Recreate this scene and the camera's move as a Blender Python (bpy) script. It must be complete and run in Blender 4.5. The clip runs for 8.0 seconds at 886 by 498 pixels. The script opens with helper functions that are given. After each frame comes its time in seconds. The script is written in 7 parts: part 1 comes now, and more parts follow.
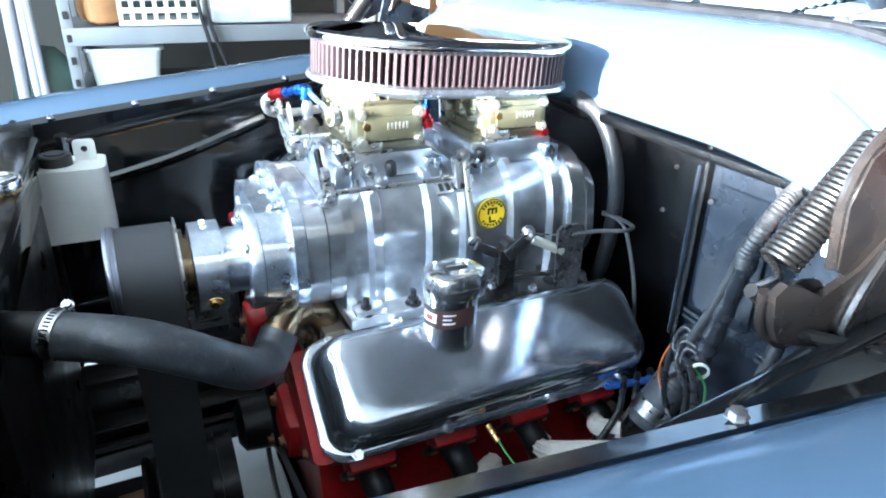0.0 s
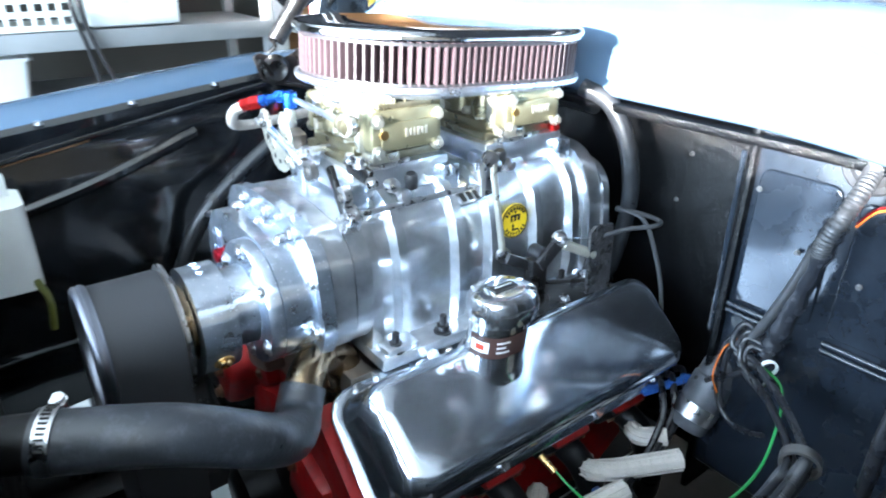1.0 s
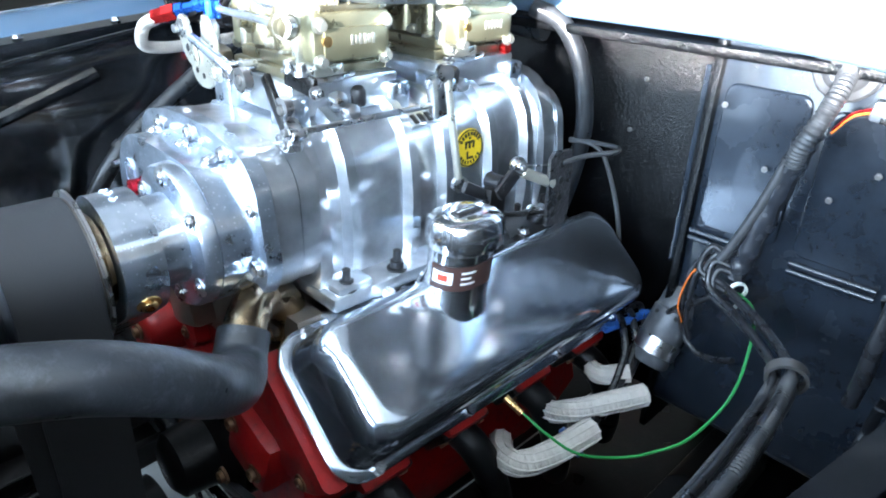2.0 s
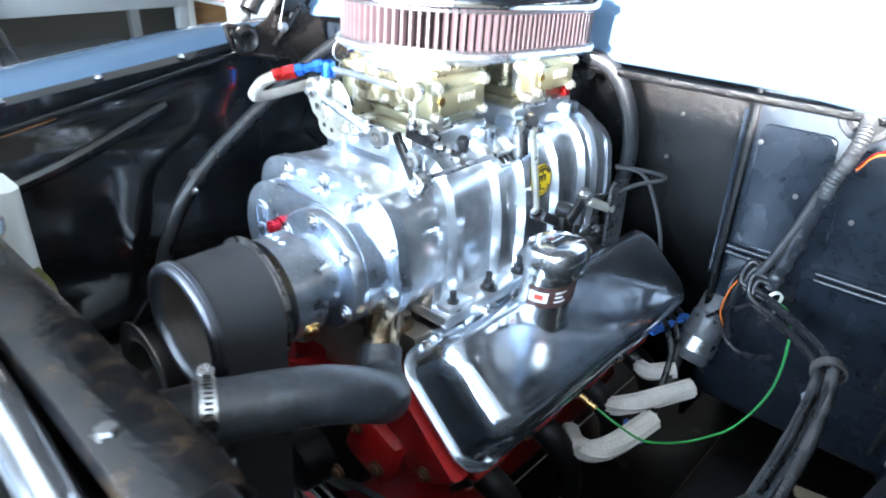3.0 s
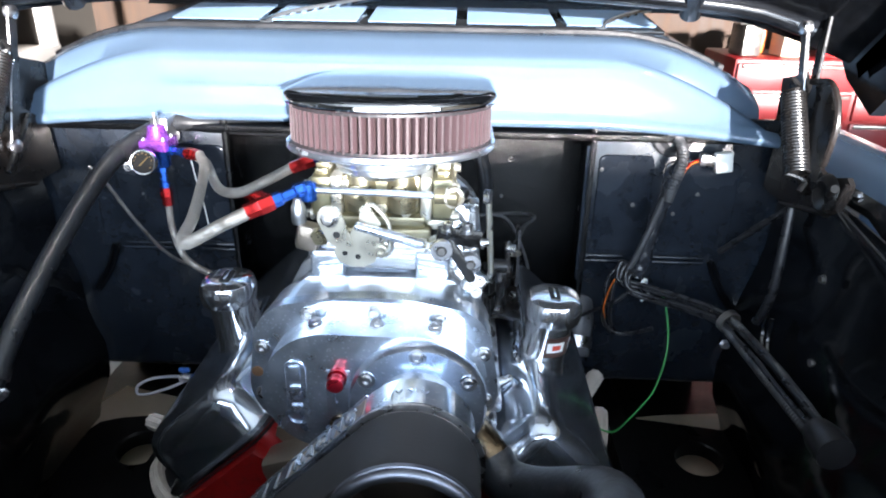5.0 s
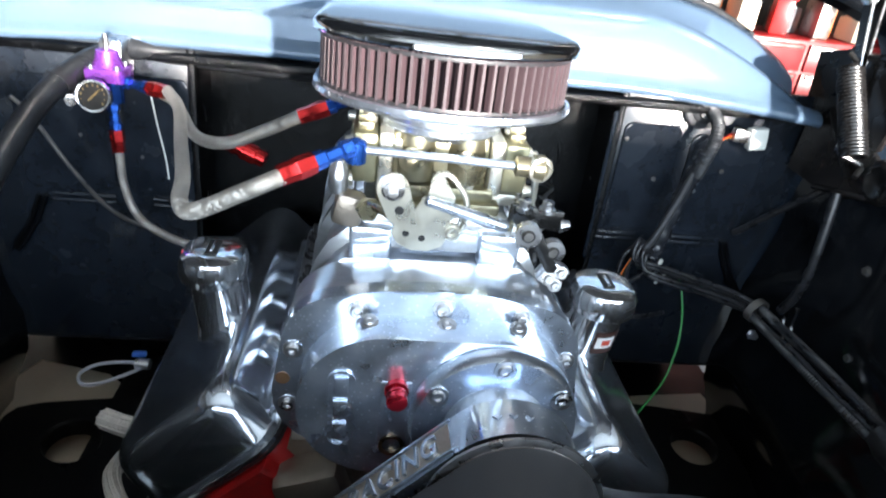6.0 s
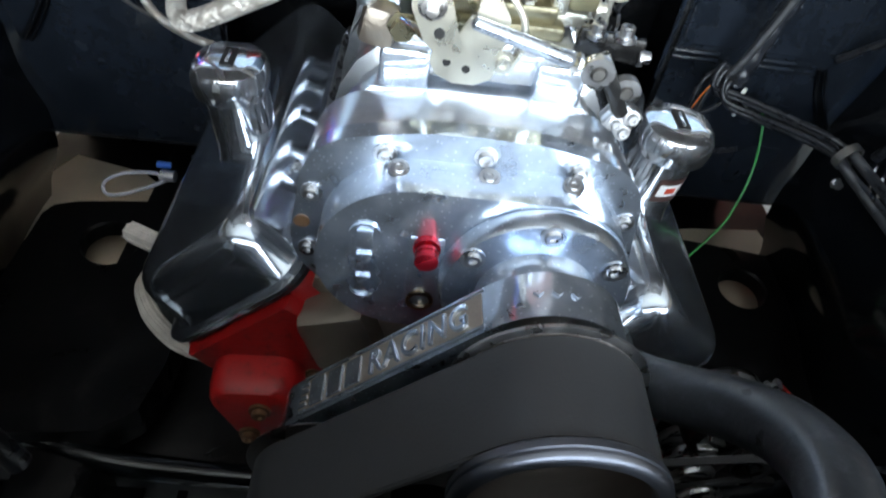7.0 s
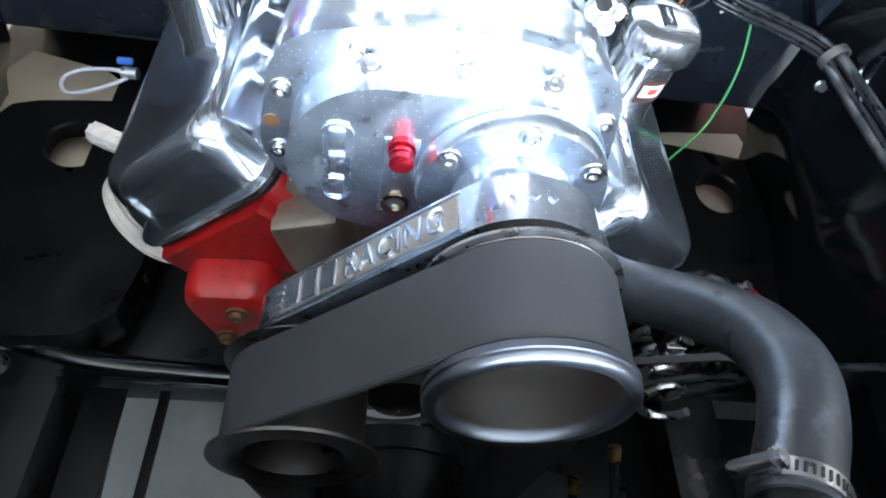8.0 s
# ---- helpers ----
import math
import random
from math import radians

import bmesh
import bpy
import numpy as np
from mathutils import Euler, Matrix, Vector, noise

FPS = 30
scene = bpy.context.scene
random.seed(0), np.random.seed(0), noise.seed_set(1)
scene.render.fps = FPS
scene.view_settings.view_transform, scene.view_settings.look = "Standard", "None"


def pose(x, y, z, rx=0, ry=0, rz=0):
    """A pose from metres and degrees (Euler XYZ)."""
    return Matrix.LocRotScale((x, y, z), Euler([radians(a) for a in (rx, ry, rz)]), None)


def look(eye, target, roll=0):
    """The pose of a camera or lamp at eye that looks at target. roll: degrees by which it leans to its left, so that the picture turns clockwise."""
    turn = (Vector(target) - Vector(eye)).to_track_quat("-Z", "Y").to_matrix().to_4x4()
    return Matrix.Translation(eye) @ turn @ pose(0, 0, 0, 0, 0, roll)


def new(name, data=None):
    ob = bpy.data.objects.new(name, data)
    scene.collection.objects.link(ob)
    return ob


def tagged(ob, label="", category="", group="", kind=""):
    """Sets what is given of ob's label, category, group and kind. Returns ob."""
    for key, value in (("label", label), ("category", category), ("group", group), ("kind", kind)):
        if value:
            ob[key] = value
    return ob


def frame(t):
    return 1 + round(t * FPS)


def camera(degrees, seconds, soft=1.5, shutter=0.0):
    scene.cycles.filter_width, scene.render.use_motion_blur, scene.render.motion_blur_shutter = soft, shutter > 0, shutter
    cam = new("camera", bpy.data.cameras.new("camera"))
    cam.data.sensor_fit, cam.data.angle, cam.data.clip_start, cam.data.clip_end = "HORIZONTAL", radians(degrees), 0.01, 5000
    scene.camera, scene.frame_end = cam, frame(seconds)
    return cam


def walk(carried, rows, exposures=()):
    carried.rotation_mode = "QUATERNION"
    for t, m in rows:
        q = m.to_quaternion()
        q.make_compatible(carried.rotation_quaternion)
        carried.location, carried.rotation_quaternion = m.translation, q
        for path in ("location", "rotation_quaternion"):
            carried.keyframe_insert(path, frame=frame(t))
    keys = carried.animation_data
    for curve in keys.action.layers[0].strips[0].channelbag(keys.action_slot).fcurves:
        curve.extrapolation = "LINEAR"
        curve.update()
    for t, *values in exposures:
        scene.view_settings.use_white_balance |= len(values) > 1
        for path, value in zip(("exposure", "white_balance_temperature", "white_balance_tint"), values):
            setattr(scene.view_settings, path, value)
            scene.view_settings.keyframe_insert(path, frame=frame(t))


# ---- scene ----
cam = camera(68.2, 8.0, 1.9, 0.3)
PATH = [
    (0, (0.96, -0.18, 1.378), (-0.676, 0.617, 0.548), 1.6),
    (0.5, (0.912, -0.174, 1.38), (-0.716, 0.631, 0.542), 0.0),
    (1, (0.755, -0.289, 1.355), (-0.699, 0.8, 0.517), 0.4),
    (1.5, (0.701, -0.297, 1.279), (-0.591, 0.975, 0.435), 1.2),
    (1.7, (0.695, -0.292, 1.252), (-0.587, 0.975, 0.386), 1.6),
    (2.8, (0.677, -0.4, 1.335), (-0.568, 0.87, 0.419), 2.6),
    (3, (0.645, -0.479, 1.353), (-0.557, 0.84, 0.45), 1.8),
    (3.5, (0.564, -0.646, 1.421), (-0.316, 0.965, 0.629), 2.8),
    (4, (0.465, -0.661, 1.423), (-0.195, 1.069, 0.669), 0.1),
    (4.5, (0.302, -0.664, 1.43), (-0.11, 1.13, 0.647), 1.0),
    (4.7, (0.215, -0.676, 1.423), (-0.018, 1.149, 0.638), -0.5),
    (5.8, (-0.066, -0.54, 1.387), (0.163, 1.265, 0.557), 7.1),
    (6, (-0.074, -0.509, 1.369), (0.176, 1.258, 0.467), 7.4),
    (6.5, (-0.047, -0.447, 1.367), (0.145, 1.138, 0.163), 12.2),
    (7, (-0.062, -0.412, 1.354), (0.096, 0.996, -0.058), 9.9),
    (7.5, (-0.059, -0.413, 1.346), (0.161, 0.841, -0.197), 13.6),
    (8, (-0.058, -0.407, 1.346), (0.187, 0.781, -0.244), 13.9),
]
EXPOSURES = [(0.0, 3.97, 6200, 10), (1.7, 3.98, 6150, 11), (3.5, 3.70, 6450, 14), (4.0, 3.20, 6600, 17), (4.7, 2.63, 6650, 17), (6.0, 2.40, 6850, 14), (6.5, 2.24, 7400, 14), (7.0, 2.62, 7250, 14), (7.5, 3.32, 7000, 14), (8.0, 4.27, 6750, 14)]
walk(cam, [(t, look(eye, target, roll)) for t, eye, target, roll in PATH], EXPOSURES)

# ---------- world, sun, large lights ----------
world = bpy.data.worlds.new("sky")
scene.world = world
world.use_nodes = True
wn = world.node_tree.nodes
sky = wn.new("ShaderNodeTexSky")
sky.sky_type = "NISHITA"
sky.sun_disc = False
sky.sun_elevation = radians(8)
sky.dust_density = 0.0
sky.ozone_density = 4.0
sky.sun_rotation = radians(180 - 16)
world.node_tree.links.new(sky.outputs[0], wn["Background"].inputs[0])
wn["Background"].inputs[1].default_value = 0.10

sun = new("sun", bpy.data.lights.new("sun", "SUN"))
sun.data.energy = 5.0
sun.data.angle = radians(1.6)
sun.data.color = (1.0, 0.97, 0.93)
sun.matrix_world = look((1.29, -4.0, 1.76), (0, 0.5, 1.1))

door_light = new("door_light", bpy.data.lights.new("door_light", "AREA"))
door_light.data.shape = "RECTANGLE"
door_light.data.size = 4.8
door_light.data.size_y = 1.8
door_light.data.energy = 38
door_light.data.color = (0.74, 0.89, 1.0)
door_light.matrix_world = look((0.85, -2.2, 1.40), (0.55, 1.0, 1.30))


# ---------- materials ----------
def material(name, colour, rough=0.5, metal=0.0, vary=0.12, scale=14.0, grain=180.0, bump=0.08,
             rough_vary=0.1, coat=0.0, dirt=None, dirt_amount=0.0, island=False, stretch=(1, 1, 1), haze=0.0, spots=0.0, dirt_soft=(0.52, 0.68)):
    m = bpy.data.materials.new(name)
    m.use_nodes = True
    nt = m.node_tree
    n, l = nt.nodes, nt.links
    b = n["Principled BSDF"]
    tc = n.new("ShaderNodeTexCoord")
    mp = n.new("ShaderNodeMapping")
    mp.inputs["Scale"].default_value = stretch
    l.new(tc.outputs["Object"], mp.inputs["Vector"])
    big = n.new("ShaderNodeTexNoise")
    big.inputs["Scale"].default_value = scale
    big.inputs["Detail"].default_value = 5
    fine = n.new("ShaderNodeTexNoise")
    fine.inputs["Scale"].default_value = grain
    fine.inputs["Detail"].default_value = 3
    l.new(mp.outputs[0], big.inputs["Vector"])
    l.new(mp.outputs[0], fine.inputs["Vector"])
    ramp = n.new("ShaderNodeMapRange")
    ramp.inputs["From Min"].default_value = 0.3
    ramp.inputs["From Max"].default_value = 0.7
    ramp.inputs["To Min"].default_value = 1 - vary
    ramp.inputs["To Max"].default_value = 1 + vary
    l.new(big.outputs["Fac"], ramp.inputs["Value"])
    mul = n.new("ShaderNodeMix")
    mul.data_type = "RGBA"
    mul.blend_type = "MULTIPLY"
    mul.inputs["Factor"].default_value = 1.0
    mul.inputs["A"].default_value = (*colour, 1)
    l.new(ramp.outputs[0], mul.inputs["B"])
    out = mul.outputs["Result"]
    if dirt:
        patch_n = n.new("ShaderNodeTexNoise")
        patch_n.inputs["Scale"].default_value = scale * 2.3
        patch_n.inputs["Detail"].default_value = 8
        patch_n.inputs["Roughness"].default_value = 0.7
        l.new(mp.outputs[0], patch_n.inputs["Vector"])
        r2 = n.new("ShaderNodeMapRange")
        r2.inputs["From Min"].default_value = dirt_soft[0]
        r2.inputs["From Max"].default_value = dirt_soft[1]
        r2.inputs["To Max"].default_value = dirt_amount
        l.new(patch_n.outputs["Fac"], r2.inputs["Value"])
        mx = n.new("ShaderNodeMix")
        mx.data_type = "RGBA"
        l.new(r2.outputs[0], mx.inputs["Factor"])
        l.new(out, mx.inputs["A"])
        mx.inputs["B"].default_value = (*dirt, 1)
        out = mx.outputs["Result"]
    if island:
        info = n.new("ShaderNodeObjectInfo")
        r3 = n.new("ShaderNodeMapRange")
        r3.inputs["To Min"].default_value = 0.85
        r3.inputs["To Max"].default_value = 1.12
        l.new(info.outputs["Random"], r3.inputs["Value"])
        m3 = n.new("ShaderNodeMix")
        m3.data_type = "RGBA"
        m3.blend_type = "MULTIPLY"
        m3.inputs["Factor"].default_value = 1.0
        l.new(out, m3.inputs["A"])
        l.new(r3.outputs[0], m3.inputs["B"])
        out = m3.outputs["Result"]
    l.new(out, b.inputs["Base Color"])
    rr = n.new("ShaderNodeMapRange")
    rr.inputs["From Min"].default_value = 0.3
    rr.inputs["From Max"].default_value = 0.7
    rr.inputs["To Min"].default_value = max(0.02, rough - rough_vary)
    rr.inputs["To Max"].default_value = min(1.0, rough + rough_vary)
    l.new(big.outputs["Fac"], rr.inputs["Value"])
    l.new(rr.outputs[0], b.inputs["Roughness"])
    b.inputs["Metallic"].default_value = metal
    b.inputs["Coat Weight"].default_value = coat
    b.inputs["Coat Roughness"].default_value = 0.06
    if bump:
        bp = n.new("ShaderNodeBump")
        bp.inputs["Strength"].default_value = bump
        bp.inputs["Distance"].default_value = 0.002
        l.new(fine.outputs["Fac"], bp.inputs["Height"])
        l.new(bp.outputs[0], b.inputs["Normal"])
    if haze or spots:
        # a duller film over the polish, with dried water spots
        dull = n.new("ShaderNodeBsdfPrincipled")
        l.new(out, dull.inputs["Base Color"])
        dull.inputs["Metallic"].default_value = metal
        dull.inputs["Roughness"].default_value = 0.5
        vor = n.new("ShaderNodeTexVoronoi")
        vor.inputs["Scale"].default_value = 190
        l.new(mp.outputs[0], vor.inputs["Vector"])
        sp = n.new("ShaderNodeMapRange")
        sp.inputs["From Min"].default_value = 0.10
        sp.inputs["From Max"].default_value = 0.22
        sp.inputs["To Min"].default_value = min(1.0, haze + spots)
        sp.inputs["To Max"].default_value = haze
        l.new(vor.outputs["Distance"], sp.inputs["Value"])
        hz = n.new("ShaderNodeMapRange")
        hz.inputs["From Min"].default_value = 0.35
        hz.inputs["From Max"].default_value = 0.65
        hz.inputs["To Min"].default_value = 0.8
        hz.inputs["To Max"].default_value = 1.2
        l.new(big.outputs["Fac"], hz.inputs["Value"])
        prod = n.new("ShaderNodeMath")
        prod.operation = "MULTIPLY"
        prod.use_clamp = True
        l.new(sp.outputs[0], prod.inputs[0])
        l.new(hz.outputs[0], prod.inputs[1])
        mixs = n.new("ShaderNodeMixShader")
        l.new(prod.outputs[0], mixs.inputs[0])
        l.new(b.outputs[0], mixs.inputs[1])
        l.new(dull.outputs[0], mixs.inputs[2])
        l.new(mixs.outputs[0], n["Material Output"].inputs["Surface"])
    return m


ALU = material("polished_aluminium", (0.72, 0.80, 0.91), 0.10, 1.0, 0.05, 30, 60, 0.02, 0.04, haze=0.30, spots=0.22)
ALU_CAST = material("brushed_cast_aluminium", (0.76, 0.79, 0.83), 0.15, 1.0, 0.07, 22, 90, 0.0, 0.03, haze=0.36)
CHROME = material("chrome", (0.8, 0.82, 0.85), 0.09, 1.0, 0.03, 25, 60, 0.01, 0.03, haze=0.13)
LID_CHROME = material("mirror_chrome", (0.82, 0.84, 0.87), 0.045, 1.0, 0.02, 25, 60, 0.0, 0.015)
TAPE = material("shiny_black_tape", (0.02, 0.022, 0.027), 0.24, 0.0, 0.3, 60, 70, 0.25, 0.08)
CONDUIT = material("grey_armoured_conduit", (0.06, 0.062, 0.066), 0.4, 0.3, 0.2, 60, 200, 0.2)
CHROME_VC = material("chromed_steel", (0.60, 0.66, 0.74), 0.12, 1.0, 0.06, 18, 40, 0.012, 0.04, dirt=(0.4, 0.4, 0.42), dirt_amount=0.15, haze=0.16, spots=0.08)
OLIVE = material("olive_tube", (0.10, 0.11, 0.02), 0.4, 0.0, 0.1, 60, 200, 0.0)
DARK_STEEL = material("dark_worn_steel", (0.009, 0.0088, 0.009), 0.30, 0.0, 0.2, 25, 130, 0.15, 0.1, dirt=(0.028, 0.022, 0.018), dirt_amount=0.35)
PITTED = material("pitted_black_steel", (0.05, 0.05, 0.054), 0.34, 0.4, 0.4, 60, 260, 1.0, 0.15, dirt=(0.20, 0.205, 0.22), dirt_amount=0.7)
HINGE_STEEL = material("brown_black_hinge_steel", (0.020, 0.017, 0.016), 0.28, 0.2, 0.3, 18, 90, 0.12, 0.1, dirt=(0.050, 0.036, 0.027), dirt_amount=0.4)
WORN_STEEL = material("grey_worn_steel", (0.22, 0.21, 0.20), 0.36, 0.8, 0.2, 40, 200, 0.1)
STEEL = material("bare_steel", (0.55, 0.55, 0.56), 0.3, 1.0, 0.12, 60, 300, 0.06)
DULL_ALU = material("dull_cast_aluminium", (0.36, 0.31, 0.26), 0.45, 0.9, 0.15, 25, 250, 0.25)
ZINC = material("gold_zinc", (0.27, 0.245, 0.165), 0.32, 0.85, 0.14, 30, 250, 0.12, dirt=(0.22, 0.17, 0.10), dirt_amount=0.35)
ZINC_BOWL = material("olive_zinc_bowl", (0.29, 0.27, 0.17), 0.36, 0.7, 0.1, 30, 300, 0.14)
ZINC_PALE = material("pale_zinc_plate", (0.62, 0.60, 0.52), 0.32, 0.8, 0.08, 40, 200, 0.06)
BLACK_PAINT = material("black_gloss_paint", (0.004, 0.0046, 0.0056), 0.13, 0.0, 0.4, 5, 22, 0.26, 0.07, coat=0.4, dirt=(0.030, 0.036, 0.046), dirt_amount=0.4, dirt_soft=(0.46, 0.84))
# bluish tint and soft patches stand in for sheen, besides dust
FIREWALL_PAINT = material("dusty_sheen_black_enamel", (0.011, 0.0148, 0.021), 0.23, 0.0, 0.35, 11, 40, 0.18, 0.08, coat=0.25, dirt=(0.042, 0.056, 0.078), dirt_amount=0.45, dirt_soft=(0.36, 0.95))
# brown patches paint in warm reflections along with some wear
WARM_GLINT_BLACK = material("worn_black_paint_brown_glints", (0.007, 0.007, 0.008), 0.13, 0.0, 0.3, 16, 140, 0.2, 0.1, dirt=(0.085, 0.052, 0.028), dirt_amount=0.6, dirt_soft=(0.50, 0.78))
BLACK_DULL = material("black_chassis_paint", (0.005, 0.0052, 0.006), 0.36, 0.0, 0.3, 12, 120, 0.15, 0.12, dirt=(0.020, 0.0185, 0.017), dirt_amount=0.45)
UNDERSEAL = material("black_underseal", (0.0018, 0.0020, 0.0024), 0.20, 0.0, 0.3, 22, 300, 0.9, 0.08, dirt=(0.007, 0.008, 0.010), dirt_amount=0.3)
for m_, level in ((BLACK_DULL, 0.25), (UNDERSEAL, 0.22)):
    m_.node_tree.nodes["Principled BSDF"].inputs["Specular IOR Level"].default_value = level
DUSTY_BLACK = material("dusty_black_can", (0.085, 0.09, 0.10), 0.42, 0.1, 0.25, 25, 160, 0.1, dirt=(0.2, 0.21, 0.22), dirt_amount=0.4)
BLUE = material("light_blue_car_paint", (0.165, 0.262, 0.385), 0.2, 0.1, 0.03, 6, 500, 0.01, 0.03, coat=0.7)
RED = material("red_engine_enamel", (0.36, 0.008, 0.009), 0.45, 0.0, 0.18, 25, 120, 0.2, 0.1, dirt=(0.04, 0.012, 0.01), dirt_amount=0.5)
BELT = material("black_belt_rubber", (0.027, 0.028, 0.031), 0.62, 0.0, 0.12, 12, 400, 0.1, 0.08)
RUBBER = material("black_hose_rubber", (0.015, 0.0165, 0.019), 0.34, 0.0, 0.2, 25, 160, 0.2, 0.1, dirt=(0.045, 0.05, 0.057), dirt_amount=0.4)
HOSE_RUBBER = material("dusty_hose_rubber", (0.035, 0.039, 0.046), 0.36, 0.0, 0.3, 20, 140, 0.3, 0.1, dirt=(0.11, 0.12, 0.14), dirt_amount=0.5)
PULLEY_LIP = material("bright_anodised_lip", (0.21, 0.222, 0.26), 0.40, 1.0, 0.06, 20, 200, 0.03, stretch=(1, 8, 1))
PULLEY = material("dark_anodised_pulley", (0.25, 0.225, 0.21), 0.40, 1.0, 0.08, 20, 200, 0.04, stretch=(1, 8, 1))
IDLER = material("dark_bronze_idler", (0.10, 0.09, 0.085), 0.35, 0.9, 0.1, 20, 200, 0.05)
PLASTIC = material("black_plastic", (0.018, 0.018, 0.02), 0.4, 0.0, 0.15, 40, 200, 0.08)
WIRE = material("black_wire_loom", (0.016, 0.017, 0.02), 0.3, 0.0, 0.2, 60, 200, 0.05)
GREEN = material("green_wire", (0.03, 0.30, 0.07), 0.4, 0.0, 0.08, 60, 200, 0.0)
WHITE_PLASTIC = material("white_plastic", (0.74, 0.76, 0.72), 0.4, 0.0, 0.06, 12, 120, 0.03)
SLEEVE = material("white_woven_sleeve", (0.60, 0.565, 0.52), 0.8, 0.0, 0.15, 30, 500, 0.4)
ANO_RED = material("red_anodised", (0.66, 0.035, 0.035), 0.2, 0.9, 0.06, 60, 100, 0.02)
ANO_BLUE = material("blue_anodised", (0.03, 0.14, 0.60), 0.2, 0.9, 0.06, 60, 100, 0.02)
ANO_PURPLE = material("purple_anodised", (0.32, 0.08, 0.52), 0.28, 0.7, 0.06, 60, 100, 0.02)
# core darker than the strands: shade between the wires put into colour
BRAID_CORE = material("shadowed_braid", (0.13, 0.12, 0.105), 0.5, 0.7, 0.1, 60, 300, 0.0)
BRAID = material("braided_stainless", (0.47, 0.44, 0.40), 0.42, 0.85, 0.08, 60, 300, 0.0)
FILTER_RED = material("dusty_red_filter_gauze", (0.036, 0.018, 0.022), 0.85, 0.0, 0.15, 60, 900, 0.4, island=True)
# darker copy of the gauze, for the shaded gaps between pleats
FILTER_DARK = material("shade_dark_filter_gauze", (0.022, 0.010, 0.012), 0.9, 0.0, 0.15, 60, 900, 0.3)
FILTER_WIRE = material("bright_filter_mesh", (0.050, 0.036, 0.040), 0.6, 0.1, 0.1, 80, 900, 0.3)
YELLOW = material("yellow_badge", (0.75, 0.52, 0.02), 0.4, 0.0, 0.08, 60, 200, 0.02)
INK = material("black_ink", (0.012, 0.012, 0.012), 0.5, 0.0, 0.05, 60, 200, 0.0)
DECAL = material("brown_decal", (0.06, 0.03, 0.025), 0.4, 0.0, 0.1, 60, 200, 0.0)
WHITE_INK = material("white_ink", (0.8, 0.8, 0.78), 0.5, 0.0, 0.04, 60, 200, 0.0)
RED_INK = material("red_ink", (0.55, 0.06, 0.03), 0.5, 0.0, 0.04, 60, 200, 0.0)
PLUG_RED = material("crimson_anodised", (0.46, 0.015, 0.03), 0.26, 0.8, 0.06, 60, 100, 0.02)
CARD = material("brown_cardboard", (0.58, 0.49, 0.38), 0.85, 0.0, 0.08, 8, 200, 0.12)
BRASS = material("brass", (0.62, 0.40, 0.16), 0.3, 1.0, 0.1, 60, 200, 0.05)
BRONZE = material("bronze_casting", (0.22, 0.16, 0.10), 0.27, 1.0, 0.2, 25, 120, 0.15)
RUST = material("rusty_brown_steel", (0.16, 0.085, 0.045), 0.5, 0.5, 0.25, 30, 200, 0.3)
CONCRETE = material("grey_concrete", (0.44, 0.46, 0.45), 0.7, 0.0, 0.12, 2.5, 90, 0.3, dirt=(0.33, 0.33, 0.32), dirt_amount=0.4)
# near-black colour stands in for the shade below and behind the shelves
PLASTER = material("dimmed_garage_wall", (0.06, 0.057, 0.05), 0.85, 0.0, 0.06, 2, 60, 0.2)
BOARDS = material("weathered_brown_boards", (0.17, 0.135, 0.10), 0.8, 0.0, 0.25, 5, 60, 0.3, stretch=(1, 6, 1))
CEILING = material("white_garage_ceiling", (0.82, 0.82, 0.80), 0.85, 0.0, 0.05, 2, 60, 0.1)
WOOD = material("warm_brown_timber", (0.36, 0.19, 0.08), 0.6, 0.0, 0.2, 6, 80, 0.2, stretch=(1, 1, 8))
WOOD_WHITE = material("white_painted_timber", (0.78, 0.77, 0.74), 0.6, 0.0, 0.05, 6, 80, 0.1)
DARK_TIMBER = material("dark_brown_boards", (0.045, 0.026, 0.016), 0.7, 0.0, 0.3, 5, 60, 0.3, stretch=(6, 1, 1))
GREY_STEEL = material("grey_painted_shelf_steel", (0.22, 0.23, 0.235), 0.5, 0.1, 0.08, 8, 120, 0.08)
CLEAR_TUB = material("milky_plastic_tub", (0.56, 0.58, 0.57), 0.4, 0.0, 0.05, 10, 90, 0.02)
GLASS_DARK = material("dark_gauge_face", (0.006, 0.005, 0.004), 0.6, 0.0, 0.1, 60, 200, 0.0)
GLASS_DARK.node_tree.nodes["Principled BSDF"].inputs["Specular IOR Level"].default_value = 0.2
RED_CHEST = material("red_painted_steel", (0.20, 0.008, 0.010), 0.4, 0.0, 0.15, 8, 100, 0.02, dirt=(0.08, 0.03, 0.03), dirt_amount=0.3)
RED_PLASTIC = material("red_plastic", (0.5, 0.02, 0.02), 0.35, 0.0, 0.08, 20, 100, 0.02)
BLUE_PLASTIC = material("blue_plastic", (0.03, 0.12, 0.42), 0.4, 0.0, 0.08, 20, 100, 0.02)
GREEN_PLASTIC = material("green_plastic", (0.05, 0.28, 0.08), 0.4, 0.0, 0.08, 20, 100, 0.02)
ORANGE_PLASTIC = material("orange_plastic", (0.7, 0.16, 0.02), 0.4, 0.0, 0.08, 20, 100, 0.02)
ORANGE_BAG = material("orange_brown_bag", (0.5, 0.24, 0.1), 0.7, 0.0, 0.2, 12, 60, 0.4)
GREEN_DARK = material("dark_green_bag", (0.03, 0.06, 0.045), 0.5, 0.0, 0.3, 12, 60, 0.4)
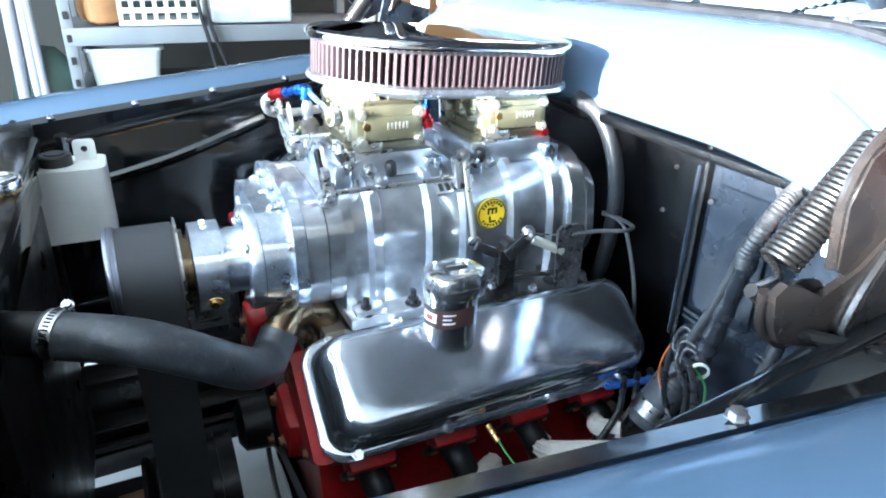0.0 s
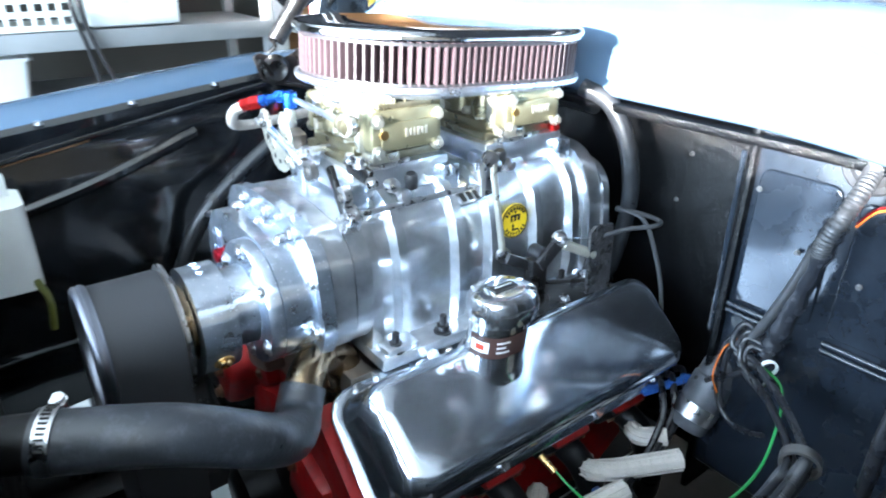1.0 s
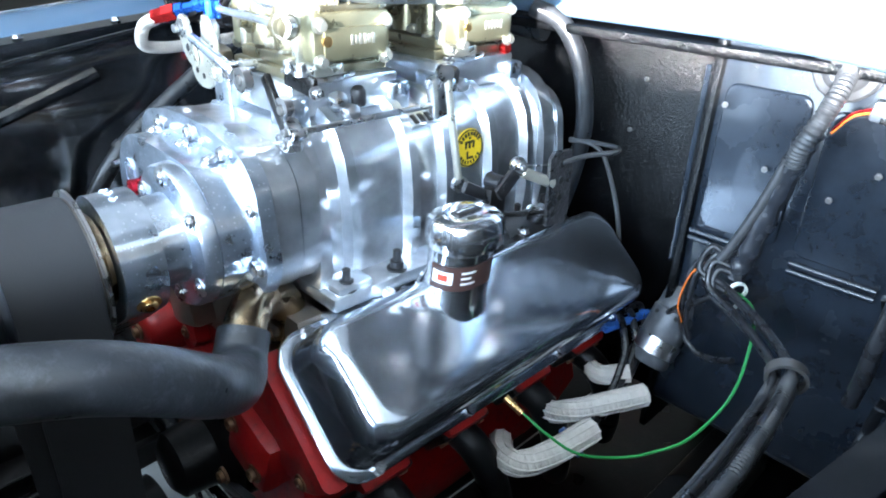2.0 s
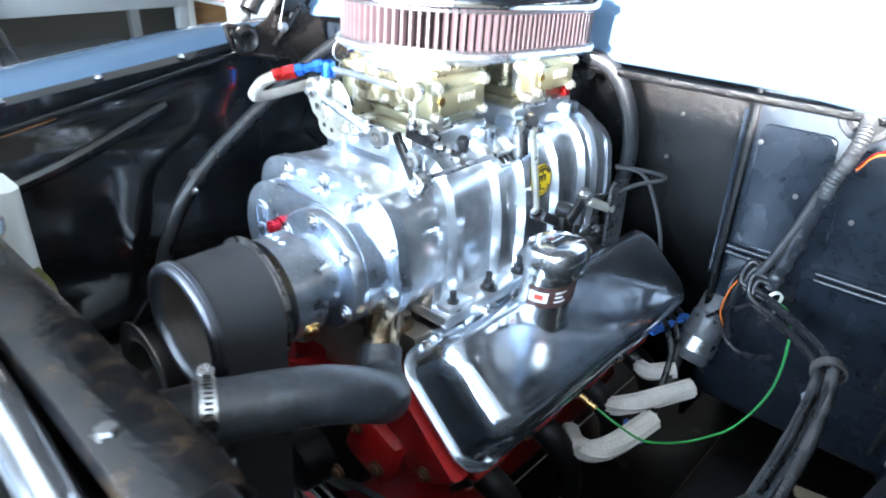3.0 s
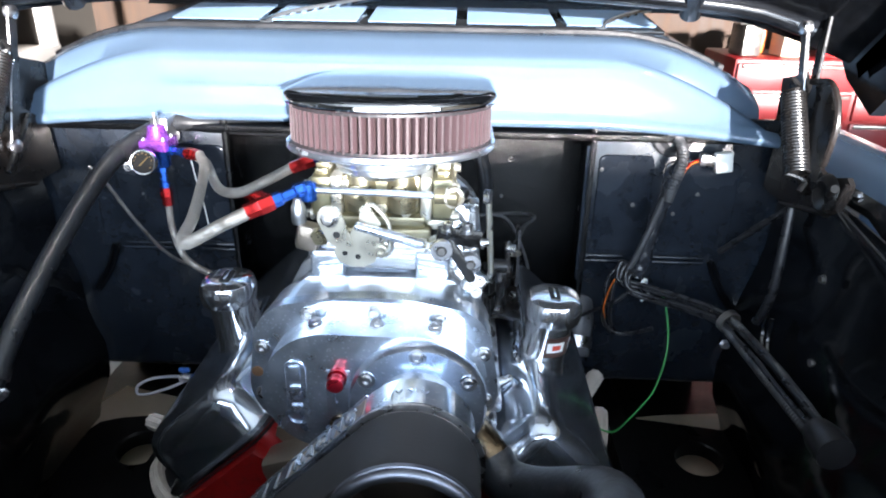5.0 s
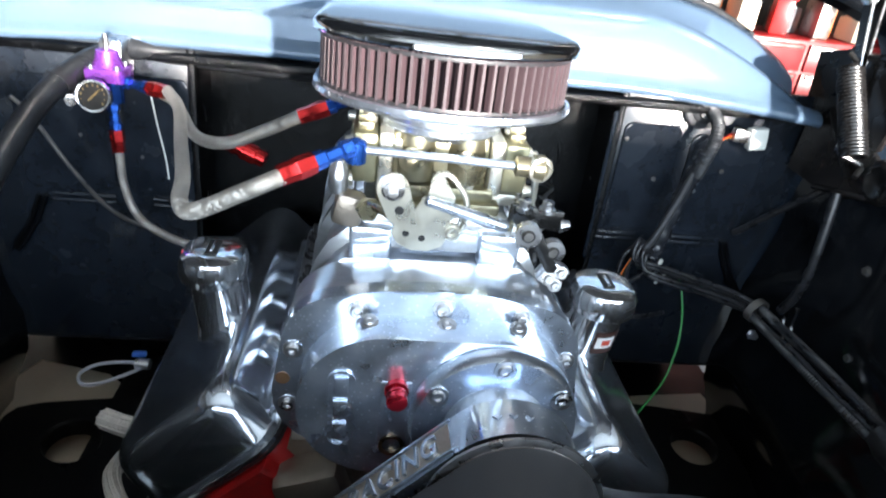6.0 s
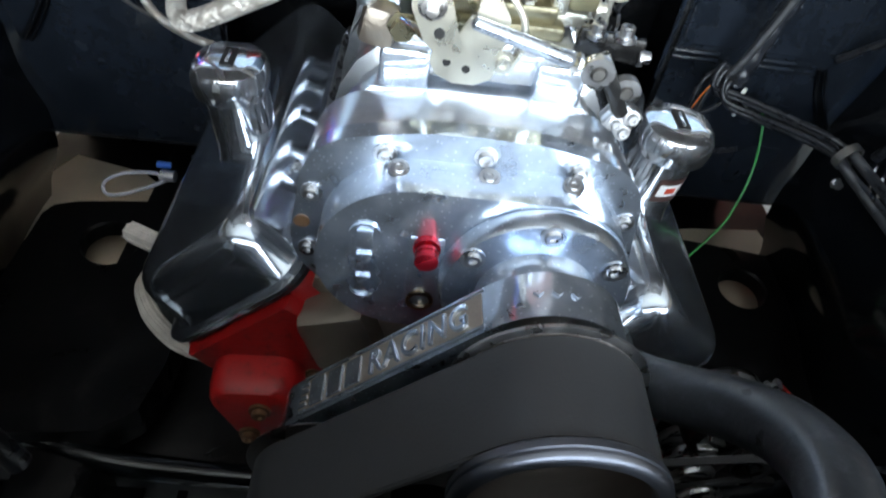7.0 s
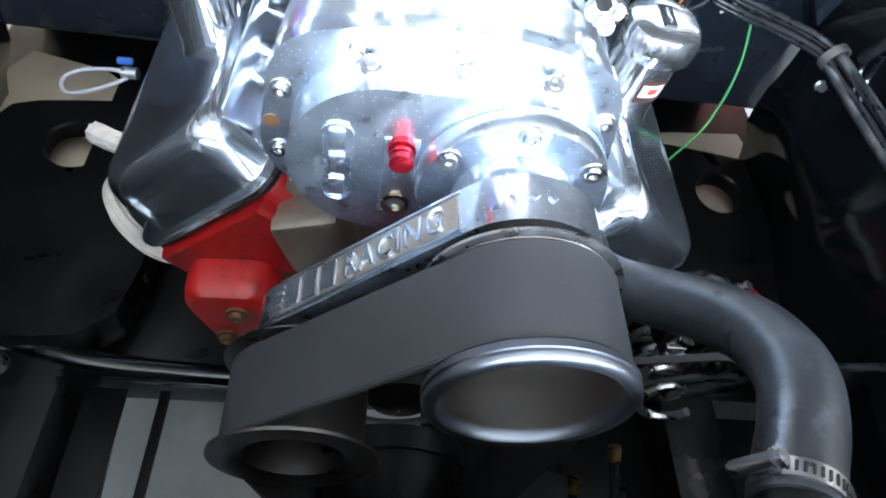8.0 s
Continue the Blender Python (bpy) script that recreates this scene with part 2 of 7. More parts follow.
PALE_PIPE = material("pale_grey_pipe", (0.36, 0.36, 0.4), 0.45, 0.0, 0.1, 10, 90, 0.02)
TARMAC = material("driveway", (0.46, 0.45, 0.43), 0.85, 0.0, 0.12, 2, 90, 0.3)


# ---------- mesh helpers ----------
def empty(name, at, label, category, group="", kind=""):
    ob = new(name, None)
    ob.location = at
    return tagged(ob, label, category, group, kind)


def origin_of(ob):
    v = Vector((0, 0, 0))
    while ob:
        v = v + ob.location
        ob = ob.parent
    return v


def finish(bm, name, mat, sharp=38):
    bmesh.ops.recalc_face_normals(bm, faces=bm.faces)
    me = bpy.data.meshes.new(name)
    bm.to_mesh(me)
    bm.free()
    me.materials.append(mat)
    me.polygons.foreach_set("use_smooth", [True] * len(me.polygons))
    me.set_sharp_from_angle(angle=radians(sharp))
    return me


def part(name, bm, mat, parent, label="", sharp=38):
    """One mesh under a thing or part; the bmesh is given in world metres."""
    bmesh.ops.translate(bm, verts=bm.verts, vec=-origin_of(parent))
    ob = new(name, finish(bm, name, mat, sharp))
    ob.parent = parent
    return tagged(ob, label)


def solo(name, bm, mat, at, label, category, group="", kind="", sharp=38):
    """A thing that is one mesh, with its origin at `at`."""
    bmesh.ops.translate(bm, verts=bm.verts, vec=-Vector(at))
    ob = new(name, finish(bm, name, mat, sharp))
    ob.location = at
    return tagged(ob, label, category, group, kind)


def join(bm, other):
    me = bpy.data.meshes.new("tmp")
    other.to_mesh(me)
    other.free()
    bm.from_mesh(me)
    bpy.data.meshes.remove(me)
    return bm


def box(c, s, bev=0.0, rot=(0, 0, 0), bm=None, seg=2):
    b = bmesh.new()
    bmesh.ops.create_cube(b, size=1.0, matrix=Matrix.Diagonal((*s, 1)))
    if bev:
        bmesh.ops.bevel(b, geom=b.edges[:], offset=bev, segments=seg, affect="EDGES", profile=0.5)
    bmesh.ops.transform(b, matrix=pose(*c, *rot), verts=b.verts)
    return join(bm, b) if bm else b


def rings(loops, bm=None, closed=True, caps=True):
    """Skin a list of loops of equal length."""
    bm = bm or bmesh.new()
    rows = [[bm.verts.new(p) for p in loop] for loop in loops]
    k = len(rows[0])
    for a, b in zip(rows, rows[1:]):
        for i in range(k if closed else k - 1):
            j = (i + 1) % k
            bm.faces.new((a[i], a[j], b[j], b[i]))
    if caps and closed:
        bm.faces.new(rows[0][::-1])
        bm.faces.new(rows[-1])
    return bm


def lathe(origin, axis, prof, seg=32, bm=None, caps=True):
    """prof: pairs of distance along the axis and radius."""
    o, a = Vector(origin), Vector(axis).normalized()
    q = a.to_track_quat("Z", "Y")
    u, v = q @ Vector((1, 0, 0)), q @ Vector((0, 1, 0))
    loops = [[o + a * d + (u * math.cos(t) + v * math.sin(t)) * max(r, 1e-4)
              for t in [2 * math.pi * i / seg for i in range(seg)]] for d, r in prof]
    return rings(loops, bm, True, caps)


def rod(p, q, r, bm=None, seg=14, bev=0.0):
    p, q = Vector(p), Vector(q)
    d = (q - p).length
    prof = [(0, r - bev), (bev, r), (d - bev, r), (d, r - bev)] if bev else [(0, r), (d, r)]
    return lathe(p, q - p, prof, seg, bm)


def spline(pts, n=8):
    p = [Vector(x) for x in pts]
    p = [2 * p[0] - p[1]] + p + [2 * p[-1] - p[-2]]
    out = []
    for i in range(1, len(p) - 2):
        a, b, c, d = p[i - 1:i + 3]
        for k in range(n):
            t = k / n
            out.append(0.5 * (2 * b + (c - a) * t + (2 * a - 5 * b + 4 * c - d) * t * t + (3 * b - a - 3 * c + d) * t ** 3))
    out.append(p[-2])
    return out


def sweep(pts, r, seg=12, n=8, bm=None, wave=0.0, waves=0, smooth=True):
    path = spline(pts, n) if smooth else [Vector(x) for x in pts]
    loops, up = [], Vector((0.31, 0.52, 0.8))
    for i, p in enumerate(path):
        t = (path[min(i + 1, len(path) - 1)] - path[max(i - 1, 0)]).normalized()
        u = (up - t * up.dot(t)).normalized()
        up = u
        v = t.cross(u)
        k = i / (len(path) - 1)
        rr = (r(k) if callable(r) else r) + wave * math.sin(waves * k * 2 * math.pi)
        loops.append([p + (u * math.cos(a) + v * math.sin(a)) * rr for a in [2 * math.pi * j / seg for j in range(seg)]])
    return rings(loops, bm)


def prism(outline, d0, d1, plane="y", bev=0.0, bm=None, seg=2):
    """Extrude a 2D outline: plane y takes (x, z), plane x takes (y, z), plane z takes (x, y)."""
    def at(a, b, d):
        return (a, d, b) if plane == "y" else (d, a, b) if plane == "x" else (a, b, d)
    b = bmesh.new()
    rings([[at(p, q, d0) for p, q in outline], [at(p, q, d1) for p, q in outline]], b)
    if bev:
        sharp = [e for e in b.edges if len(e.link_faces) == 2 and e.calc_face_angle(0) > 0.9]
        bmesh.ops.bevel(b, geom=sharp, offset=bev, segments=seg, affect="EDGES", profile=0.5)
    return join(bm, b) if bm else b


def hull(circles, seg=40):
    pts = sorted({(round(x + r * math.cos(2 * math.pi * i / seg), 5), round(z + r * math.sin(2 * math.pi * i / seg), 5))
                  for x, z, r in circles for i in range(seg)})
    def half(seq):
        out = []
        for p in seq:
            while len(out) > 1 and (out[-1][0] - out[-2][0]) * (p[1] - out[-2][1]) - (out[-1][1] - out[-2][1]) * (p[0] - out[-2][0]) <= 0:
                out.pop()
            out.append(p)
        return out[:-1]
    return half(pts) + half(pts[::-1])


def rounded(hu, hv, r, seg=6):
    out = []
    for cx, cy, a0 in ((hu - r, hv - r, 0), (r - hu, hv - r, 90), (r - hu, r - hv, 180), (hu - r, r - hv, 270)):
        for i in range(seg + 1):
            a = radians(a0 + 90 * i / seg)
            out.append((cx + r * math.cos(a), cy + r * math.sin(a)))
    return out


def bolt(at, axis, r=0.007, h=0.007, bm=None, socket=True):
    """Cap screw with a recessed socket, on a washer."""
    prof = [(-0.002, r * 1.5), (0.0015, r * 1.5), (0.0016, r), (h - 0.001, r), (h, r * 0.86)]
    if socket:
        prof += [(h, r * 0.5), (h * 0.45, r * 0.46), (h * 0.45, 0)]
    else:
        prof += [(h, 0)]
    return lathe(at, axis, prof, 14, bm)


def hexnut(at, axis, r=0.008, h=0.007, bm=None):
    return lathe(at, axis, [(0, r * 1.4), (0.001, r * 1.4), (0.0011, r), (h, r), (h, 0)], 6, bm)


# ---------- the garage ----------
solo("ground", box((0, -12, -0.06), (60, 60, 0.08)), TARMAC, (0, -12, -0.1), "pale driveway outside the garage door", "ground", kind="structure")
solo("floor", box((0.2, 1.41, -0.01), (6.6, 7.5, 0.06), 0.004), CONCRETE, (0.2, 1.55, -0.04), "grey concrete garage floor", "floor", kind="structure")
solo("wall_west", box((-3.1, 1.38, 1.42), (0.16, 7.42, 2.8)), PLASTER, (-3.1, 1.0, 0.02), "plaster garage side wall behind the shelves, coloured dark for shade", "wall", kind="structure")
solo("wall_east", box((3.5, 1.38, 1.42), (0.16, 7.42, 2.8)), BOARDS, (3.5, 1.0, 0.02), "dark timber-lined garage side wall", "wall", kind="structure")
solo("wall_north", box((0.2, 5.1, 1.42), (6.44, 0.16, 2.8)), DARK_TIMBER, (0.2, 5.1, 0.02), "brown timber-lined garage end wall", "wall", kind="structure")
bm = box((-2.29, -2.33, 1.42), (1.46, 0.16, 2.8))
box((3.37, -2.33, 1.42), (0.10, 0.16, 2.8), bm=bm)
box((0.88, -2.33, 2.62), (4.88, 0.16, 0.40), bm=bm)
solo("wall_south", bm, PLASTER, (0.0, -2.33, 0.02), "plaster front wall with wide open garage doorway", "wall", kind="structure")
solo("ceiling", box((0.2, 1.4, 2.88), (6.6, 7.7, 0.1)), CEILING, (0.2, 1.55, 2.83), "white painted garage ceiling", "ceiling", kind="structure")


# unseen wall added to keep the low sun off all below the cowl
solo("garden_wall", box((0, -3.3, 0.82), (12.0, 0.2, 1.68), 0.01), TARMAC, (0, -3.3, -0.02), "unseen plain wall added across the driveway to cut off low sun", "wall", kind="structure")


# ---------- the car body ----------
car = empty("car_body", (0, 0.1, 0.02), "light blue classic car body with black engine bay, hood raised", "car")


def edge_z(y):
    return 1.053 + 0.11 * min(y, 0.3) - 0.03 * max(0.0, -0.3 - y)


def edge_x(side, y):
    """The driver side edge closes in towards the nose."""
    return 0.672 + 0.21 * (max(-0.4, min(y, 0.3)) + 0.06) if side > 0 else -0.738


def fender(side):
    prof = [(0.0, 0.0), (0.012, 0.012), (0.05, 0.03), (0.1, 0.034), (0.16, 0.022), (0.21, -0.02), (0.24, -0.1), (0.25, -0.3), (0.25, -0.55)]
    ys = [-0.95 + 0.085 * i for i in range(21)]
    outer = [[(edge_x(side, y) + side * a, y, edge_z(y) + b) for a, b in prof] for y in ys]
    bm = bmesh.new()
    rings(outer, bm, False, False)
    bmesh.ops.solidify(bm, geom=bm.faces[:], thickness=0.004)
    return bm


for side, x0 in ((1, 0.722), (-1, -0.738)):
    f = part("fender", fender(side), BLUE, car, "light blue front fender")
    ys = [-0.9 + 0.08 * i for i in range(19)]
    strip = rings([[(edge_x(side, y) - side * a, y, edge_z(y) + b) for a, b in ((0.026, -0.016), (0.026, -0.004), (0.002, 0.004), (0.002, -0.016))] for y in ys])
    lip = part("fender_lip", strip, BLACK_PAINT, car, "black painted fender mounting lip")
    for k in range(7):
        y = -0.52 + 0.176 * k
        if side > 0 and y < 0.1:
            continue
        part("lip_bolt", hexnut((edge_x(side, y) - side * 0.014, y, edge_z(y) + 0.0015), (0, 0, 1), 0.007, 0.006), STEEL, lip)
    # inner panel, leaning inwards towards the chassis
    xi = x0 - side * 0.028
    shape = [(0.0, -0.005), (0.004, -0.05), (-0.004, -0.12), (-0.02, -0.24), (-0.036, -0.34), (-0.05, -0.42), (-0.04, -0.50), (0.0, -0.62)]
    ys = [-0.62 + 0.06 * i for i in range(20)]
    loops = []
    for i, y in enumerate(ys):
        swell = 0.05 * math.exp(-((y - 0.05) / 0.22) ** 2)
        loops.append([(xi + side * (a - swell * min(1, -b / 0.3) * (0.6 if b < -0.06 else 0)), y, edge_z(y) + b) for a, b in shape])
    bm = rings(loops, None, False, False)
    bmesh.ops.subdivide_edges(bm, edges=bm.edges[:], cuts=2, use_grid_fill=True)
    for v in bm.verts:
        # pressed folds and handling dents
        p = v.co
        depth = max(0.0, min(1.0, (edge_z(p.y) - p.z - 0.03) / 0.1))
        fold = 0.010 * math.sin(9 * p.y + 14 * p.z) * math.sin(17 * p.z - 3 * p.y) + 0.007 * noise.noise(Vector((p.y * 7, p.z * 9, side)))
        v.co.x += -side * depth * (fold + 0.006)
    bmesh.ops.solidify(bm, geom=bm.faces[:], thickness=0.003)
    inner = part("inner_fender", bm, BLACK_PAINT, car, "glossy black inner fender panel")
    # pressed brace along the inner panel
    part("brace", sweep([(xi - side * 0.012, -0.30, edge_z(-0.3) - 0.16), (xi - side * 0.02, -0.1, 0.91), (xi - side * 0.014, 0.12, 0.985)], 0.014, 8), BLACK_PAINT, car)
    part("brace", sweep([(xi - side * 0.008, -0.33, edge_z(-0.33) - 0.04), (xi - side * 0.03, -0.33, 0.85), (xi - side * 0.05, -0.33, 0.7)], 0.016, 8), BLACK_PAINT, car)
    part("brace", box((xi - side * 0.012, 0.02, edge_z(0.02) - 0.03), (0.02, 0.9, 0.012), 0.004, (9.6, 0, 0)), BLACK_PAINT, car)
    if side > 0:
        # rolled seam, stiffening beads and bolts of the driver side panel
        seam = [(0.306, 1.078), (0.176, 1.040), (0.088, 0.992), (0.051, 0.95), (0.092, 0.869), (0.158, 0.784)]
        part("rolled_seam", sweep([(0.672 - 0.10 * max(0, 1.0 - z) , y, z) for y, z in seam], 0.0045, 8), BLACK_PAINT, car)
        for dy in (0.0, 0.022):
            part("panel_bead", sweep([(0.628, 0.30 + dy, 0.80), (0.632, 0.33 + dy, 0.83), (0.636, 0.34 + dy, 0.87)], 0.005, 8), BLACK_PAINT, car)
        for y, z in ((0.27, 0.98), (0.22, 0.86)):
            part("panel_bolt", hexnut((0.664 - 0.10 * max(0, 1.0 - z), y, z), (-1, 0, 0), 0.006, 0.006), WORN_STEEL, inner)
    # chassis rail and suspension tower plate
    part("chassis_rail", box((side * 0.46 - 0.02, 0.1, 0.42), (0.09, 2.2, 0.14), 0.012), BLACK_DULL, car)
    tower = bmesh.new()
    # plate with an oval hole, built as ring between outline and hole
    cx, cy = (0.588, 0.392) if side > 0 else (-0.532, 0.362)
    def onring(a):
        d = Vector((math.cos(a), math.sin(a)))
        best = 0.0
        for k in range(80, 400):
            s = k / 1000
            u, v = abs(d.x) * s - 0.07, abs(d.y) * s - 0.2
            inside = (u <= 0 and v <= 0.06) or (v <= 0 and u <= 0.06) or (u > 0 and v > 0 and u * u + v * v <= 0.0036)
            if inside:
                best = s
        return d * best
    top, bot = 0.52, 0.508
    seg = 40
    angs = [2 * math.pi * i / seg for i in range(seg)]
    out_loop = [Vector((onring(a).x * (1.3 if math.cos(a) < 0 else 1.1), onring(a).y * (0.40 if math.sin(a) > 0 else 1.35))) for a in angs]
    in_loop = [Vector((0.049 * math.cos(a), 0.047 * math.sin(a) + 0.012 * math.cos(a))) for a in angs]
    def at(p, z, drop=0.0):
        return (cx + p.x * side, cy + p.y, z - drop + 0.12 * side * p.x * side * -1)
    loops = [[at(p, bot - 0.05) for p in out_loop], [at(p, top) for p in out_loop], [at(p * 1.06, top) for p in in_loop], [at(p, top - 0.004) for p in in_loop], [at(p, bot - 0.02) for p in in_loop]]
    rings(loops, tower, True, False)
    part("suspension_tower", tower, BLACK_DULL, car, "black pressed steel plate with an oval hole")
    if side > 0:
        part("coil_spring", sweep([(side * 0.34 + 0.03 * math.cos(a * 0.9), 0.06 - 0.004 * a, 0.60 + 0.03 * math.sin(a * 0.9)) for a in range(0, 36)], 0.006, 8, 2), STEEL, car)
part("crossmember", box((0.0, 0.10, 0.36), (1.0, 0.16, 0.12), 0.02), BLACK_DULL, car)
part("sway_bar", sweep([(-0.80, 0.16, 0.49), (-0.66, 0.07, 0.49), (-0.52, 0.025, 0.485), (-0.36, -0.005, 0.48), (0.0, -0.012, 0.48), (0.36, -0.005, 0.48), (0.6, 0.05, 0.485), (0.80, 0.16, 0.49)], 0.017, 12), BLACK_PAINT, car)
for x, w in ((-0.53, 0.1), (-0.43, 0.022)):
    part("floor_strut", box((x, -0.13, 0.28), (w, 0.62, 0.06), 0.01, (0, 0, 3)), BLACK_DULL, car)

# lower splash panels that close the bay from below
for x0, x1, y0, y1 in ((-0.80, -0.16, 0.02, 1.5), (0.16, 0.80, 0.02, 1.5), (-0.155, 0.155, 0.25, 1.5), (-0.60, -0.378, -0.42, 0.0), (-0.333, -0.318, -0.42, 0.0), (-0.20, 0.05, -0.42, -0.26), (0.40, 0.80, -0.42, 0.0), (0.05, 0.405, -0.42, 0.0)):
    part("splash_panel", box(((x0 + x1) / 2, (y0 + y1) / 2, 0.425 if y1 > 0.01 else 0.40), (x1 - x0, y1 - y0, 0.006), 0.002), BLACK_DULL, car)

# firewall: recessed centre, side panels stepped forwards
fw = part("firewall", box((0.0, 0.622, 0.86), (0.70, 0.012, 0.62), 0.003), UNDERSEAL, car, "black textured recessed firewall centre")
for x in (0.338, -0.345):
    part("firewall_step", box((x, 0.572, 0.86), (0.012, 0.106, 0.62), 0.004), UNDERSEAL, car)
for side, x0, x1 in ((1, 0.332, 0.72), (-1, -0.76, -0.339)):
    xm, w = (x0 + x1) / 2, x1 - x0
    part("firewall_panel", box((xm, 0.537, 0.89), (w, 0.012, 0.56), 0.003), FIREWALL_PAINT, car, "glossy black firewall side panel")
    # pressed stiffening panels with rounded borders
    for px0, px1, z0, z1 in ((0.352, 0.455, 0.908, 1.10), (0.475, 0.615, 0.908, 1.09)):
        if side < 0:
            px0, px1 = -px1, -px0
        o = rounded((px1 - px0) / 2, (z1 - z0) / 2, 0.014, 5)
        cx, cz = (px0 + px1) / 2, (z0 + z1) / 2
        loops = [[(cx + a * k, y, cz + b * k2) for a, b in o] for k, k2, y in
                 ((1.0, 1.0, 0.5315), (0.985, 0.99, 0.5275), (0.96, 0.978, 0.5265), (0.90, 0.955, 0.5268), (0.5, 0.6, 0.5270))]
        part("pressed_panel", rings(loops, None, True, True), FIREWALL_PAINT, car)
    for bx0, bx1 in ((0.345, 0.418), (0.477, 0.575)):
        for bz in (0.8975, 0.887):
            part("pressed_bead", sweep([(side * bx0, 0.5275, bz), (side * (bx0 + bx1) / 2, 0.5265, bz), (side * bx1, 0.5275, bz)], 0.0046, 10), FIREWALL_PAINT, car)
    part("toe_board", box((xm, 0.70, 0.505), (w, 0.012, 0.40), 0.003, (57, 0, 0)), BLACK_DULL, car)
    for off in (-0.005, 0.006):
        part("toe_bead", sweep([(side * (0.590 + off), 0.526, 0.893), (side * (0.614 + off), 0.524, 0.84), (side * (0.648 + off), 0.522, 0.79)], 0.0042, 10), BLACK_PAINT, car)
# folded seam beside the step
part("firewall_seam", sweep([(0.328, 0.520, 1.118), (0.329, 0.519, 1.0), (0.330, 0.519, 0.95), (0.330, 0.520, 0.85)], 0.0036, 8), FIREWALL_PAINT, car)
for x, y, z in ((0.195, 0.616, 1.065), (0.18, 0.616, 0.985), (0.357, 0.522, 1.073), (0.422, 0.522, 1.006), (0.50, 0.522, 0.99), (0.54, 0.522, 1.03), (-0.57, 0.53, 1.07), (-0.43, 0.53, 0.97), (-0.52, 0.53, 1.0)):
    part("firewall_bolt", hexnut((x, y, z), (0, -1, 0), 0.003, 0.004), WORN_STEEL, fw)
part("firewall_flange", box((-0.02, 0.566, 1.136), (1.46, 0.12, 0.014), 0.004), UNDERSEAL, car)

# cowl: steep lower face, a crease, then the flatter top
XC = -0.058


def cowl_section(x):
    s = abs(x - XC)
    e = max(0.0, (s - 0.40) / 0.27)
    drop = 0.085 * e ** 2.2
    fwd = 0.05 * e ** 2
    crease = 1.262 - 0.10 * e ** 1.7
    low = 0.012 * e
    sec = [(0.530, 1.150 - low), (0.512, 1.151 - low), (0.508, 1.156 - low), (0.509, 1.164 - low), (0.516, 1.170 - low), (0.519, 1.180 - 0.02 * e), (0.526, 1.210 - 0.045 * e),
           (0.533, crease - 0.010), (0.539, crease), (0.550, crease + 0.008), (0.566, crease + 0.013 - 0.02 * e), (0.590, 1.288 - drop * 0.98), (0.615, 1.296 - drop * 0.92), (0.645, 1.300 - drop * 0.85)]
    return [(y - fwd * (1 if i < 10 else 0.5), z) for i, (y, z) in enumerate(sec)]


xs = [XC + 0.695 * (i / 30 - 1) for i in range(61)]
bm = rings([[(x, y, z) for y, z in cowl_section(x)] for x in xs], None, False, False)
bmesh.ops.solidify(bm, geom=bm.faces[:], thickness=0.003)
part("cowl", bm, BLUE, car, "light blue painted cowl below the windscreen", sharp=60)
part("cowl_seal", sweep([(x, 0.652, cowl_section(x)[-1][1] + 0.002) for x in xs[2:-2:4]], 0.0085, 8, 3), RUBBER, car, "black rubber hood seal")
bm = rings([[(x, y, z - 0.11 * max(0, (abs(x - XC) - 0.42) / 0.3) ** 2) for y, z in ((0.655, 1.286), (0.70, 1.300), (0.86, 1.322), (1.1, 1.337))] for x in xs], None, False, False)
bmesh.ops.solidify(bm, geom=bm.faces[:], thickness=0.003)
part("cowl_top", bm, BLUE, car, "light blue cowl top panel")
vent = part("cowl_vent", box((-0.01, 0.775, 1.312), (0.99, 0.17, 0.008), 0.003, (7, 0, 0)), BLACK_PAINT, car, "light blue slatted cowl air vent")
for g in range(5):
    for k in range(8):
        y = 0.705 + 0.02 * k
        part("slat", box((-0.01 - 0.392 + 0.196 * g, y, 1.3135 + (y - 0.705) * 0.122), (0.174, 0.010, 0.003), 0.001, (24, 0, 0)), BLUE, vent)
# windscreen and roof front, behind the vent
bm = rings([[(x, 1.10, 1.315), (x, 1.55, 1.62)] for x in (-0.72, 0.66)], None, False, False)
bmesh.ops.solidify(bm, geom=bm.faces[:], thickness=0.006)
part("windscreen", bm, material("windscreen_glass", (0.02, 0.025, 0.03), 0.05, 0.0, 0.05, 5, 50, 0.0), car, "dark reflecting windscreen")
for x in (-0.30, 0.36):
    arm = part("wiper_arm", sweep([(x, 0.69, 1.305), (x + 0.05, 0.76, 1.325), (x + 0.28, 0.98, 1.36)], 0.006, 8), CHROME, car, "chrome wiper arm")
    part("wiper_pivot", lathe((x, 0.69, 1.285), (0, 0, 1), [(0, 0.016), (0.02, 0.014), (0.026, 0.008), (0.027, 0)], 16), CHROME, arm)

# front wheels, hidden below the fenders
for side in (1, -1):
    wheel = part("wheel", lathe((side * 0.80 - 0.02, 0.12, 0.345), (side, 0, 0), [(-0.09, 0.19), (-0.09, 0.29), (-0.07, 0.325), (0.07, 0.325), (0.09, 0.29), (0.09, 0.19)], 32), RUBBER, car, "black front tyre")
    part("rim", lathe((side * 0.80 - 0.02, 0.12, 0.345), (side, 0, 0), [(-0.07, 0.19), (0.05, 0.19), (0.03, 0.12), (0.05, 0.05), (0.06, 0)], 28), STEEL, wheel)

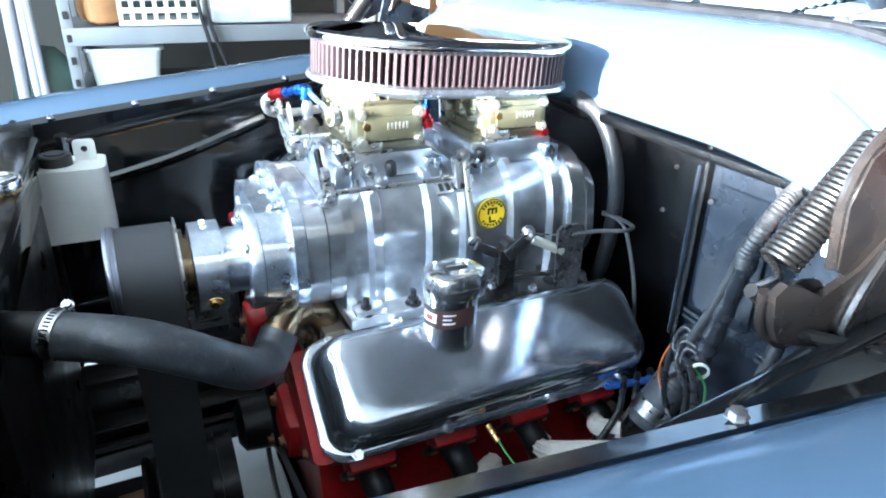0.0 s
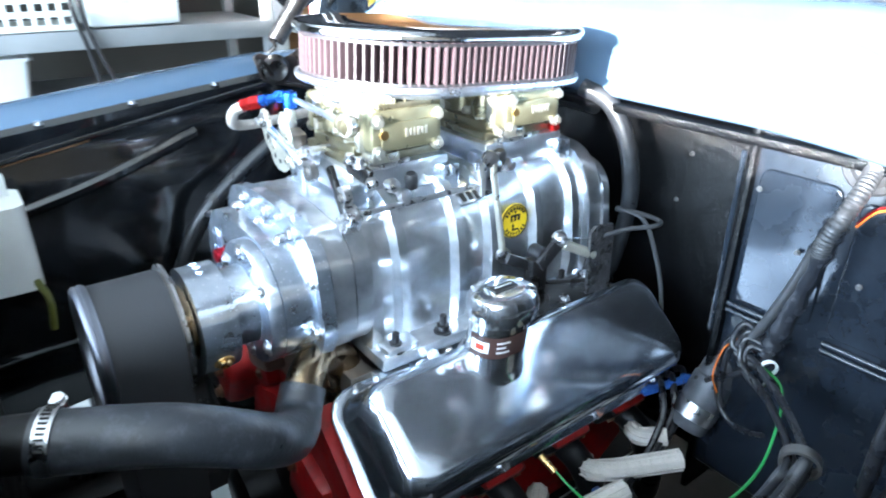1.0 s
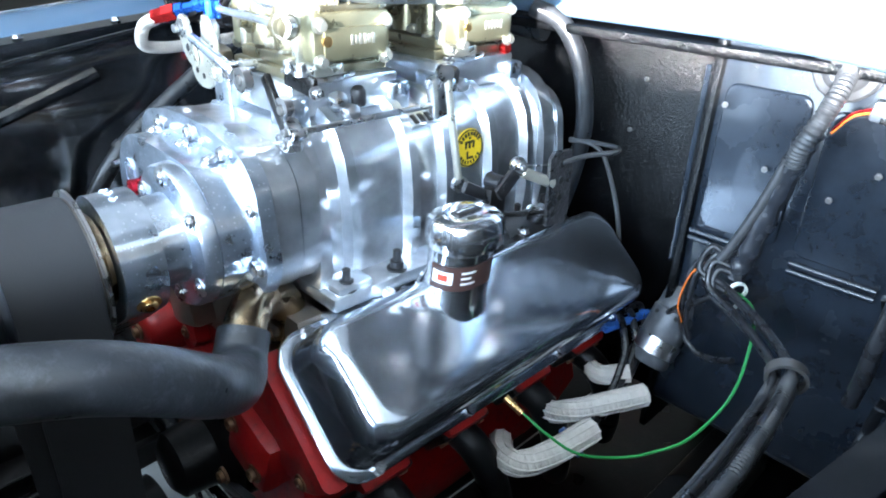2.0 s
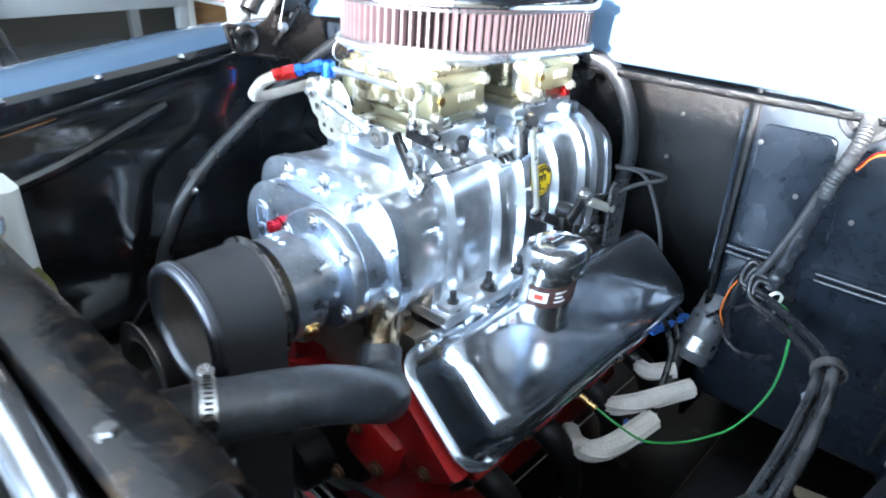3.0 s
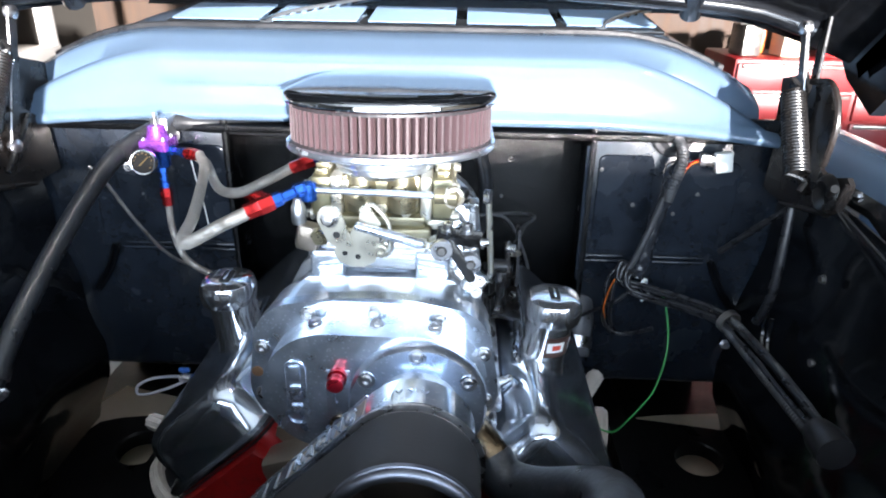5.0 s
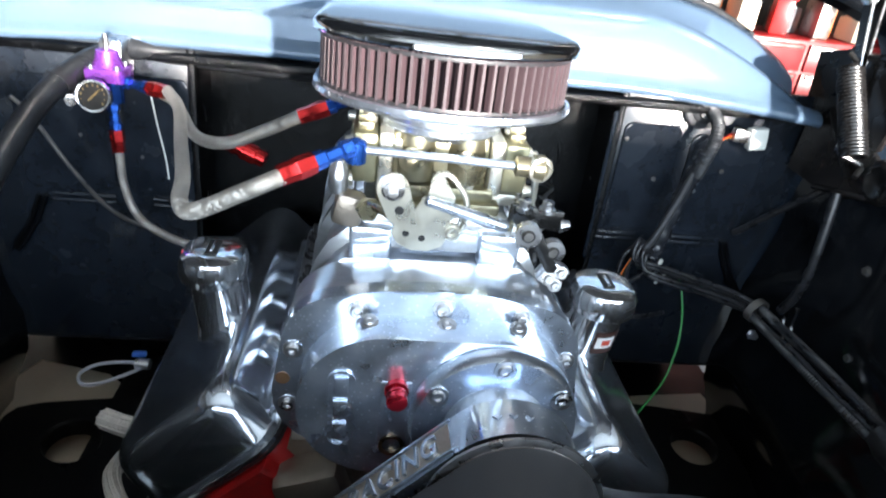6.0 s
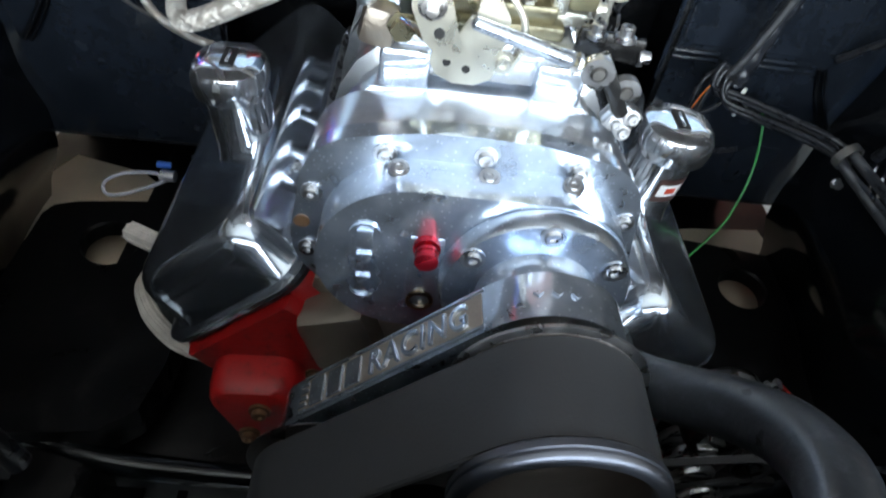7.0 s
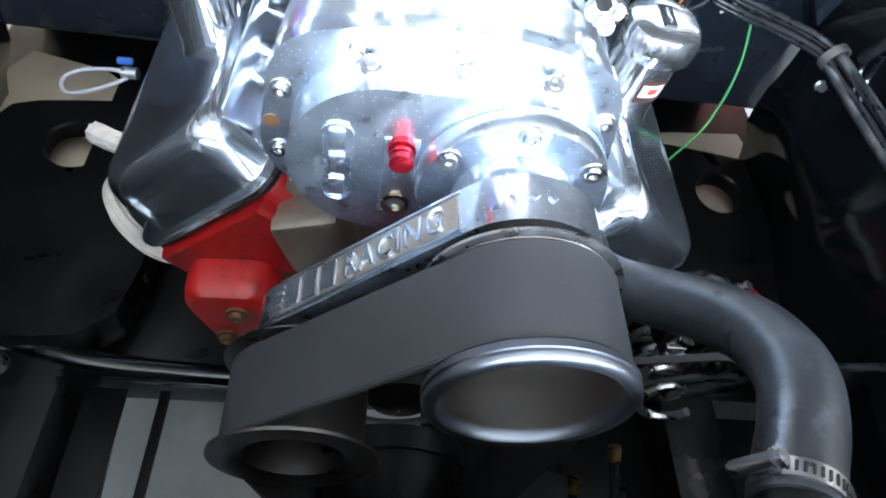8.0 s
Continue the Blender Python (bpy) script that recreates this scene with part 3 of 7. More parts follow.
# nose: radiator support, bright trim, header panel
part("radiator_support", box((-0.03, -0.370, 1.035), (0.80, 0.064, 0.03), 0.013), WARM_GLINT_BLACK, car, "black radiator support panel, brown patches for warm reflections and wear")
part("radiator_support_side", box((0.40, -0.38, 0.80), (0.07, 0.05, 0.52), 0.006), BLACK_DULL, car)
part("radiator_support_side", box((-0.46, -0.38, 0.80), (0.07, 0.05, 0.52), 0.006), BLACK_DULL, car)
part("support_bracket", box((0.36, -0.368, 1.02), (0.13, 0.066, 0.022), 0.004, (0, 14, 0)), WARM_GLINT_BLACK, car)
for x, y in ((0.27, -0.385), (0.33, -0.352), (0.37, -0.36), (0.345, -0.388)):
    part("support_bolt", hexnut((x, y, 1.048 - max(0, x - 0.3) * 0.25), (0, 0, 1), 0.007, 0.006), STEEL, car)
part("hood_latch_trim", sweep([(-0.52, -0.43, 1.01), (-0.2, -0.425, 1.035), (0.1, -0.422, 1.035), (0.42, -0.43, 1.01)], 0.017, 12), CHROME, car, "polished trim along the nose panel")
bm = rings([[(x, y, z - 0.04 * (abs(x + 0.03) / 0.7) ** 2) for y, z in ((-0.475, 1.01), (-0.51, 1.03), (-0.62, 1.03), (-0.80, 0.99), (-0.92, 0.90), (-0.95, 0.70))] for x in [-0.73 + 0.1425 * i for i in range(11)]], None, False, False)
bmesh.ops.solidify(bm, geom=bm.faces[:], thickness=0.004)
# unseen panels added to keep daylight out of the lower bay
part("nose_baffle", box((-0.03, -0.415, 0.66), (1.36, 0.012, 0.72), 0.003), BLACK_DULL, car)
part("nose_front", box((-0.03, -0.945, 0.47), (1.40, 0.02, 0.52), 0.008), BLACK_DULL, car)
part("header_panel", bm, BLUE, car, "light blue nose header panel")

# ---------- hood, raised ----------
hood = empty("hood", (XC, 0.60, 1.33), "raised light blue hood with a black underside", "hood")


def hood_point(x, u, lift=0.0):
    s = (x - XC) / 0.80
    curve = 0.062 * s * s + 0.05 * max(0, abs(s) - 0.8) * 5 * abs(s)
    up = Vector((0, 0.66, 0.75))
    return Vector((x, 0.61 - 0.75 * u, 1.364 + 0.66 * u)) - up * (curve - lift)


hx = [XC - 0.82 + 0.082 * i for i in range(21)]
hu = [0.0, 0.02, 0.06, 0.2, 0.4, 0.6, 0.8, 1.0, 1.12]
for name, mat_, lift in (("hood_skin", BLUE, 0.012), ("hood_underside", BLACK_PAINT, 0.0)):
    bm = rings([[hood_point(x, u, lift) for u in hu] for x in hx], None, False, False)
    bmesh.ops.solidify(bm, geom=bm.faces[:], thickness=0.003)
    part(name, bm, mat_, hood, "black painted hood underside" if lift == 0 else "light blue outer hood skin")
part("hood_rib", sweep([hood_point(x, 0.05, -0.014) for x in hx[1:-1]], 0.016, 10, 2), BLACK_PAINT, hood)
for s in (-0.55, 0.55):
    part("hood_rib", sweep([hood_point(XC + s * (1 - 0.3 * u), u, -0.012) for u in hu[1:]], 0.02, 10, 3), BLACK_PAINT, hood)
for s in (-1, 1):
    bm = rings([[hood_point(XC + s * 0.82, u) + Vector((0, -0.66 * d, -0.75 * d)) * 1.0 + Vector((s * 0.01, 0, 0)) for d in (0.0, 0.03, 0.07 * min(1, 0.4 + u * 2))] for u in hu], None, False, False)
    bmesh.ops.solidify(bm, geom=bm.faces[:], thickness=0.006)
    part("hood_side", bm, BLACK_PAINT, hood)


for s in (-1, 1):
    hx0 = XC + s * 0.851
    corner = [(0.465, 1.195), (0.355, 1.31), (0.20, 1.48), (0.10, 1.64), (0.14, 1.72), (0.61, 1.42), (0.626, 1.303), (0.56, 1.24)]
    part("hood_corner", prism(corner, hx0 - 0.012, hx0 + 0.012, "x", 0.004), BLACK_PAINT, hood, "black folded hood corner")


# ---------- hood hinges ----------
def hinge(name, side, top, bottom, label):
    top, bottom = Vector(top), Vector(bottom)
    h = empty(name, bottom - origin_of(car), label, "")
    h.parent = car
    ax = (top - bottom)
    L = ax.length
    ax.normalize()
    q = ax.to_track_quat("Z", "Y")
    turns, R = 25, 0.0165
    n = turns * 12
    pts = []
    for i in range(n + 1):
        a = 2 * math.pi * turns * i / n
        pts.append(bottom + ax * (L * (0.1 + 0.8 * i / n)) + q @ Vector((R * math.cos(a), R * math.sin(a), 0)))
    part("spring", sweep(pts, 0.0030, 7, 1, smooth=False), DARK_STEEL, h, "dark steel coil spring")
    part("spring_hook", sweep([bottom + ax * L * 0.1 + q @ Vector((R, 0, 0)), bottom + ax * L * 0.07, bottom + ax * L * 0.02 + q @ Vector((-0.01, 0, 0)), bottom - ax * 0.012], 0.0042, 8), DARK_STEEL, h)
    part("spring_hook", sweep([bottom + ax * L * 0.9 + q @ Vector((R, 0, 0)), bottom + ax * L * 0.94, bottom + ax * L * 0.98 + q @ Vector((-0.01, 0, 0)), top + ax * 0.012], 0.0042, 8), DARK_STEEL, h)
    x = bottom.x + side * 0.045
    out = [(0.258, 1.135), (0.262, 1.12), (0.266, 1.104), (0.276, 1.088), (0.324, 1.072), (0.44, 1.045), (0.52, 1.05), (0.51, 1.14), (0.44, 1.185), (0.40, 1.175), (0.36, 1.14), (0.318, 1.122), (0.292, 1.136), (0.270, 1.143)]
    part("base_plate", prism(out, x, x + side * 0.008, "x", 0.003, seg=3), HINGE_STEEL, h, "stamped worn steel hinge base plate")
    if side > 0:
        back = [(0.336, 1.142), (0.326, 1.200), (0.338, 1.238), (0.37, 1.262), (0.425, 1.255), (0.44, 1.19), (0.44, 1.12), (0.37, 1.118)]
        part("back_plate", prism(back, x - 0.001, x + 0.004, "x", 0.002, seg=3), HINGE_STEEL, h, "brown-black pressed hinge plate")
        part("rolled_edge", sweep([(x - 0.003, a, b) for a, b in back[:5]], 0.005, 8, 5), HINGE_STEEL, h)
    low = [(x - side * (0.003 + 0.003 * math.sin(k * 0.9)), a, b) for k, (a, b) in enumerate(out[:6])]
    part("rolled_edge", sweep(low, 0.0045, 10, 5), HINGE_STEEL, h)
    part("pressed_cup", lathe((x - side * 0.002, 0.305, 1.104), (-side, 0, 0), [(0, 0.034), (0.004, 0.032), (0.010, 0.026), (0.011, 0.022), (0.004, 0.014), (0.003, 0)], 24), DARK_STEEL, h)
    side_out = [(0.352, 1.075), (0.362, 1.062), (0.39, 1.055), (0.54, 1.06), (0.56, 1.24), (0.48, 1.26), (0.42, 1.2), (0.37, 1.13)]
    part("side_plate", prism(side_out, x + side * 0.012, x + side * 0.016, "x", 0.0015), DARK_STEEL, h, "bent brown-black hinge side plate")
    part("rolled_edge", sweep([(x + side * 0.010, a, b) for a, b in (side_out[4:] + side_out[:3])[1:]], 0.006, 8, 5), DARK_STEEL, h)
    lipc = [(x - side * 0.018 + side * 0.018 * (k / 5) ** 2, 0.262 + 0.035 * (k / 5) + 0.05 * max(0, k - 5) / 5, 1.128 - 0.038 * (k / 5) ** 1.3 if k <= 5 else 1.09 - 0.02 * (k - 5) / 5) for k in range(11)]
    part("base_flange", sweep(lipc, 0.0065, 8, 2), DARK_STEEL, h)
    part("rib", sweep([(x - side * 0.004, 0.37, 1.085), (x - side * 0.006, 0.41, 1.125), (x - side * 0.004, 0.455, 1.165)], 0.006, 8), DARK_STEEL, h)
    for a, b, w in (((x - side * 0.010, 0.395, 1.125), (x - side * 0.022, 0.445, 1.335), 0.017), ((x + side * 0.008, 0.43, 1.145), (x + side * 0.045, 0.515, 1.385), 0.02)):
        a, b = Vector(a), Vector(b)
        ang = math.degrees(math.atan2(b.z - a.z, b.y - a.y))
        m = (a + b) / 2
        arm = rings([[p + Vector((dx, -w / 2 * math.sin(radians(ang)) * s, w / 2 * math.cos(radians(ang)) * s)) for dx, s in ((-0.003, -1), (0.003, -1), (0.003, 1), (-0.003, 1))] for p in (a - (b - a) * 0.04, (a + b) / 2 + Vector((0, 0.004, 0)), b + (b - a) * 0.04)])
        part("arm", arm, DARK_STEEL, h, "dark steel hinge arm with worn bright edge")
        up = Vector((0, -math.sin(radians(ang)), math.cos(radians(ang))))
        part("arm_edge", sweep([p + up * w / 2 for p in (a - (b - a) * 0.03, m + Vector((0, 0.004, 0)), b + (b - a) * 0.03)], 0.0017, 8, 4), STEEL, h, "worn bright edge")
        for p in (a, b):
            part("rivet", lathe(p, (-side, 0, 0), [(-0.006, 0.011), (0.006, 0.011), (0.009, 0.007), (0.0095, 0)], 14), STEEL, h)
    return h


hinge("hood_hinge", 1, (0.622, 0.422, 1.25), (0.611, 0.315, 1.118), "black steel hood hinge with coil spring, beside the cowl")
hinge("hood_hinge", -1, (-0.632, 0.386, 1.287), (-0.622, 0.282, 1.158), "black steel hood hinge with coil spring, beside the cowl")


# ---------- engine block ----------
engine = empty("engine_block", (0, 0.28, 0.36), "red painted V8 engine block with cylinder heads", "engine")
part("block", prism([(-0.13, 0.40), (0.13, 0.40), (0.19, 0.55), (0.16, 0.68), (0.07, 0.72), (-0.07, 0.72), (-0.16, 0.68), (-0.19, 0.55)], 0.0, 0.54, "y", 0.012), RED, engine)
A = radians(42)
UX, UZ, NX, NZ = math.cos(A), -math.sin(A), math.sin(A), math.cos(A)


def bank(side, u, v, n):
    """Across the rocker rail (outwards and down), along the crank, and away from the rail."""
    y, z = (0.261, 0.7835) if side > 0 else (0.292, 0.797)  # the banks are staggered
    return Vector((side * (0.205 + u * UX + n * NX), y + v, z + u * UZ + n * NZ))


def bank_loft(side, levels, r_seg=7, caps=True):
    loops = []
    out = 1.36 if side < 0 else 1.0  # the driver's bank is broader on its outer side
    for hu_, hv_, r, n, vs in levels:
        loops.append([bank(side, a * out if a > 0 else a, b + vs, n) for a, b in rounded(hu_, hv_, r, r_seg)])
    return rings(loops, None, True, caps)


for side in (1, -1):
    part("cylinder_head", bank_loft(side, [(0.07, 0.262, 0.015, -0.15, 0), (0.082, 0.268, 0.02, -0.07, 0), (0.086, 0.272, 0.03, -0.012, 0), (0.084, 0.27, 0.03, -0.001, 0)]), RED, engine, "red enamelled cylinder head")
    part("gasket", bank_loft(side, [(0.0865, 0.2725, 0.034, -0.001, 0), (0.0865, 0.2725, 0.034, 0.003, 0)]), PLASTIC, engine, "black rocker cover gasket")
    # end boss of the head with its bolts
    if side > 0:
        lug = [(-0.083, -0.003), (0.083, -0.003), (0.078, -0.04), (0.066, -0.075), (0.028, -0.088), (0.018, -0.118), (-0.02, -0.125), (-0.036, -0.095), (-0.083, -0.085)]
    else:
        lug = [(-0.060, -0.003), (0.095, -0.003), (0.094, -0.035), (0.084, -0.055), (0.090, -0.080), (0.078, -0.105), (0.040, -0.112), (0.022, -0.135), (-0.012, -0.130), (-0.030, -0.10), (-0.062, -0.075), (-0.066, -0.03)]
    loops = [[bank(side, u * k, -0.262 - d, n * k) for u, n in lug] for d, k in ((0.0, 1.0), (0.012, 1.0), (0.022, 0.97), (0.026, 0.9))]
    part("head_end", rings(loops), RED, engine, "red cast end of the cylinder head")
    for du, dn in ((0.056, -0.05), (0.0, -0.105), (-0.06, -0.06)):
        part("head_bolt", bolt(bank(side, du, -0.288, dn), (0, -1, 0), 0.007, 0.005), RUST, engine)
    for k in range(4):
        part("exhaust_boss", box(bank(side, 0.085, -0.2 + 0.135 * k, -0.055), (0.04, 0.075, 0.05), 0.01, (0, side * 42, 0)), RED, engine)
for side in (1, -1):
    header = empty("exhaust_header", bank(side, 0.12, 0, -0.10), "black exhaust header below the cylinder head", "exhaust header", "exhaust headers")
    for k in range(4):
        p = bank(side, 0.10, -0.2 + 0.135 * k, -0.068)
        part("port_flange", box(p, (0.012, 0.085, 0.055), 0.005, (0, side * 42, 0)), BLACK_DULL, header)
        part("primary_tube", sweep([p, p + Vector((side * 0.03, 0.004, -0.012)), p + Vector((side * 0.05, 0.015, -0.05)), p + Vector((side * 0.048, 0.04, -0.12)), p + Vector((side * 0.03, 0.07, -0.19))], 0.0215, 16), BLACK_DULL, header, "black exhaust tube")
        for dy in (-0.033, 0.033):
            part("flange_bolt", hexnut(p + Vector((side * 0.006, dy, 0.004)), (side * 0.75, 0, -0.66), 0.007, 0.008), RUST, header)
part("water_pump", lathe((0, 0.0, 0.62), (0, -1, 0), [(-0.01, 0.085), (0.03, 0.08), (0.045, 0.05), (0.09, 0.045), (0.10, 0.03)], 28), BLACK_DULL, engine, "black water pump housing")
part("front_boss", box((0.12, -0.015, 0.70), (0.09, 0.06, 0.10), 0.015, (0, 20, 0)), RED, engine)
boss = hull([(-0.216, 0.718, 0.026), (-0.176, 0.716, 0.030), (-0.196, 0.668, 0.026)], 40)
part("front_boss", rings([[(-0.196 + (a + 0.196) * k, y, 0.70 + (b - 0.70) * k) for a, b in boss] for y, k in ((0.02, 1.06), (-0.020, 1.03), (-0.034, 0.97), (-0.040, 0.86), (-0.042, 0.6))]), RED, engine, "rough red casting below the head")
for x, z in ((0.10, 0.73), (0.14, 0.68), (-0.185, 0.715), (-0.20, 0.665), (0.06, 0.62), (-0.06, 0.62)):
    part("front_bolt", bolt((x, -0.045 if abs(x) > 0.08 else -0.05, z), (0, -1, 0), 0.008, 0.008), RUST, engine)

manifold = empty("intake_manifold", (0, 0.27, 0.72), "dull cast aluminium blower intake manifold", "intake manifold")
part("casting", prism([(-0.125, 0.72), (0.125, 0.72), (0.15, 0.80), (0.135, 0.853), (-0.135, 0.853), (-0.15, 0.80)], 0.03, 0.51, "y", 0.006), DULL_ALU, manifold)
for side in (1, -1):
    part("corner_pad", box((side * 0.125, 0.085, 0.838), (0.06, 0.05, 0.03), 0.004), ALU_CAST, manifold)
    part("pad_bolt", hexnut((side * 0.155, 0.14, 0.845), (side * 0.3, 0, 1), 0.008, 0.007), STEEL, manifold)
    for k in range(5):
        part("manifold_bolt", hexnut((side * 0.15, 0.08 + 0.1 * k, 0.812), (side * 0.6, 0, 0.8), 0.008, 0.008), STEEL, manifold)
part("burst_plate", box((0.0, 0.024, 0.79), (0.20, 0.008, 0.085), 0.004), DULL_ALU, manifold)
for x, z in ((-0.085, 0.82), (-0.085, 0.76), (0.085, 0.82), (0.085, 0.76)):
    part("plate_bolt", bolt((x, 0.019, z), (0, -1, 0), 0.007, 0.007), RUST, manifold)
part("front_casting", box((-0.105, 0.012, 0.795), (0.075, 0.05, 0.085), 0.012, (0, -18, 0)), DULL_ALU, manifold, "grey-brown casting beside the head")
part("water_neck", sweep([(0.09, 0.05, 0.80), (0.09, 0.045, 0.845), (0.098, 0.022, 0.878), (0.118, -0.008, 0.890), (0.140, -0.034, 0.880), (0.152, -0.047, 0.864)], 0.0235, 16), BRONZE, manifold, "bronze-brown thermostat neck")
part("neck_flange", box((0.09, 0.03, 0.815), (0.075, 0.05, 0.012), 0.004), BRONZE, manifold)

# ---------- rocker covers ----------


def rocker_cover(side, label):
    vc = empty("rocker_cover", bank(side, 0, 0, 0.004), label, "rocker cover", "rocker covers")
    part("flange", bank_loft(side, [(0.088, 0.2745, 0.036, 0.0035, 0), (0.0905, 0.277, 0.038, 0.006, 0), (0.0905, 0.277, 0.038, 0.011, 0), (0.087, 0.2735, 0.036, 0.0135, 0), (0.079, 0.266, 0.032, 0.014, 0)]), CHROME_VC, vc)
    cover = bank_loft(side, [(0.082, 0.268, 0.034, 0.012, 0), (0.078, 0.2635, 0.034, 0.016, 0), (0.0765, 0.261, 0.034, 0.055, 0), (0.0745, 0.257, 0.034, 0.070, 0),
                             (0.071, 0.252, 0.033, 0.0785, 0), (0.0655, 0.2455, 0.031, 0.0845, 0), (0.059, 0.238, 0.028, 0.0875, 0), (0.050, 0.229, 0.024, 0.0885, 0), (0.03, 0.2, 0.015, 0.0890, 0)], 9)
    part("cover", cover, CHROME_VC, vc, "polished chrome cover with rounded edges", sharp=60)
    # filler tube rising from the cover
    cx, cy = (0.238, 0.190) if side > 0 else (-0.250, 0.214)
    lv = [(0.044, 0.05, 0.83), (0.036, 0.042, 0.858), (0.033, 0.0385, 0.875), (0.0325, 0.038, 0.945)]
    loops = [[(cx + a + side * (z - 0.978) * 0.12, cy + b, z) for a, b in rounded(u, v, min(u, v) * 0.93, 8)] for u, v, z in lv]
    part("filler_tube", rings(loops), CHROME, vc, "chrome oil filler tube")
    part("weld_bead", sweep([(cx - side * 0.018 + 0.037 * math.cos(a), cy + 0.043 * math.sin(a), 0.862 - side * 0.037 * math.cos(a) * 0.7) for a in [2 * math.pi * i / 18 for i in range(19)]], 0.0035, 6, 2), CHROME, vc)
    lv = [(0.033, 0.0385, 0.942), (0.038, 0.0435, 0.946), (0.040, 0.0455, 0.956), (0.0395, 0.045, 0.968), (0.036, 0.0415, 0.977), (0.030, 0.035, 0.980), (0.02, 0.022, 0.981)]
    loops = [[(cx + a, cy + b, z) for a, b in rounded(u, v, min(u, v) * 0.93, 8)] for u, v, z in lv]
    cap = part("breather_cap", rings(loops), CHROME, vc, "chrome push-in breather cap")
    part("cap_slot", box((cx, cy, 0.9815), (0.014, 0.036, 0.003), 0.001), INK, cap)
    part("cap_bar", box((cx, cy, 0.983), (0.004, 0.026, 0.002), 0.0005), CHROME, cap)
    # printed band on the tube
    o = rounded(0.0331, 0.0386, 0.0308, 16)
    sel = sorted([(math.degrees(math.atan2(b, a * side)), a, b) for a, b in o])
    def patch(a0, a1, z0, z1, off):
        pts = [(a, b) for g, a, b in sel if a0 <= g <= a1]
        k = 1 + off
        return rings([[(cx + a * k + side * (z - 0.978) * 0.12, cy + b * k, z) for a, b in pts] for z in (z0, z1)], None, False, False)
    if side > 0:
        part("decal", patch(-100, 40, 0.897, 0.928, 0.012), DECAL, vc, "brown printed maker's band")
        part("decal_mark", patch(-96, -52, 0.905, 0.921, 0.022), WHITE_INK, vc)
        part("decal_mark", patch(-84, -64, 0.909, 0.917, 0.030), RED_INK, vc)
        for k, (a0, a1) in enumerate(((-46, -10), (-46, -22), (-46, 0))):
            part("decal_mark", patch(a0, a1, 0.919 - 0.007 * k, 0.922 - 0.007 * k, 0.022), WHITE_INK, vc)
    # hold-down studs along the rails
    for v in (-0.23, -0.09, 0.09, 0.23):
        for u in (-0.083, 0.083):
            part("hold_down", hexnut(bank(side, u, v, 0.0135), (side * NX, 0, NZ), 0.0065, 0.008), CHROME, vc)
    # cross bolt boss on the inner wall
    p = bank(side, -0.08, -0.13, 0.05)
    part("hold_down_bar", rod(p, p + Vector((-side * 0.055, 0.0, -0.035)), 0.009, seg=12, bev=0.003), CHROME, vc)
    return vc


rocker_cover(1, "chrome rocker cover with filler cap, beside the supercharger")
rocker_cover(-1, "chrome rocker cover with filler cap on the passenger bank")

# ---------- supercharger ----------
sc = empty("supercharger", (0, 0.26, 0.855), "polished aluminium ribbed roots supercharger", "supercharger")
RIBS = (0.119, 0.212, 0.270, 0.356, 0.432)


def rib(y):
    o = 0.0
    for r in RIBS:
        d = abs(y - r)
        o = max(o, 0.012 * max(0.0, min(1.0, (0.0125 - d) / 0.006)))
    for a, b in ((0.0665, 0.084), (0.462, 0.49)):
        if a <= y <= b:
            o = max(o, 0.012)
    return o


half = [(0.121, 0.880), (0.121, 0.91), (0.121, 0.955), (0.119, 0.99), (0.113, 1.020), (0.101, 1.043), (0.084, 1.058), (0.064, 1.066), (0.03, 1.068)]
prof = half + [(-a, b) for a, b in half[::-1]]
ys = sorted(set([0.066, 0.067, 0.0835, 0.0845, 0.4615, 0.4625, 0.4895, 0.492] + [round(r + d, 4) for r in RIBS for d in (-0.0126, -0.0105, -0.0085, -0.0065, -0.0032, 0, 0.0032, 0.0065, 0.0085, 0.0105, 0.0126)] + [0.1, 0.165, 0.24, 0.31, 0.395]))
loops = []
for y in ys:
    o = rib(y)
    row = []
    for i, (x, z) in enumerate(prof):
        d = Vector((x, z)) - Vector((0, 0.93))
        d = Vector((d.x * (1 if z < 1.0 else 0.8), d.y if z > 0.96 else 0)).normalized()
        k = 1.0 if 0 < i < len(prof) - 1 else 0.3
        # the ribs spread into feet where they meet the flange
        foot = 1.0 + 1.6 * max(0.0, (0.915 - z) / 0.04) ** 2 if o else 1.0
        # the front band of the case runs level with the end plates
        row.append((x + d.x * o * k * foot, y, z + d.y * o * k if y > 0.09 else min(z, 1.0585)))
    loops.append(row)
part("case", rings(loops), ALU_CAST, sc, "polished finned supercharger case", sharp=50)
part("mounting_flange", box((0, 0.276, 0.8715), (0.322, 0.424, 0.019), 0.005), ALU_CAST, sc)
for side in (1, -1):
    part("corner_boss", box((side * 0.138, 0.098, 0.884), (0.040, 0.05, 0.012), 0.005), ALU_CAST, sc)
    for y in (0.092, 0.168, 0.240, 0.318, 0.395, 0.455):
        st = part("mounting_stud", lathe((side * 0.146, y, 0.880), (0, 0, 1), [(0, 0.013), (0.003, 0.013), (0.0035, 0.0085), (0.012, 0.0085), (0.0125, 0.005), (0.026, 0.005), (0.028, 0.002)], 12), PLASTIC, sc, "black mounting stud")
endp = hull([(-0.083, 0.948, 0.066), (0.083, 0.948, 0.066), (-0.085, 1.003, 0.056), (0.085, 1.003, 0.056), (-0.04, 1.0, 0.0675), (0.04, 1.0, 0.0675), (0.0, 1.0, 0.069)], 72)
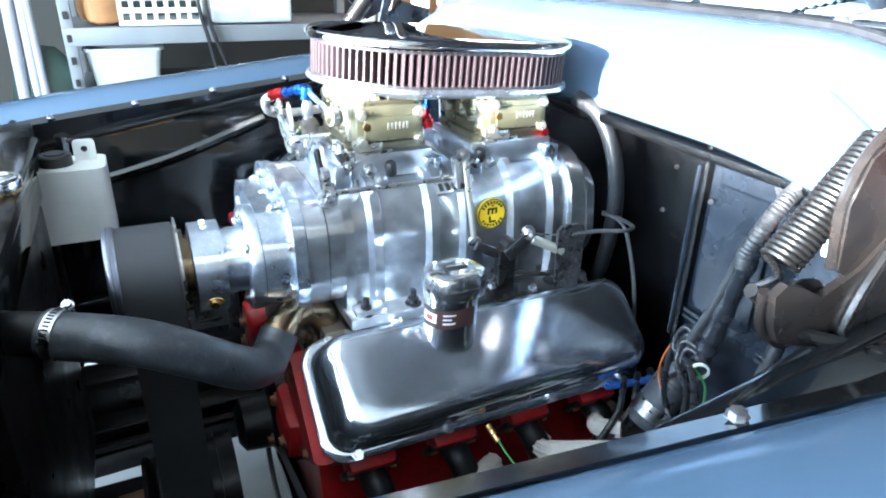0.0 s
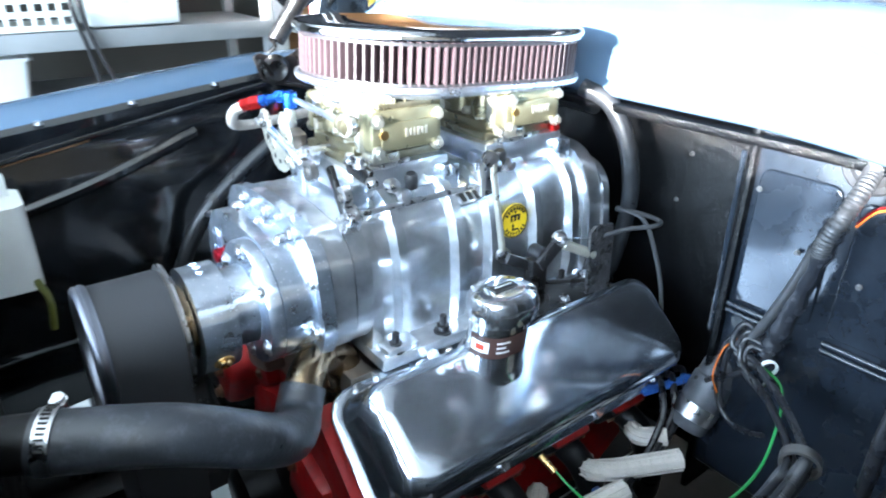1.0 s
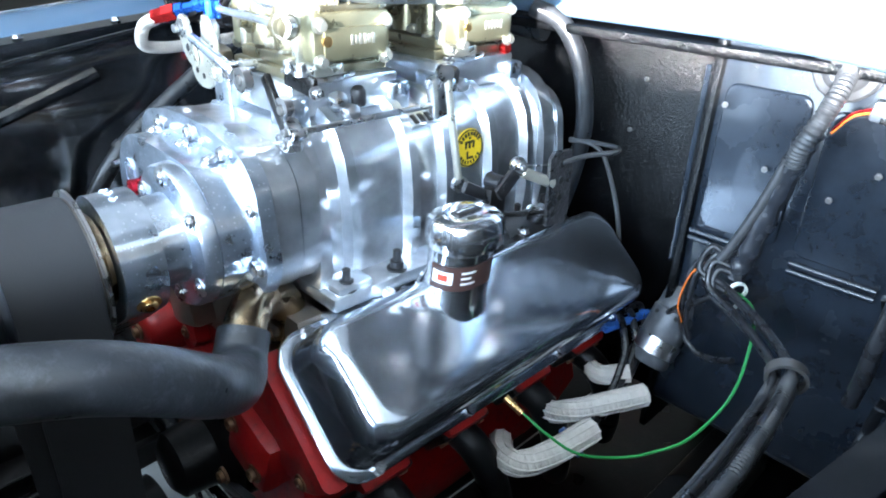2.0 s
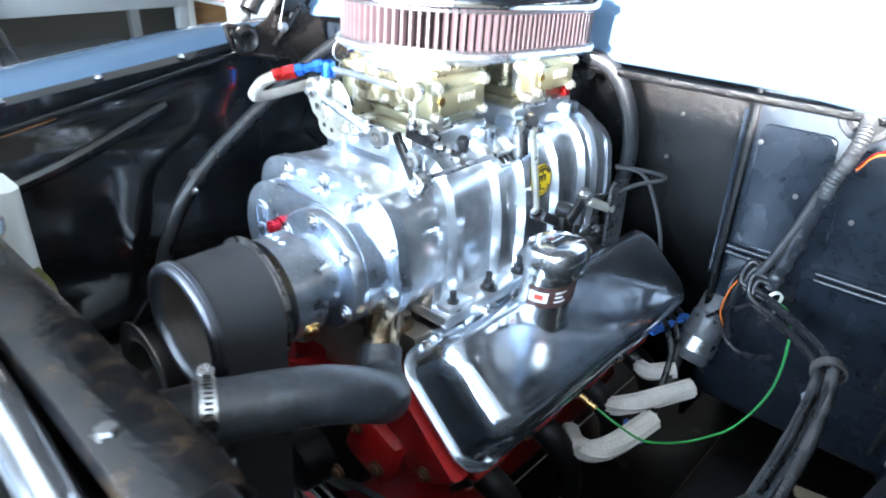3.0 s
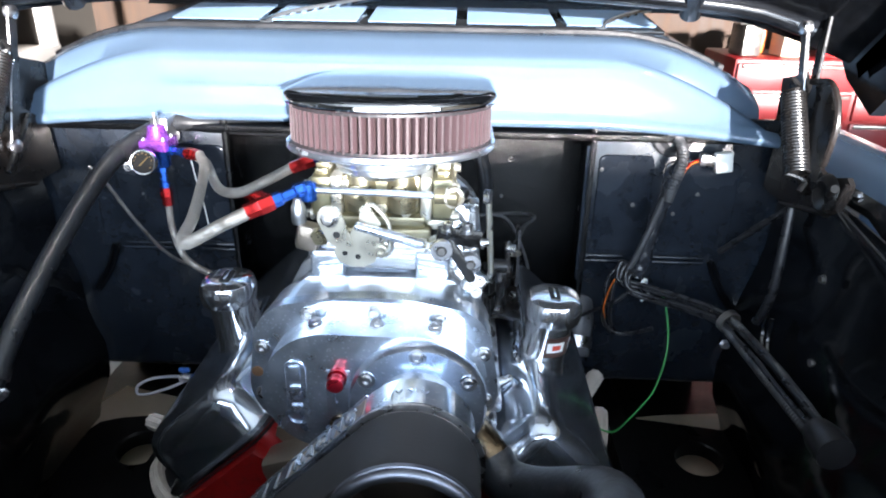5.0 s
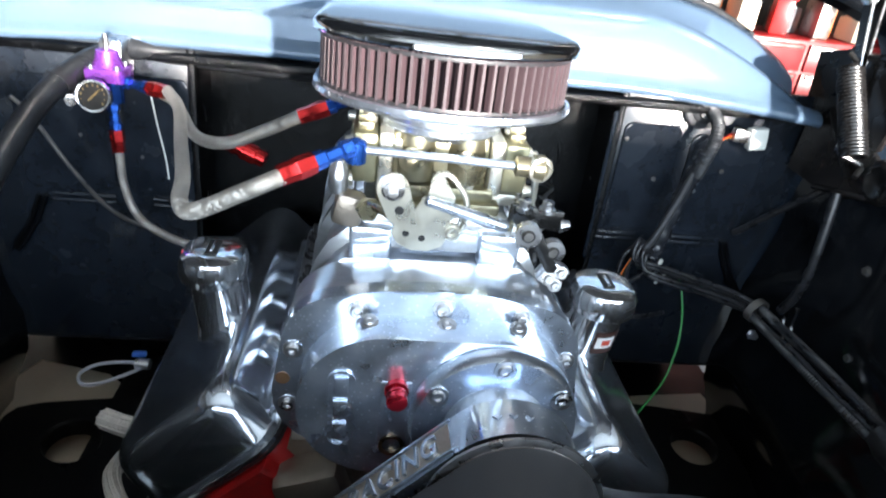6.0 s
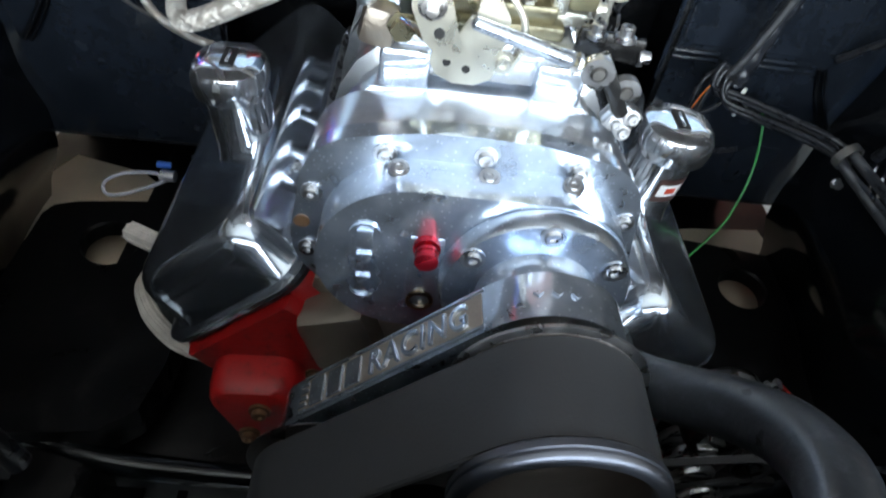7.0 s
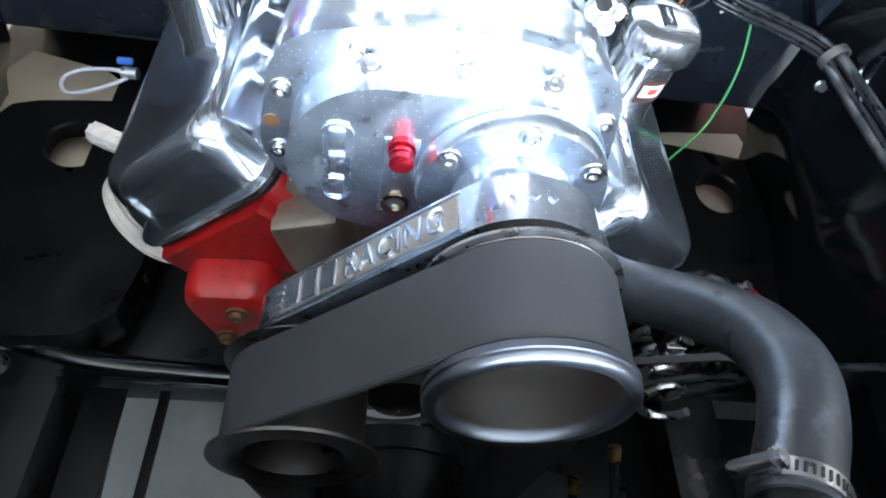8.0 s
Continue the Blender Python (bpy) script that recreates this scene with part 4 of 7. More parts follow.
part("bearing_plate", prism(endp, -0.007, 0.0105, "y", 0.004, seg=3), ALU, sc, "polished front bearing plate")
for k, y0, y1 in ((1.0, 0.0118, 0.0412), (0.988, 0.0428, 0.0665)):
    shape = hull([(s * x * k, 0.97 + (z - 0.97) * k, r * k) for s in (1, -1) for x, z, r in ((0.078, 0.948, 0.064), (0.083, 0.998, 0.0575), (0.03, 0.996, 0.0655))], 96)
    part("end_plate", prism(shape, y0, y1, "y", 0.003, seg=3), ALU_CAST, sc, "polished end plate of the case")
part("rear_plate", prism([(a * 0.92, (b - 0.97) * 0.95 + 0.97) for a, b in endp], 0.492, 0.506, "y", 0.003), ALU_CAST, sc)
for a in (20, 75, 120, 160, -15):
    part("rear_bolt", bolt((0.112 * math.cos(radians(a)), 0.506, 0.975 + 0.075 * math.sin(radians(a))), (0, 1, 0), 0.0075, 0.007), STEEL, sc)
for x, z in ((-0.13, 1.0), (-0.073, 1.046), (0.004, 1.052), (0.079, 1.046), (0.13, 1.0), (-0.134, 0.936), (0.134, 0.936)):
    part("plate_bolt", bolt((x, -0.007, z), (0, -1, 0), 0.0062, 0.006), STEEL, sc)
part("plate_plug", lathe((-0.139, -0.007, 0.966), (0, -1, 0), [(-0.002, 0.007), (0.001, 0.007), (0.0012, 0)], 14), RUST, sc)
gear = hull([(-0.045, 0.965, 0.078), (0.056, 0.963, 0.079)], 72)
part("gear_cover", prism(gear, -0.046, -0.007, "y", 0.004, seg=3), ALU, sc, "polished gear cover with raised maker's plate")
for x in (-0.062, 0.008, 0.074):
    part("cover_bolt", bolt((x, -0.020, 1.0425), (0, -0.25, 1), 0.0056, 0.003), STEEL, sc)
part("snout_cover", lathe((0.0565, -0.046, 0.962), (0, -1, 0), [(0.0003, 0.074), (0.0009, 0.0775), (0.014, 0.0775), (0.018, 0.075), (0.018, 0.052), (0.019, 0.049)], 64), ALU, sc, "polished round snout cover")
part("snout", lathe((0.0565, -0.06, 0.962), (0, -1, 0), [(0, 0.0495), (0.004, 0.0495), (0.007, 0.0480), (0.04, 0.0475), (0.075, 0.0475)], 48), ALU, sc)
for a in (90, 33, 147, -33, 213, -90):
    part("snout_bolt", bolt((0.0565 + 0.0665 * math.cos(radians(a)), -0.064, 0.962 + 0.0665 * math.sin(radians(a))), (0, -1, 0), 0.0068, 0.004), STEEL, sc)
# raised plate with plain bars in place of the maker's mark
o = [(-0.083 + a, 0.965 + b) for a, b in rounded(0.0125, 0.043, 0.0115, 6)]
i_ = [(-0.083 + a, 0.965 + b) for a, b in rounded(0.0105, 0.041, 0.0095, 6)]
rimb = rings([[(a, -0.046, b) for a, b in o], [(a, -0.0485, b) for a, b in o], [(a, -0.0485, b) for a, b in i_], [(a, -0.0462, b) for a, b in i_]], None, True, False)
part("maker_plate_rim", rimb, ALU, sc)
for z in (0.992, 0.966, 0.940):
    part("maker_bar", box((-0.083, -0.0475, z), (0.013, 0.004, 0.018), 0.0015), ALU, sc)
# red pressure plug and the drain port
plug = part("relief_plug", lathe((-0.034, -0.046, 0.990), (0, -1, 0), [(0, 0.011), (0.006, 0.011), (0.0064, 0.0075), (0.009, 0.0075), (0.0094, 0.0095), (0.0125, 0.0095), (0.0128, 0.0078), (0.0145, 0.0095), (0.020, 0.0095), (0.0215, 0.006), (0.0217, 0)], 16), PLUG_RED, sc, "red anodised breather plug")
part("drain_port", lathe((-0.034, -0.046, 0.925), (0, -1, 0), [(0, 0.012), (0.004, 0.012), (0.004, 0.0085), (-0.004, 0.008), (-0.004, 0)], 18), BRONZE, sc, "dark bronze drain port")
part("port_pad", box((-0.034, -0.0455, 0.955), (0.028, 0.004, 0.085), 0.0015), ALU, sc)
# round badge on the case, plain marks instead of lettering
bd = part("badge", lathe((0.1205, 0.313, 1.000), (1, 0, 0.05), [(0, 0.026), (0.0018, 0.0255), (0.002, 0)], 32), YELLOW, sc, "round yellow badge with black marks")
part("badge_ring", lathe((0.1222, 0.313, 1.000), (1, 0, 0.05), [(0, 0.0248), (0.0009, 0.0248), (0.0009, 0.0232), (0, 0.0232)], 36), INK, bd)
for a in list(range(35, 150, 16)) + list(range(215, 330, 16)):
    y, z = 0.313 + 0.0195 * math.cos(radians(a)), 1.000 + 0.0195 * math.sin(radians(a))
    part("badge_mark", box((0.1229, y, z), (0.001, 0.003, 0.005), 0, (a - 90, 0, 0)), INK, bd)
for y, z, sy, sz in ((0.306, 1.004, 0.003, 0.008), (0.313, 1.004, 0.003, 0.008), (0.320, 1.004, 0.003, 0.008), (0.313, 1.0085, 0.017, 0.003), (0.309, 0.991, 0.003, 0.010), (0.314, 0.987, 0.012, 0.003), (0.313, 1.014, 0.003, 0.003)):
    part("badge_mark", box((0.1229, y, z), (0.001, sy, sz)), INK, bd)
# cast plate with plain bars near the top of the case
cast = part("cast_plate", box((0.1045, 0.246, 1.047), (0.006, 0.05, 0.022), 0.002, (0, -55, 0)), ALU_CAST, sc)
for k in range(4):
    part("cast_bar", box((0.107, 0.229 + 0.0115 * k, 1.049), (0.003, 0.007, 0.014), 0.0008, (0, -55, 0)), INK, cast)

# ---------- blower drive ----------
PX, PZ = 0.0575, 0.960
bracket = empty("idler_bracket", (0, -0.095, 0.80), "polished idler bracket with raised lettering", "belt bracket")
arm = hull([(PX, PZ, 0.0635), (-0.099, 0.826, 0.043)], 56)
part("arm", prism(arm, -0.135, -0.095, "y", 0.003, seg=3), ALU, bracket, "polished aluminium bracket arm")
part("clamp_bolt", bolt((0.1105, -0.115, 0.926), (1, -0.1, -0.65), 0.008, 0.006), BRASS, bracket)
# the upper face of the arm, along which the lettering runs
e0, e1 = Vector((PX, PZ)), Vector((-0.099, 0.826))
d = (e0 - e1).normalized()
nrm = Vector((-d.y, d.x))
if nrm.y < 0:
    nrm = -nrm
k = (0.0635 - 0.043) / (e0 - e1).length
nn = (nrm * math.sqrt(1 - k * k) - d * k).normalized()
t0, t1 = e1 + nn * 0.043, e0 + nn * 0.0635
run = (t1 - t0).normalized()
face = Matrix(((run.x, 0, nn.x, 0), (0, 1, 0, 0), (run.y, 0, nn.y, 0), (0, 0, 0, 1)))


def on_arm(s, y, h=0.0):
    p = t0 + run * s + nn * h
    return Vector((p.x, y, p.y))


def arm_box(s, y, ls, ly, h=0.0020, bev=0.0005):
    b = bmesh.new()
    bmesh.ops.create_cube(b, size=1.0, matrix=Matrix.Diagonal((ls, ly, 0.0024, 1)))
    bmesh.ops.transform(b, matrix=Matrix.Translation(on_arm(s, y, h)) @ face, verts=b.verts)
    return b


L_ARM = (t1 - t0).length
for k in range(5):
    part("maker_bar", arm_box(0.012, -0.130 + 0.0065 * k, 0.010, 0.003), ALU, bracket)
for s in (0.029, 0.050, 0.071):
    part("maker_bar", arm_box(s, -0.115, 0.015, 0.024), ALU, bracket)
# darker sheet for the brown reflection on the arm's upper face
part("letter_ground", arm_box(L_ARM * 0.5, -0.115, L_ARM * 0.93, 0.030, 0.0, 0), DULL_ALU, bracket, "ground behind the lettering, darkened for the reflection there")
letters = bpy.data.curves.new("lettering", "FONT")
letters.body = "RACING"
letters.size = 0.03
letters.extrude = 0.0016
letters.bevel_depth = 0.0004
letters.space_character = 1.15
letters.align_x, letters.align_y = "LEFT", "CENTER"
tmp = bpy.data.objects.new("lettering", letters)
dg = bpy.context.evaluated_depsgraph_get()
scene.collection.objects.link(tmp)
dg.update()
me = bpy.data.meshes.new_from_object(tmp.evaluated_get(dg))
bpy.data.objects.remove(tmp)
bm = bmesh.new()
bm.from_mesh(me)
wx = [v.co.x for v in bm.verts]
wy = [v.co.y for v in bm.verts]
fit_x, fit_y = 0.096 / (max(wx) - min(wx)), 0.022 / (max(wy) - min(wy))
bmesh.ops.transform(bm, matrix=Matrix.Translation(on_arm(0.090, -0.115, 0.0024)) @ face @ Matrix.Diagonal((fit_x, fit_y, 1, 1)) @ Matrix.Translation((-min(wx), -(min(wy) + max(wy)) / 2, 0)), verts=bm.verts)
part("lettering", bm, ALU, bracket, "raised polished RACING lettering")
part("rule", arm_box(L_ARM * 0.52, -0.1315, L_ARM * 0.92, 0.002), ALU, bracket)
part("rule", arm_box(L_ARM * 0.52, -0.0985, L_ARM * 0.92, 0.002), ALU, bracket)
for k in range(3):
    part("maker_bar", lathe((PX + 0.0630 * math.cos(radians(104 - 12 * k)), -0.115, PZ + 0.0630 * math.sin(radians(104 - 12 * k))), (math.cos(radians(104 - 12 * k)), 0, math.sin(radians(104 - 12 * k))), [(0, 0.004), (0.0025, 0.0035), (0.0026, 0)], 4), ALU, bracket)

upper = empty("blower_pulley", (PX, -0.17, PZ), "dark open-ended toothed blower pulley", "pulley")
part("rim", lathe((PX, 0, PZ), (0, -1, 0), [(0.150, 0.045), (0.150, 0.0665), (0.153, 0.0665), (0.153, 0.064), (0.230, 0.064), (0.231, 0.0595), (0.165, 0.0590), (0.163, 0.0575), (0.162, 0.02), (0.161, 0)], 72), PULLEY, upper, "grey anodised pulley rim")
part("rim_lip", lathe((PX, 0, PZ), (0, -1, 0), [(0.2265, 0.0645), (0.2265, 0.0690), (0.2285, 0.0712), (0.2330, 0.0716), (0.2338, 0.0702), (0.2350, 0.0702), (0.2358, 0.0712), (0.2385, 0.0708), (0.2405, 0.0690), (0.2412, 0.0655), (0.2408, 0.0620), (0.238, 0.0597), (0.231, 0.0594)], 72, caps=False), PULLEY_LIP, upper, "bright grooved lip of the pulley")
part("rear_flange", lathe((PX, 0, PZ), (0, -1, 0), [(0.1495, 0.05), (0.1495, 0.0735), (0.152, 0.0735), (0.1525, 0.06)], 64), STEEL, upper)
part("hub", lathe((PX, 0, PZ), (0, -1, 0), [(0.1365, 0.02), (0.1365, 0.046), (0.143, 0.046), (0.1432, 0.056), (0.1494, 0.056)], 48), BRONZE, upper, "bronze-tinted pulley hub")

idler = empty("idler_pulley", (-0.099, -0.17, 0.815), "dark bronze flanged idler pulley inside the belt", "pulley")
part("rim", lathe((-0.099, 0, 0.815), (0, -1, 0), [(0.146, 0.03), (0.1465, 0.067), (0.149, 0.0685), (0.151, 0.056), (0.228, 0.056), (0.230, 0.0685), (0.2325, 0.068), (0.2325, 0.05), (0.230, 0.042), (0.21, 0.041), (0.20, 0.04), (0.20, 0.012), (0.18, 0.0)], 56), IDLER, idler, "dark bronze idler with thin flanges")
part("axle_nut", hexnut((-0.099, -0.195, 0.815), (0, -1, 0), 0.012, 0.012), STEEL, idler)

crank = empty("crank_pulley", (0.0, -0.15, 0.50), "black crank pulley below the blower belt", "pulley")
part("rim", lathe((0.0, 0, 0.50), (0, -1, 0), [(0.11, 0.03), (0.11, 0.095), (0.138, 0.095), (0.138, 0.088), (0.229, 0.088), (0.2295, 0.095), (0.2325, 0.095), (0.2327, 0.06), (0.20, 0.05), (0.20, 0.02), (0.20, 0)], 48), BLACK_DULL, crank)
part("groove", lathe((0.0, 0, 0.50), (0, -1, 0), [(0.2328, 0.05), (0.2335, 0.082), (0.236, 0.084), (0.243, 0.074), (0.25, 0.084), (0.257, 0.082), (0.258, 0.03), (0.25, 0.0)], 48), BLACK_DULL, crank)
part("crank_hub", lathe((0.0, 0, 0.50), (0, -1, 0), [(0.258, 0.032), (0.30, 0.03), (0.302, 0.02), (0.31, 0.018), (0.31, 0)], 24), RUST, crank)
part("hub_bolt", hexnut((0.0, -0.31, 0.50), (0, -1, 0), 0.014, 0.012), STEEL, crank)

loop_out = hull([(PX, PZ, 0.0685), (-0.099, 0.815, 0.0602), (0.0, 0.50, 0.0922)], 72)


def resample(o, n):
    per = [0.0]
    for a, b in zip(o, o[1:] + o[:1]):
        per.append(per[-1] + math.hypot(b[0] - a[0], b[1] - a[1]))
    out, j = [], 0
    for k in range(n):
        s = per[-1] * k / n
        while per[j + 1] < s:
            j += 1
        a, b = o[j], o[(j + 1) % len(o)]
        f = (s - per[j]) / max(1e-9, per[j + 1] - per[j])
        out.append((a[0] + (b[0] - a[0]) * f, a[1] + (b[1] - a[1]) * f))
    return out


outer = resample(loop_out, 240)


def inset(o, dd):
    n, out = len(o), []
    for i in range(n):
        a, b = Vector(o[i - 1]), Vector(o[(i + 1) % n])
        t = (b - a).normalized()
        out.append((o[i][0] - t.y * dd, o[i][1] + t.x * dd))
    return out


belt = empty("drive_belt", (0, -0.17, 0.42), "wide smooth-backed black blower drive belt", "belt")
inn = inset(outer, 0.0045)
loops = [[(a, y, b) for a, b in o] for o, y in ((inn, -0.2255), (outer, -0.2255), (outer, -0.2245), (outer, -0.1575), (outer, -0.1565), (inn, -0.1565))]
bmb = rings(loops + [loops[0]], None, True, False)
part("belt_back", bmb, BELT, belt, "matt black smooth rubber belt")
for ya, yb in ((-0.2272, -0.2252), (-0.1568, -0.1548)):
    mid = inset(outer, 0.0008)
    edge = [[(a, y, b) for a, b in o] for o, y in ((inn, ya), (mid, ya), (mid, yb), (inn, yb))]
    part("belt_edge", rings(edge + [edge[0]], None, True, False), BELT, belt, "frayed cut edge of the belt")


# ---------- air cleaner ----------
ac = empty("air_cleaner", (0.003, 0.272, 1.19), "oval air cleaner with chrome lid and dusty red pleated filter", "air cleaner")
FX, FY, HW, HL = 0.003, 0.272, 0.135, 0.207


def oval(w, l, n=72):
    pts = []
    m = n // 4
    arc = math.pi * w
    st = 2 * (l - w)
    tot = 2 * arc + 2 * st
    for i in range(n):
        s = tot * i / n
        if s < st:
            pts.append((FX + w, FY - (l - w) + s))
        elif s < st + arc:
            a = (s - st) / w
            pts.append((FX + w * math.cos(a), FY + (l - w) + w * math.sin(a)))
        elif s < 2 * st + arc:
            pts.append((FX - w, FY + (l - w) - (s - st - arc)))
        else:
            a = math.pi + (s - 2 * st - arc) / w
            pts.append((FX + w * math.cos(a), FY - (l - w) + w * math.sin(a)))
    return pts


def oval_loft(levels, n=96):
    return rings([[(x, y, z) for x, y in oval(HW + d, HL + d, n)] for d, z in levels])


part("base_pan", oval_loft([(-0.06, 1.176), (-0.045, 1.178), (-0.03, 1.186), (-0.004, 1.189), (0.002, 1.191), (0.004, 1.194), (0.003, 1.199), (-0.001, 1.200), (-0.004, 1.197), (-0.02, 1.195)]), ALU, ac, "bright aluminium air cleaner base")
lid = oval_loft([(-0.012, 1.249), (0.001, 1.249), (0.0045, 1.251), (0.0055, 1.255), (0.0042, 1.2595), (0.0012, 1.2625), (-0.004, 1.2640), (-0.010, 1.2643), (-0.06, 1.2648), (-0.133, 1.2650)])
part("lid", lid, LID_CHROME, ac, "mirror chrome lid")
part("element_core", oval_loft([(-0.017, 1.197), (-0.017, 1.250)]), FILTER_DARK, ac, "filter core coloured as the shade between the pleats")
for z0, z1 in ((1.197, 1.203), (1.245, 1.2495)):
    part("end_band", oval_loft([(-0.016, z0), (-0.0035, z0), (-0.003, (z0 + z1) / 2), (-0.0035, z1), (-0.016, z1)]), PLASTIC, ac, "black rubber filter end band")
N_PLEAT = 104
centre = oval(HW - 0.0105, HL - 0.0105, N_PLEAT)
pb = bmesh.new()
rings([[(0.0, -0.0036, -0.023), (0.0062, -0.0018, -0.023), (0.0068, 0.0, -0.023), (0.0062, 0.0018, -0.023), (0.0, 0.0036, -0.023)],
       [(0.0, -0.0036, 0.023), (0.0062, -0.0018, 0.023), (0.0068, 0.0, 0.023), (0.0062, 0.0018, 0.023), (0.0, 0.0036, 0.023)]], pb)
pleat_mesh = finish(pb, "pleat", FILTER_RED)
wb = box((0.0068, 0, 0), (0.0012, 0.0026, 0.046))
wire_mesh = finish(wb, "pleat_fold", FILTER_WIRE)
o_ac = origin_of(ac)
for i, (x, y) in enumerate(centre):
    a, b = centre[i - 1], centre[(i + 1) % N_PLEAT]
    ang = math.degrees(math.atan2(b[1] - a[1], b[0] - a[0])) - 90
    ob = new("pleat", pleat_mesh)
    ob.parent = ac
    ob.matrix_basis = Matrix.Translation(-o_ac) @ pose(x, y, 1.2235, 0, 0, ang)
    wo = new("pleat_fold", wire_mesh)
    wo.parent = ac
    wo.matrix_basis = ob.matrix_basis.copy()


ac.rotation_euler = (radians(-3.2), 0, 0)


# ---------- carburettors ----------
def carburettor(yc):
    cb = empty("carburettor", (0, yc, 1.072), "gold zinc-plated four-barrel carburettor on the supercharger", "carburettor", "carburettors")
    part("adapter", box((0.0, yc, 1.084), (0.15, 0.15, 0.040), 0.005), ALU_CAST, cb, "cast aluminium carburettor adapter")
    for sx in (1, -1):
        for sy in (1, -1):
            part("adapter_foot", box((sx * 0.065, yc + sy * 0.072, 1.066), (0.042, 0.028, 0.052), 0.005), ALU, cb)
    part("base_plate", box((0.0, yc, 1.094), (0.125, 0.135, 0.012), 0.003), ZINC, cb)
    part("throttle_body", box((0.0, yc, 1.106), (0.11, 0.12, 0.014), 0.003), ZINC, cb)
    part("main_body", box((0.0, yc, 1.137), (0.098, 0.094, 0.052), 0.006), ZINC, cb)
    for sx in (1, -1):
        for sy in (1, -1):
            part("venturi_bulge", lathe((sx * 0.025, yc + sy * 0.04, 1.116), (0, 0, 1), [(0, 0.019), (0.03, 0.020), (0.046, 0.018)], 20), ZINC, cb)
    part("air_horn", lathe((0, yc, 1.158), (0, 0, 1), [(0, 0.058), (0.006, 0.064), (0.012, 0.064), (0.016, 0.07), (0.024, 0.07), (0.024, 0.055)], 40), ALU, cb, "bright air horn ring")
    for sx in (1, -1):
        part("metering_block", box((sx * 0.0555, yc, 1.134), (0.014, 0.112, 0.058), 0.003), ZINC_PALE, cb)
        bowl = part("fuel_bowl", box((sx * 0.0755, yc, 1.134), (0.026, 0.104, 0.052), 0.005), ZINC_BOWL, cb, "olive gold fuel bowl")
        part("bowl_face", box((sx * 0.0885, yc + 0.002, 1.128), (0.006, 0.084, 0.034), 0.002), ZINC_BOWL, bowl)
        for k in range(6):
            part("cast_mark", box((sx * 0.0918, yc + 0.0105 + 0.0058 * (k - 2.5), 1.131), (0.0012, 0.0036, 0.011 if k in (0, 5, 2, 3) else 0.009), 0.0004), ZINC_PALE, bowl)
        for dy in (-0.044, 0.044):
            for dz in (-0.024, 0.014):
                part("bowl_screw", bolt((sx * 0.0885, yc + dy, 1.134 + dz), (sx, 0, 0), 0.0058, 0.008, socket=False), ZINC_PALE, bowl)
        part("bowl_top", box((sx * 0.076, yc, 1.163), (0.016, 0.08, 0.008), 0.002), ZINC, bowl)
        for k in range(5):
            part("bowl_rib", box((sx * 0.076, yc - 0.03 + 0.015 * k, 1.169), (0.016, 0.003, 0.006), 0.001), ZINC, bowl)
        part("needle_screw", lathe((sx * 0.074, yc - 0.02, 1.163), (0, 0, 1), [(0, 0.009), (0.005, 0.009), (0.006, 0.005), (0.012, 0.005), (0.013, 0)], 12), ZINC_PALE, bowl)
        part("sight_plug", lathe((sx * 0.0885, yc - 0.036, 1.131), (sx, 0, 0), [(0, 0.006), (0.003, 0.006), (0.0035, 0)], 10), BRASS, bowl)
    # small fittings over the body
    for x, z in ((-0.044, 1.150), (0.0, 1.120), (0.030, 1.112)):
        part("body_screw", bolt((x, yc - 0.05, z), (0, -1, 0), 0.0045, 0.008, socket=False), ZINC_PALE, cb)
    part("vacuum_pod", lathe((-0.03, yc - 0.056, 1.140), (0, -1, 0), [(0, 0.013), (0.006, 0.013), (0.008, 0.006), (0.016, 0.006), (0.017, 0)], 16), ZINC, cb)
    part("vacuum_pod", lathe((0.022, yc - 0.056, 1.145), (0, -1, 0), [(0, 0.009), (0.008, 0.009), (0.009, 0.004), (0.014, 0.004)], 14), ZINC, cb)
    part("accelerator_pump", box((0.07, yc - 0.03, 1.1), (0.03, 0.04, 0.014), 0.004), ZINC_PALE, cb)
    part("pump_lever", sweep([(0.075, yc - 0.062, 1.092), (0.082, yc - 0.03, 1.089), (0.08, yc + 0.005, 1.093)], 0.003, 8), STEEL, cb)
    part("pump_spring", sweep([(0.083 + 0.004 * math.cos(a), yc - 0.056 + 0.004 * math.sin(a), 1.082 + 0.0012 * a) for a in range(0, 22)], 0.001, 5, 2), STEEL, cb)
    for piece in cb.children:
        if not piece.name.startswith("adapter"):
            piece.location.z += 0.016
    return cb


carburettor(0.155)
carburettor(0.370)

link = empty("throttle_linkage", (0.06, 0.09, 1.06), "pale zinc throttle levers and polished rods", "throttle linkage")
YL = 0.032


def lever_plate(outline, y0, y1, mat_, label=""):
    return part("lever", prism(outline, y0, y1, "y", 0.0008), mat_, link, label)


lever_plate(hull([(-0.049, 1.152, 0.0145), (-0.042, 1.131, 0.0125), (-0.034, 1.121, 0.009)], 32), YL - 0.007, YL - 0.004, ZINC_PALE, "pale zinc throttle lever")
lever_plate([(-0.047, 1.107), (-0.045, 1.116), (-0.036, 1.124), (-0.029, 1.129), (-0.021, 1.144), (0.003, 1.142), (0.006, 1.127), (0.005, 1.108), (0.000, 1.097), (-0.012, 1.091), (-0.028, 1.091), (-0.041, 1.097)], YL - 0.003, YL, ZINC_PALE, "broad pale zinc lever plate")
lever_plate(hull([(-0.009, 1.160, 0.0065), (-0.010, 1.144, 0.007), (0.004, 1.144, 0.004)], 24), YL - 0.002, YL + 0.001, ZINC_PALE)
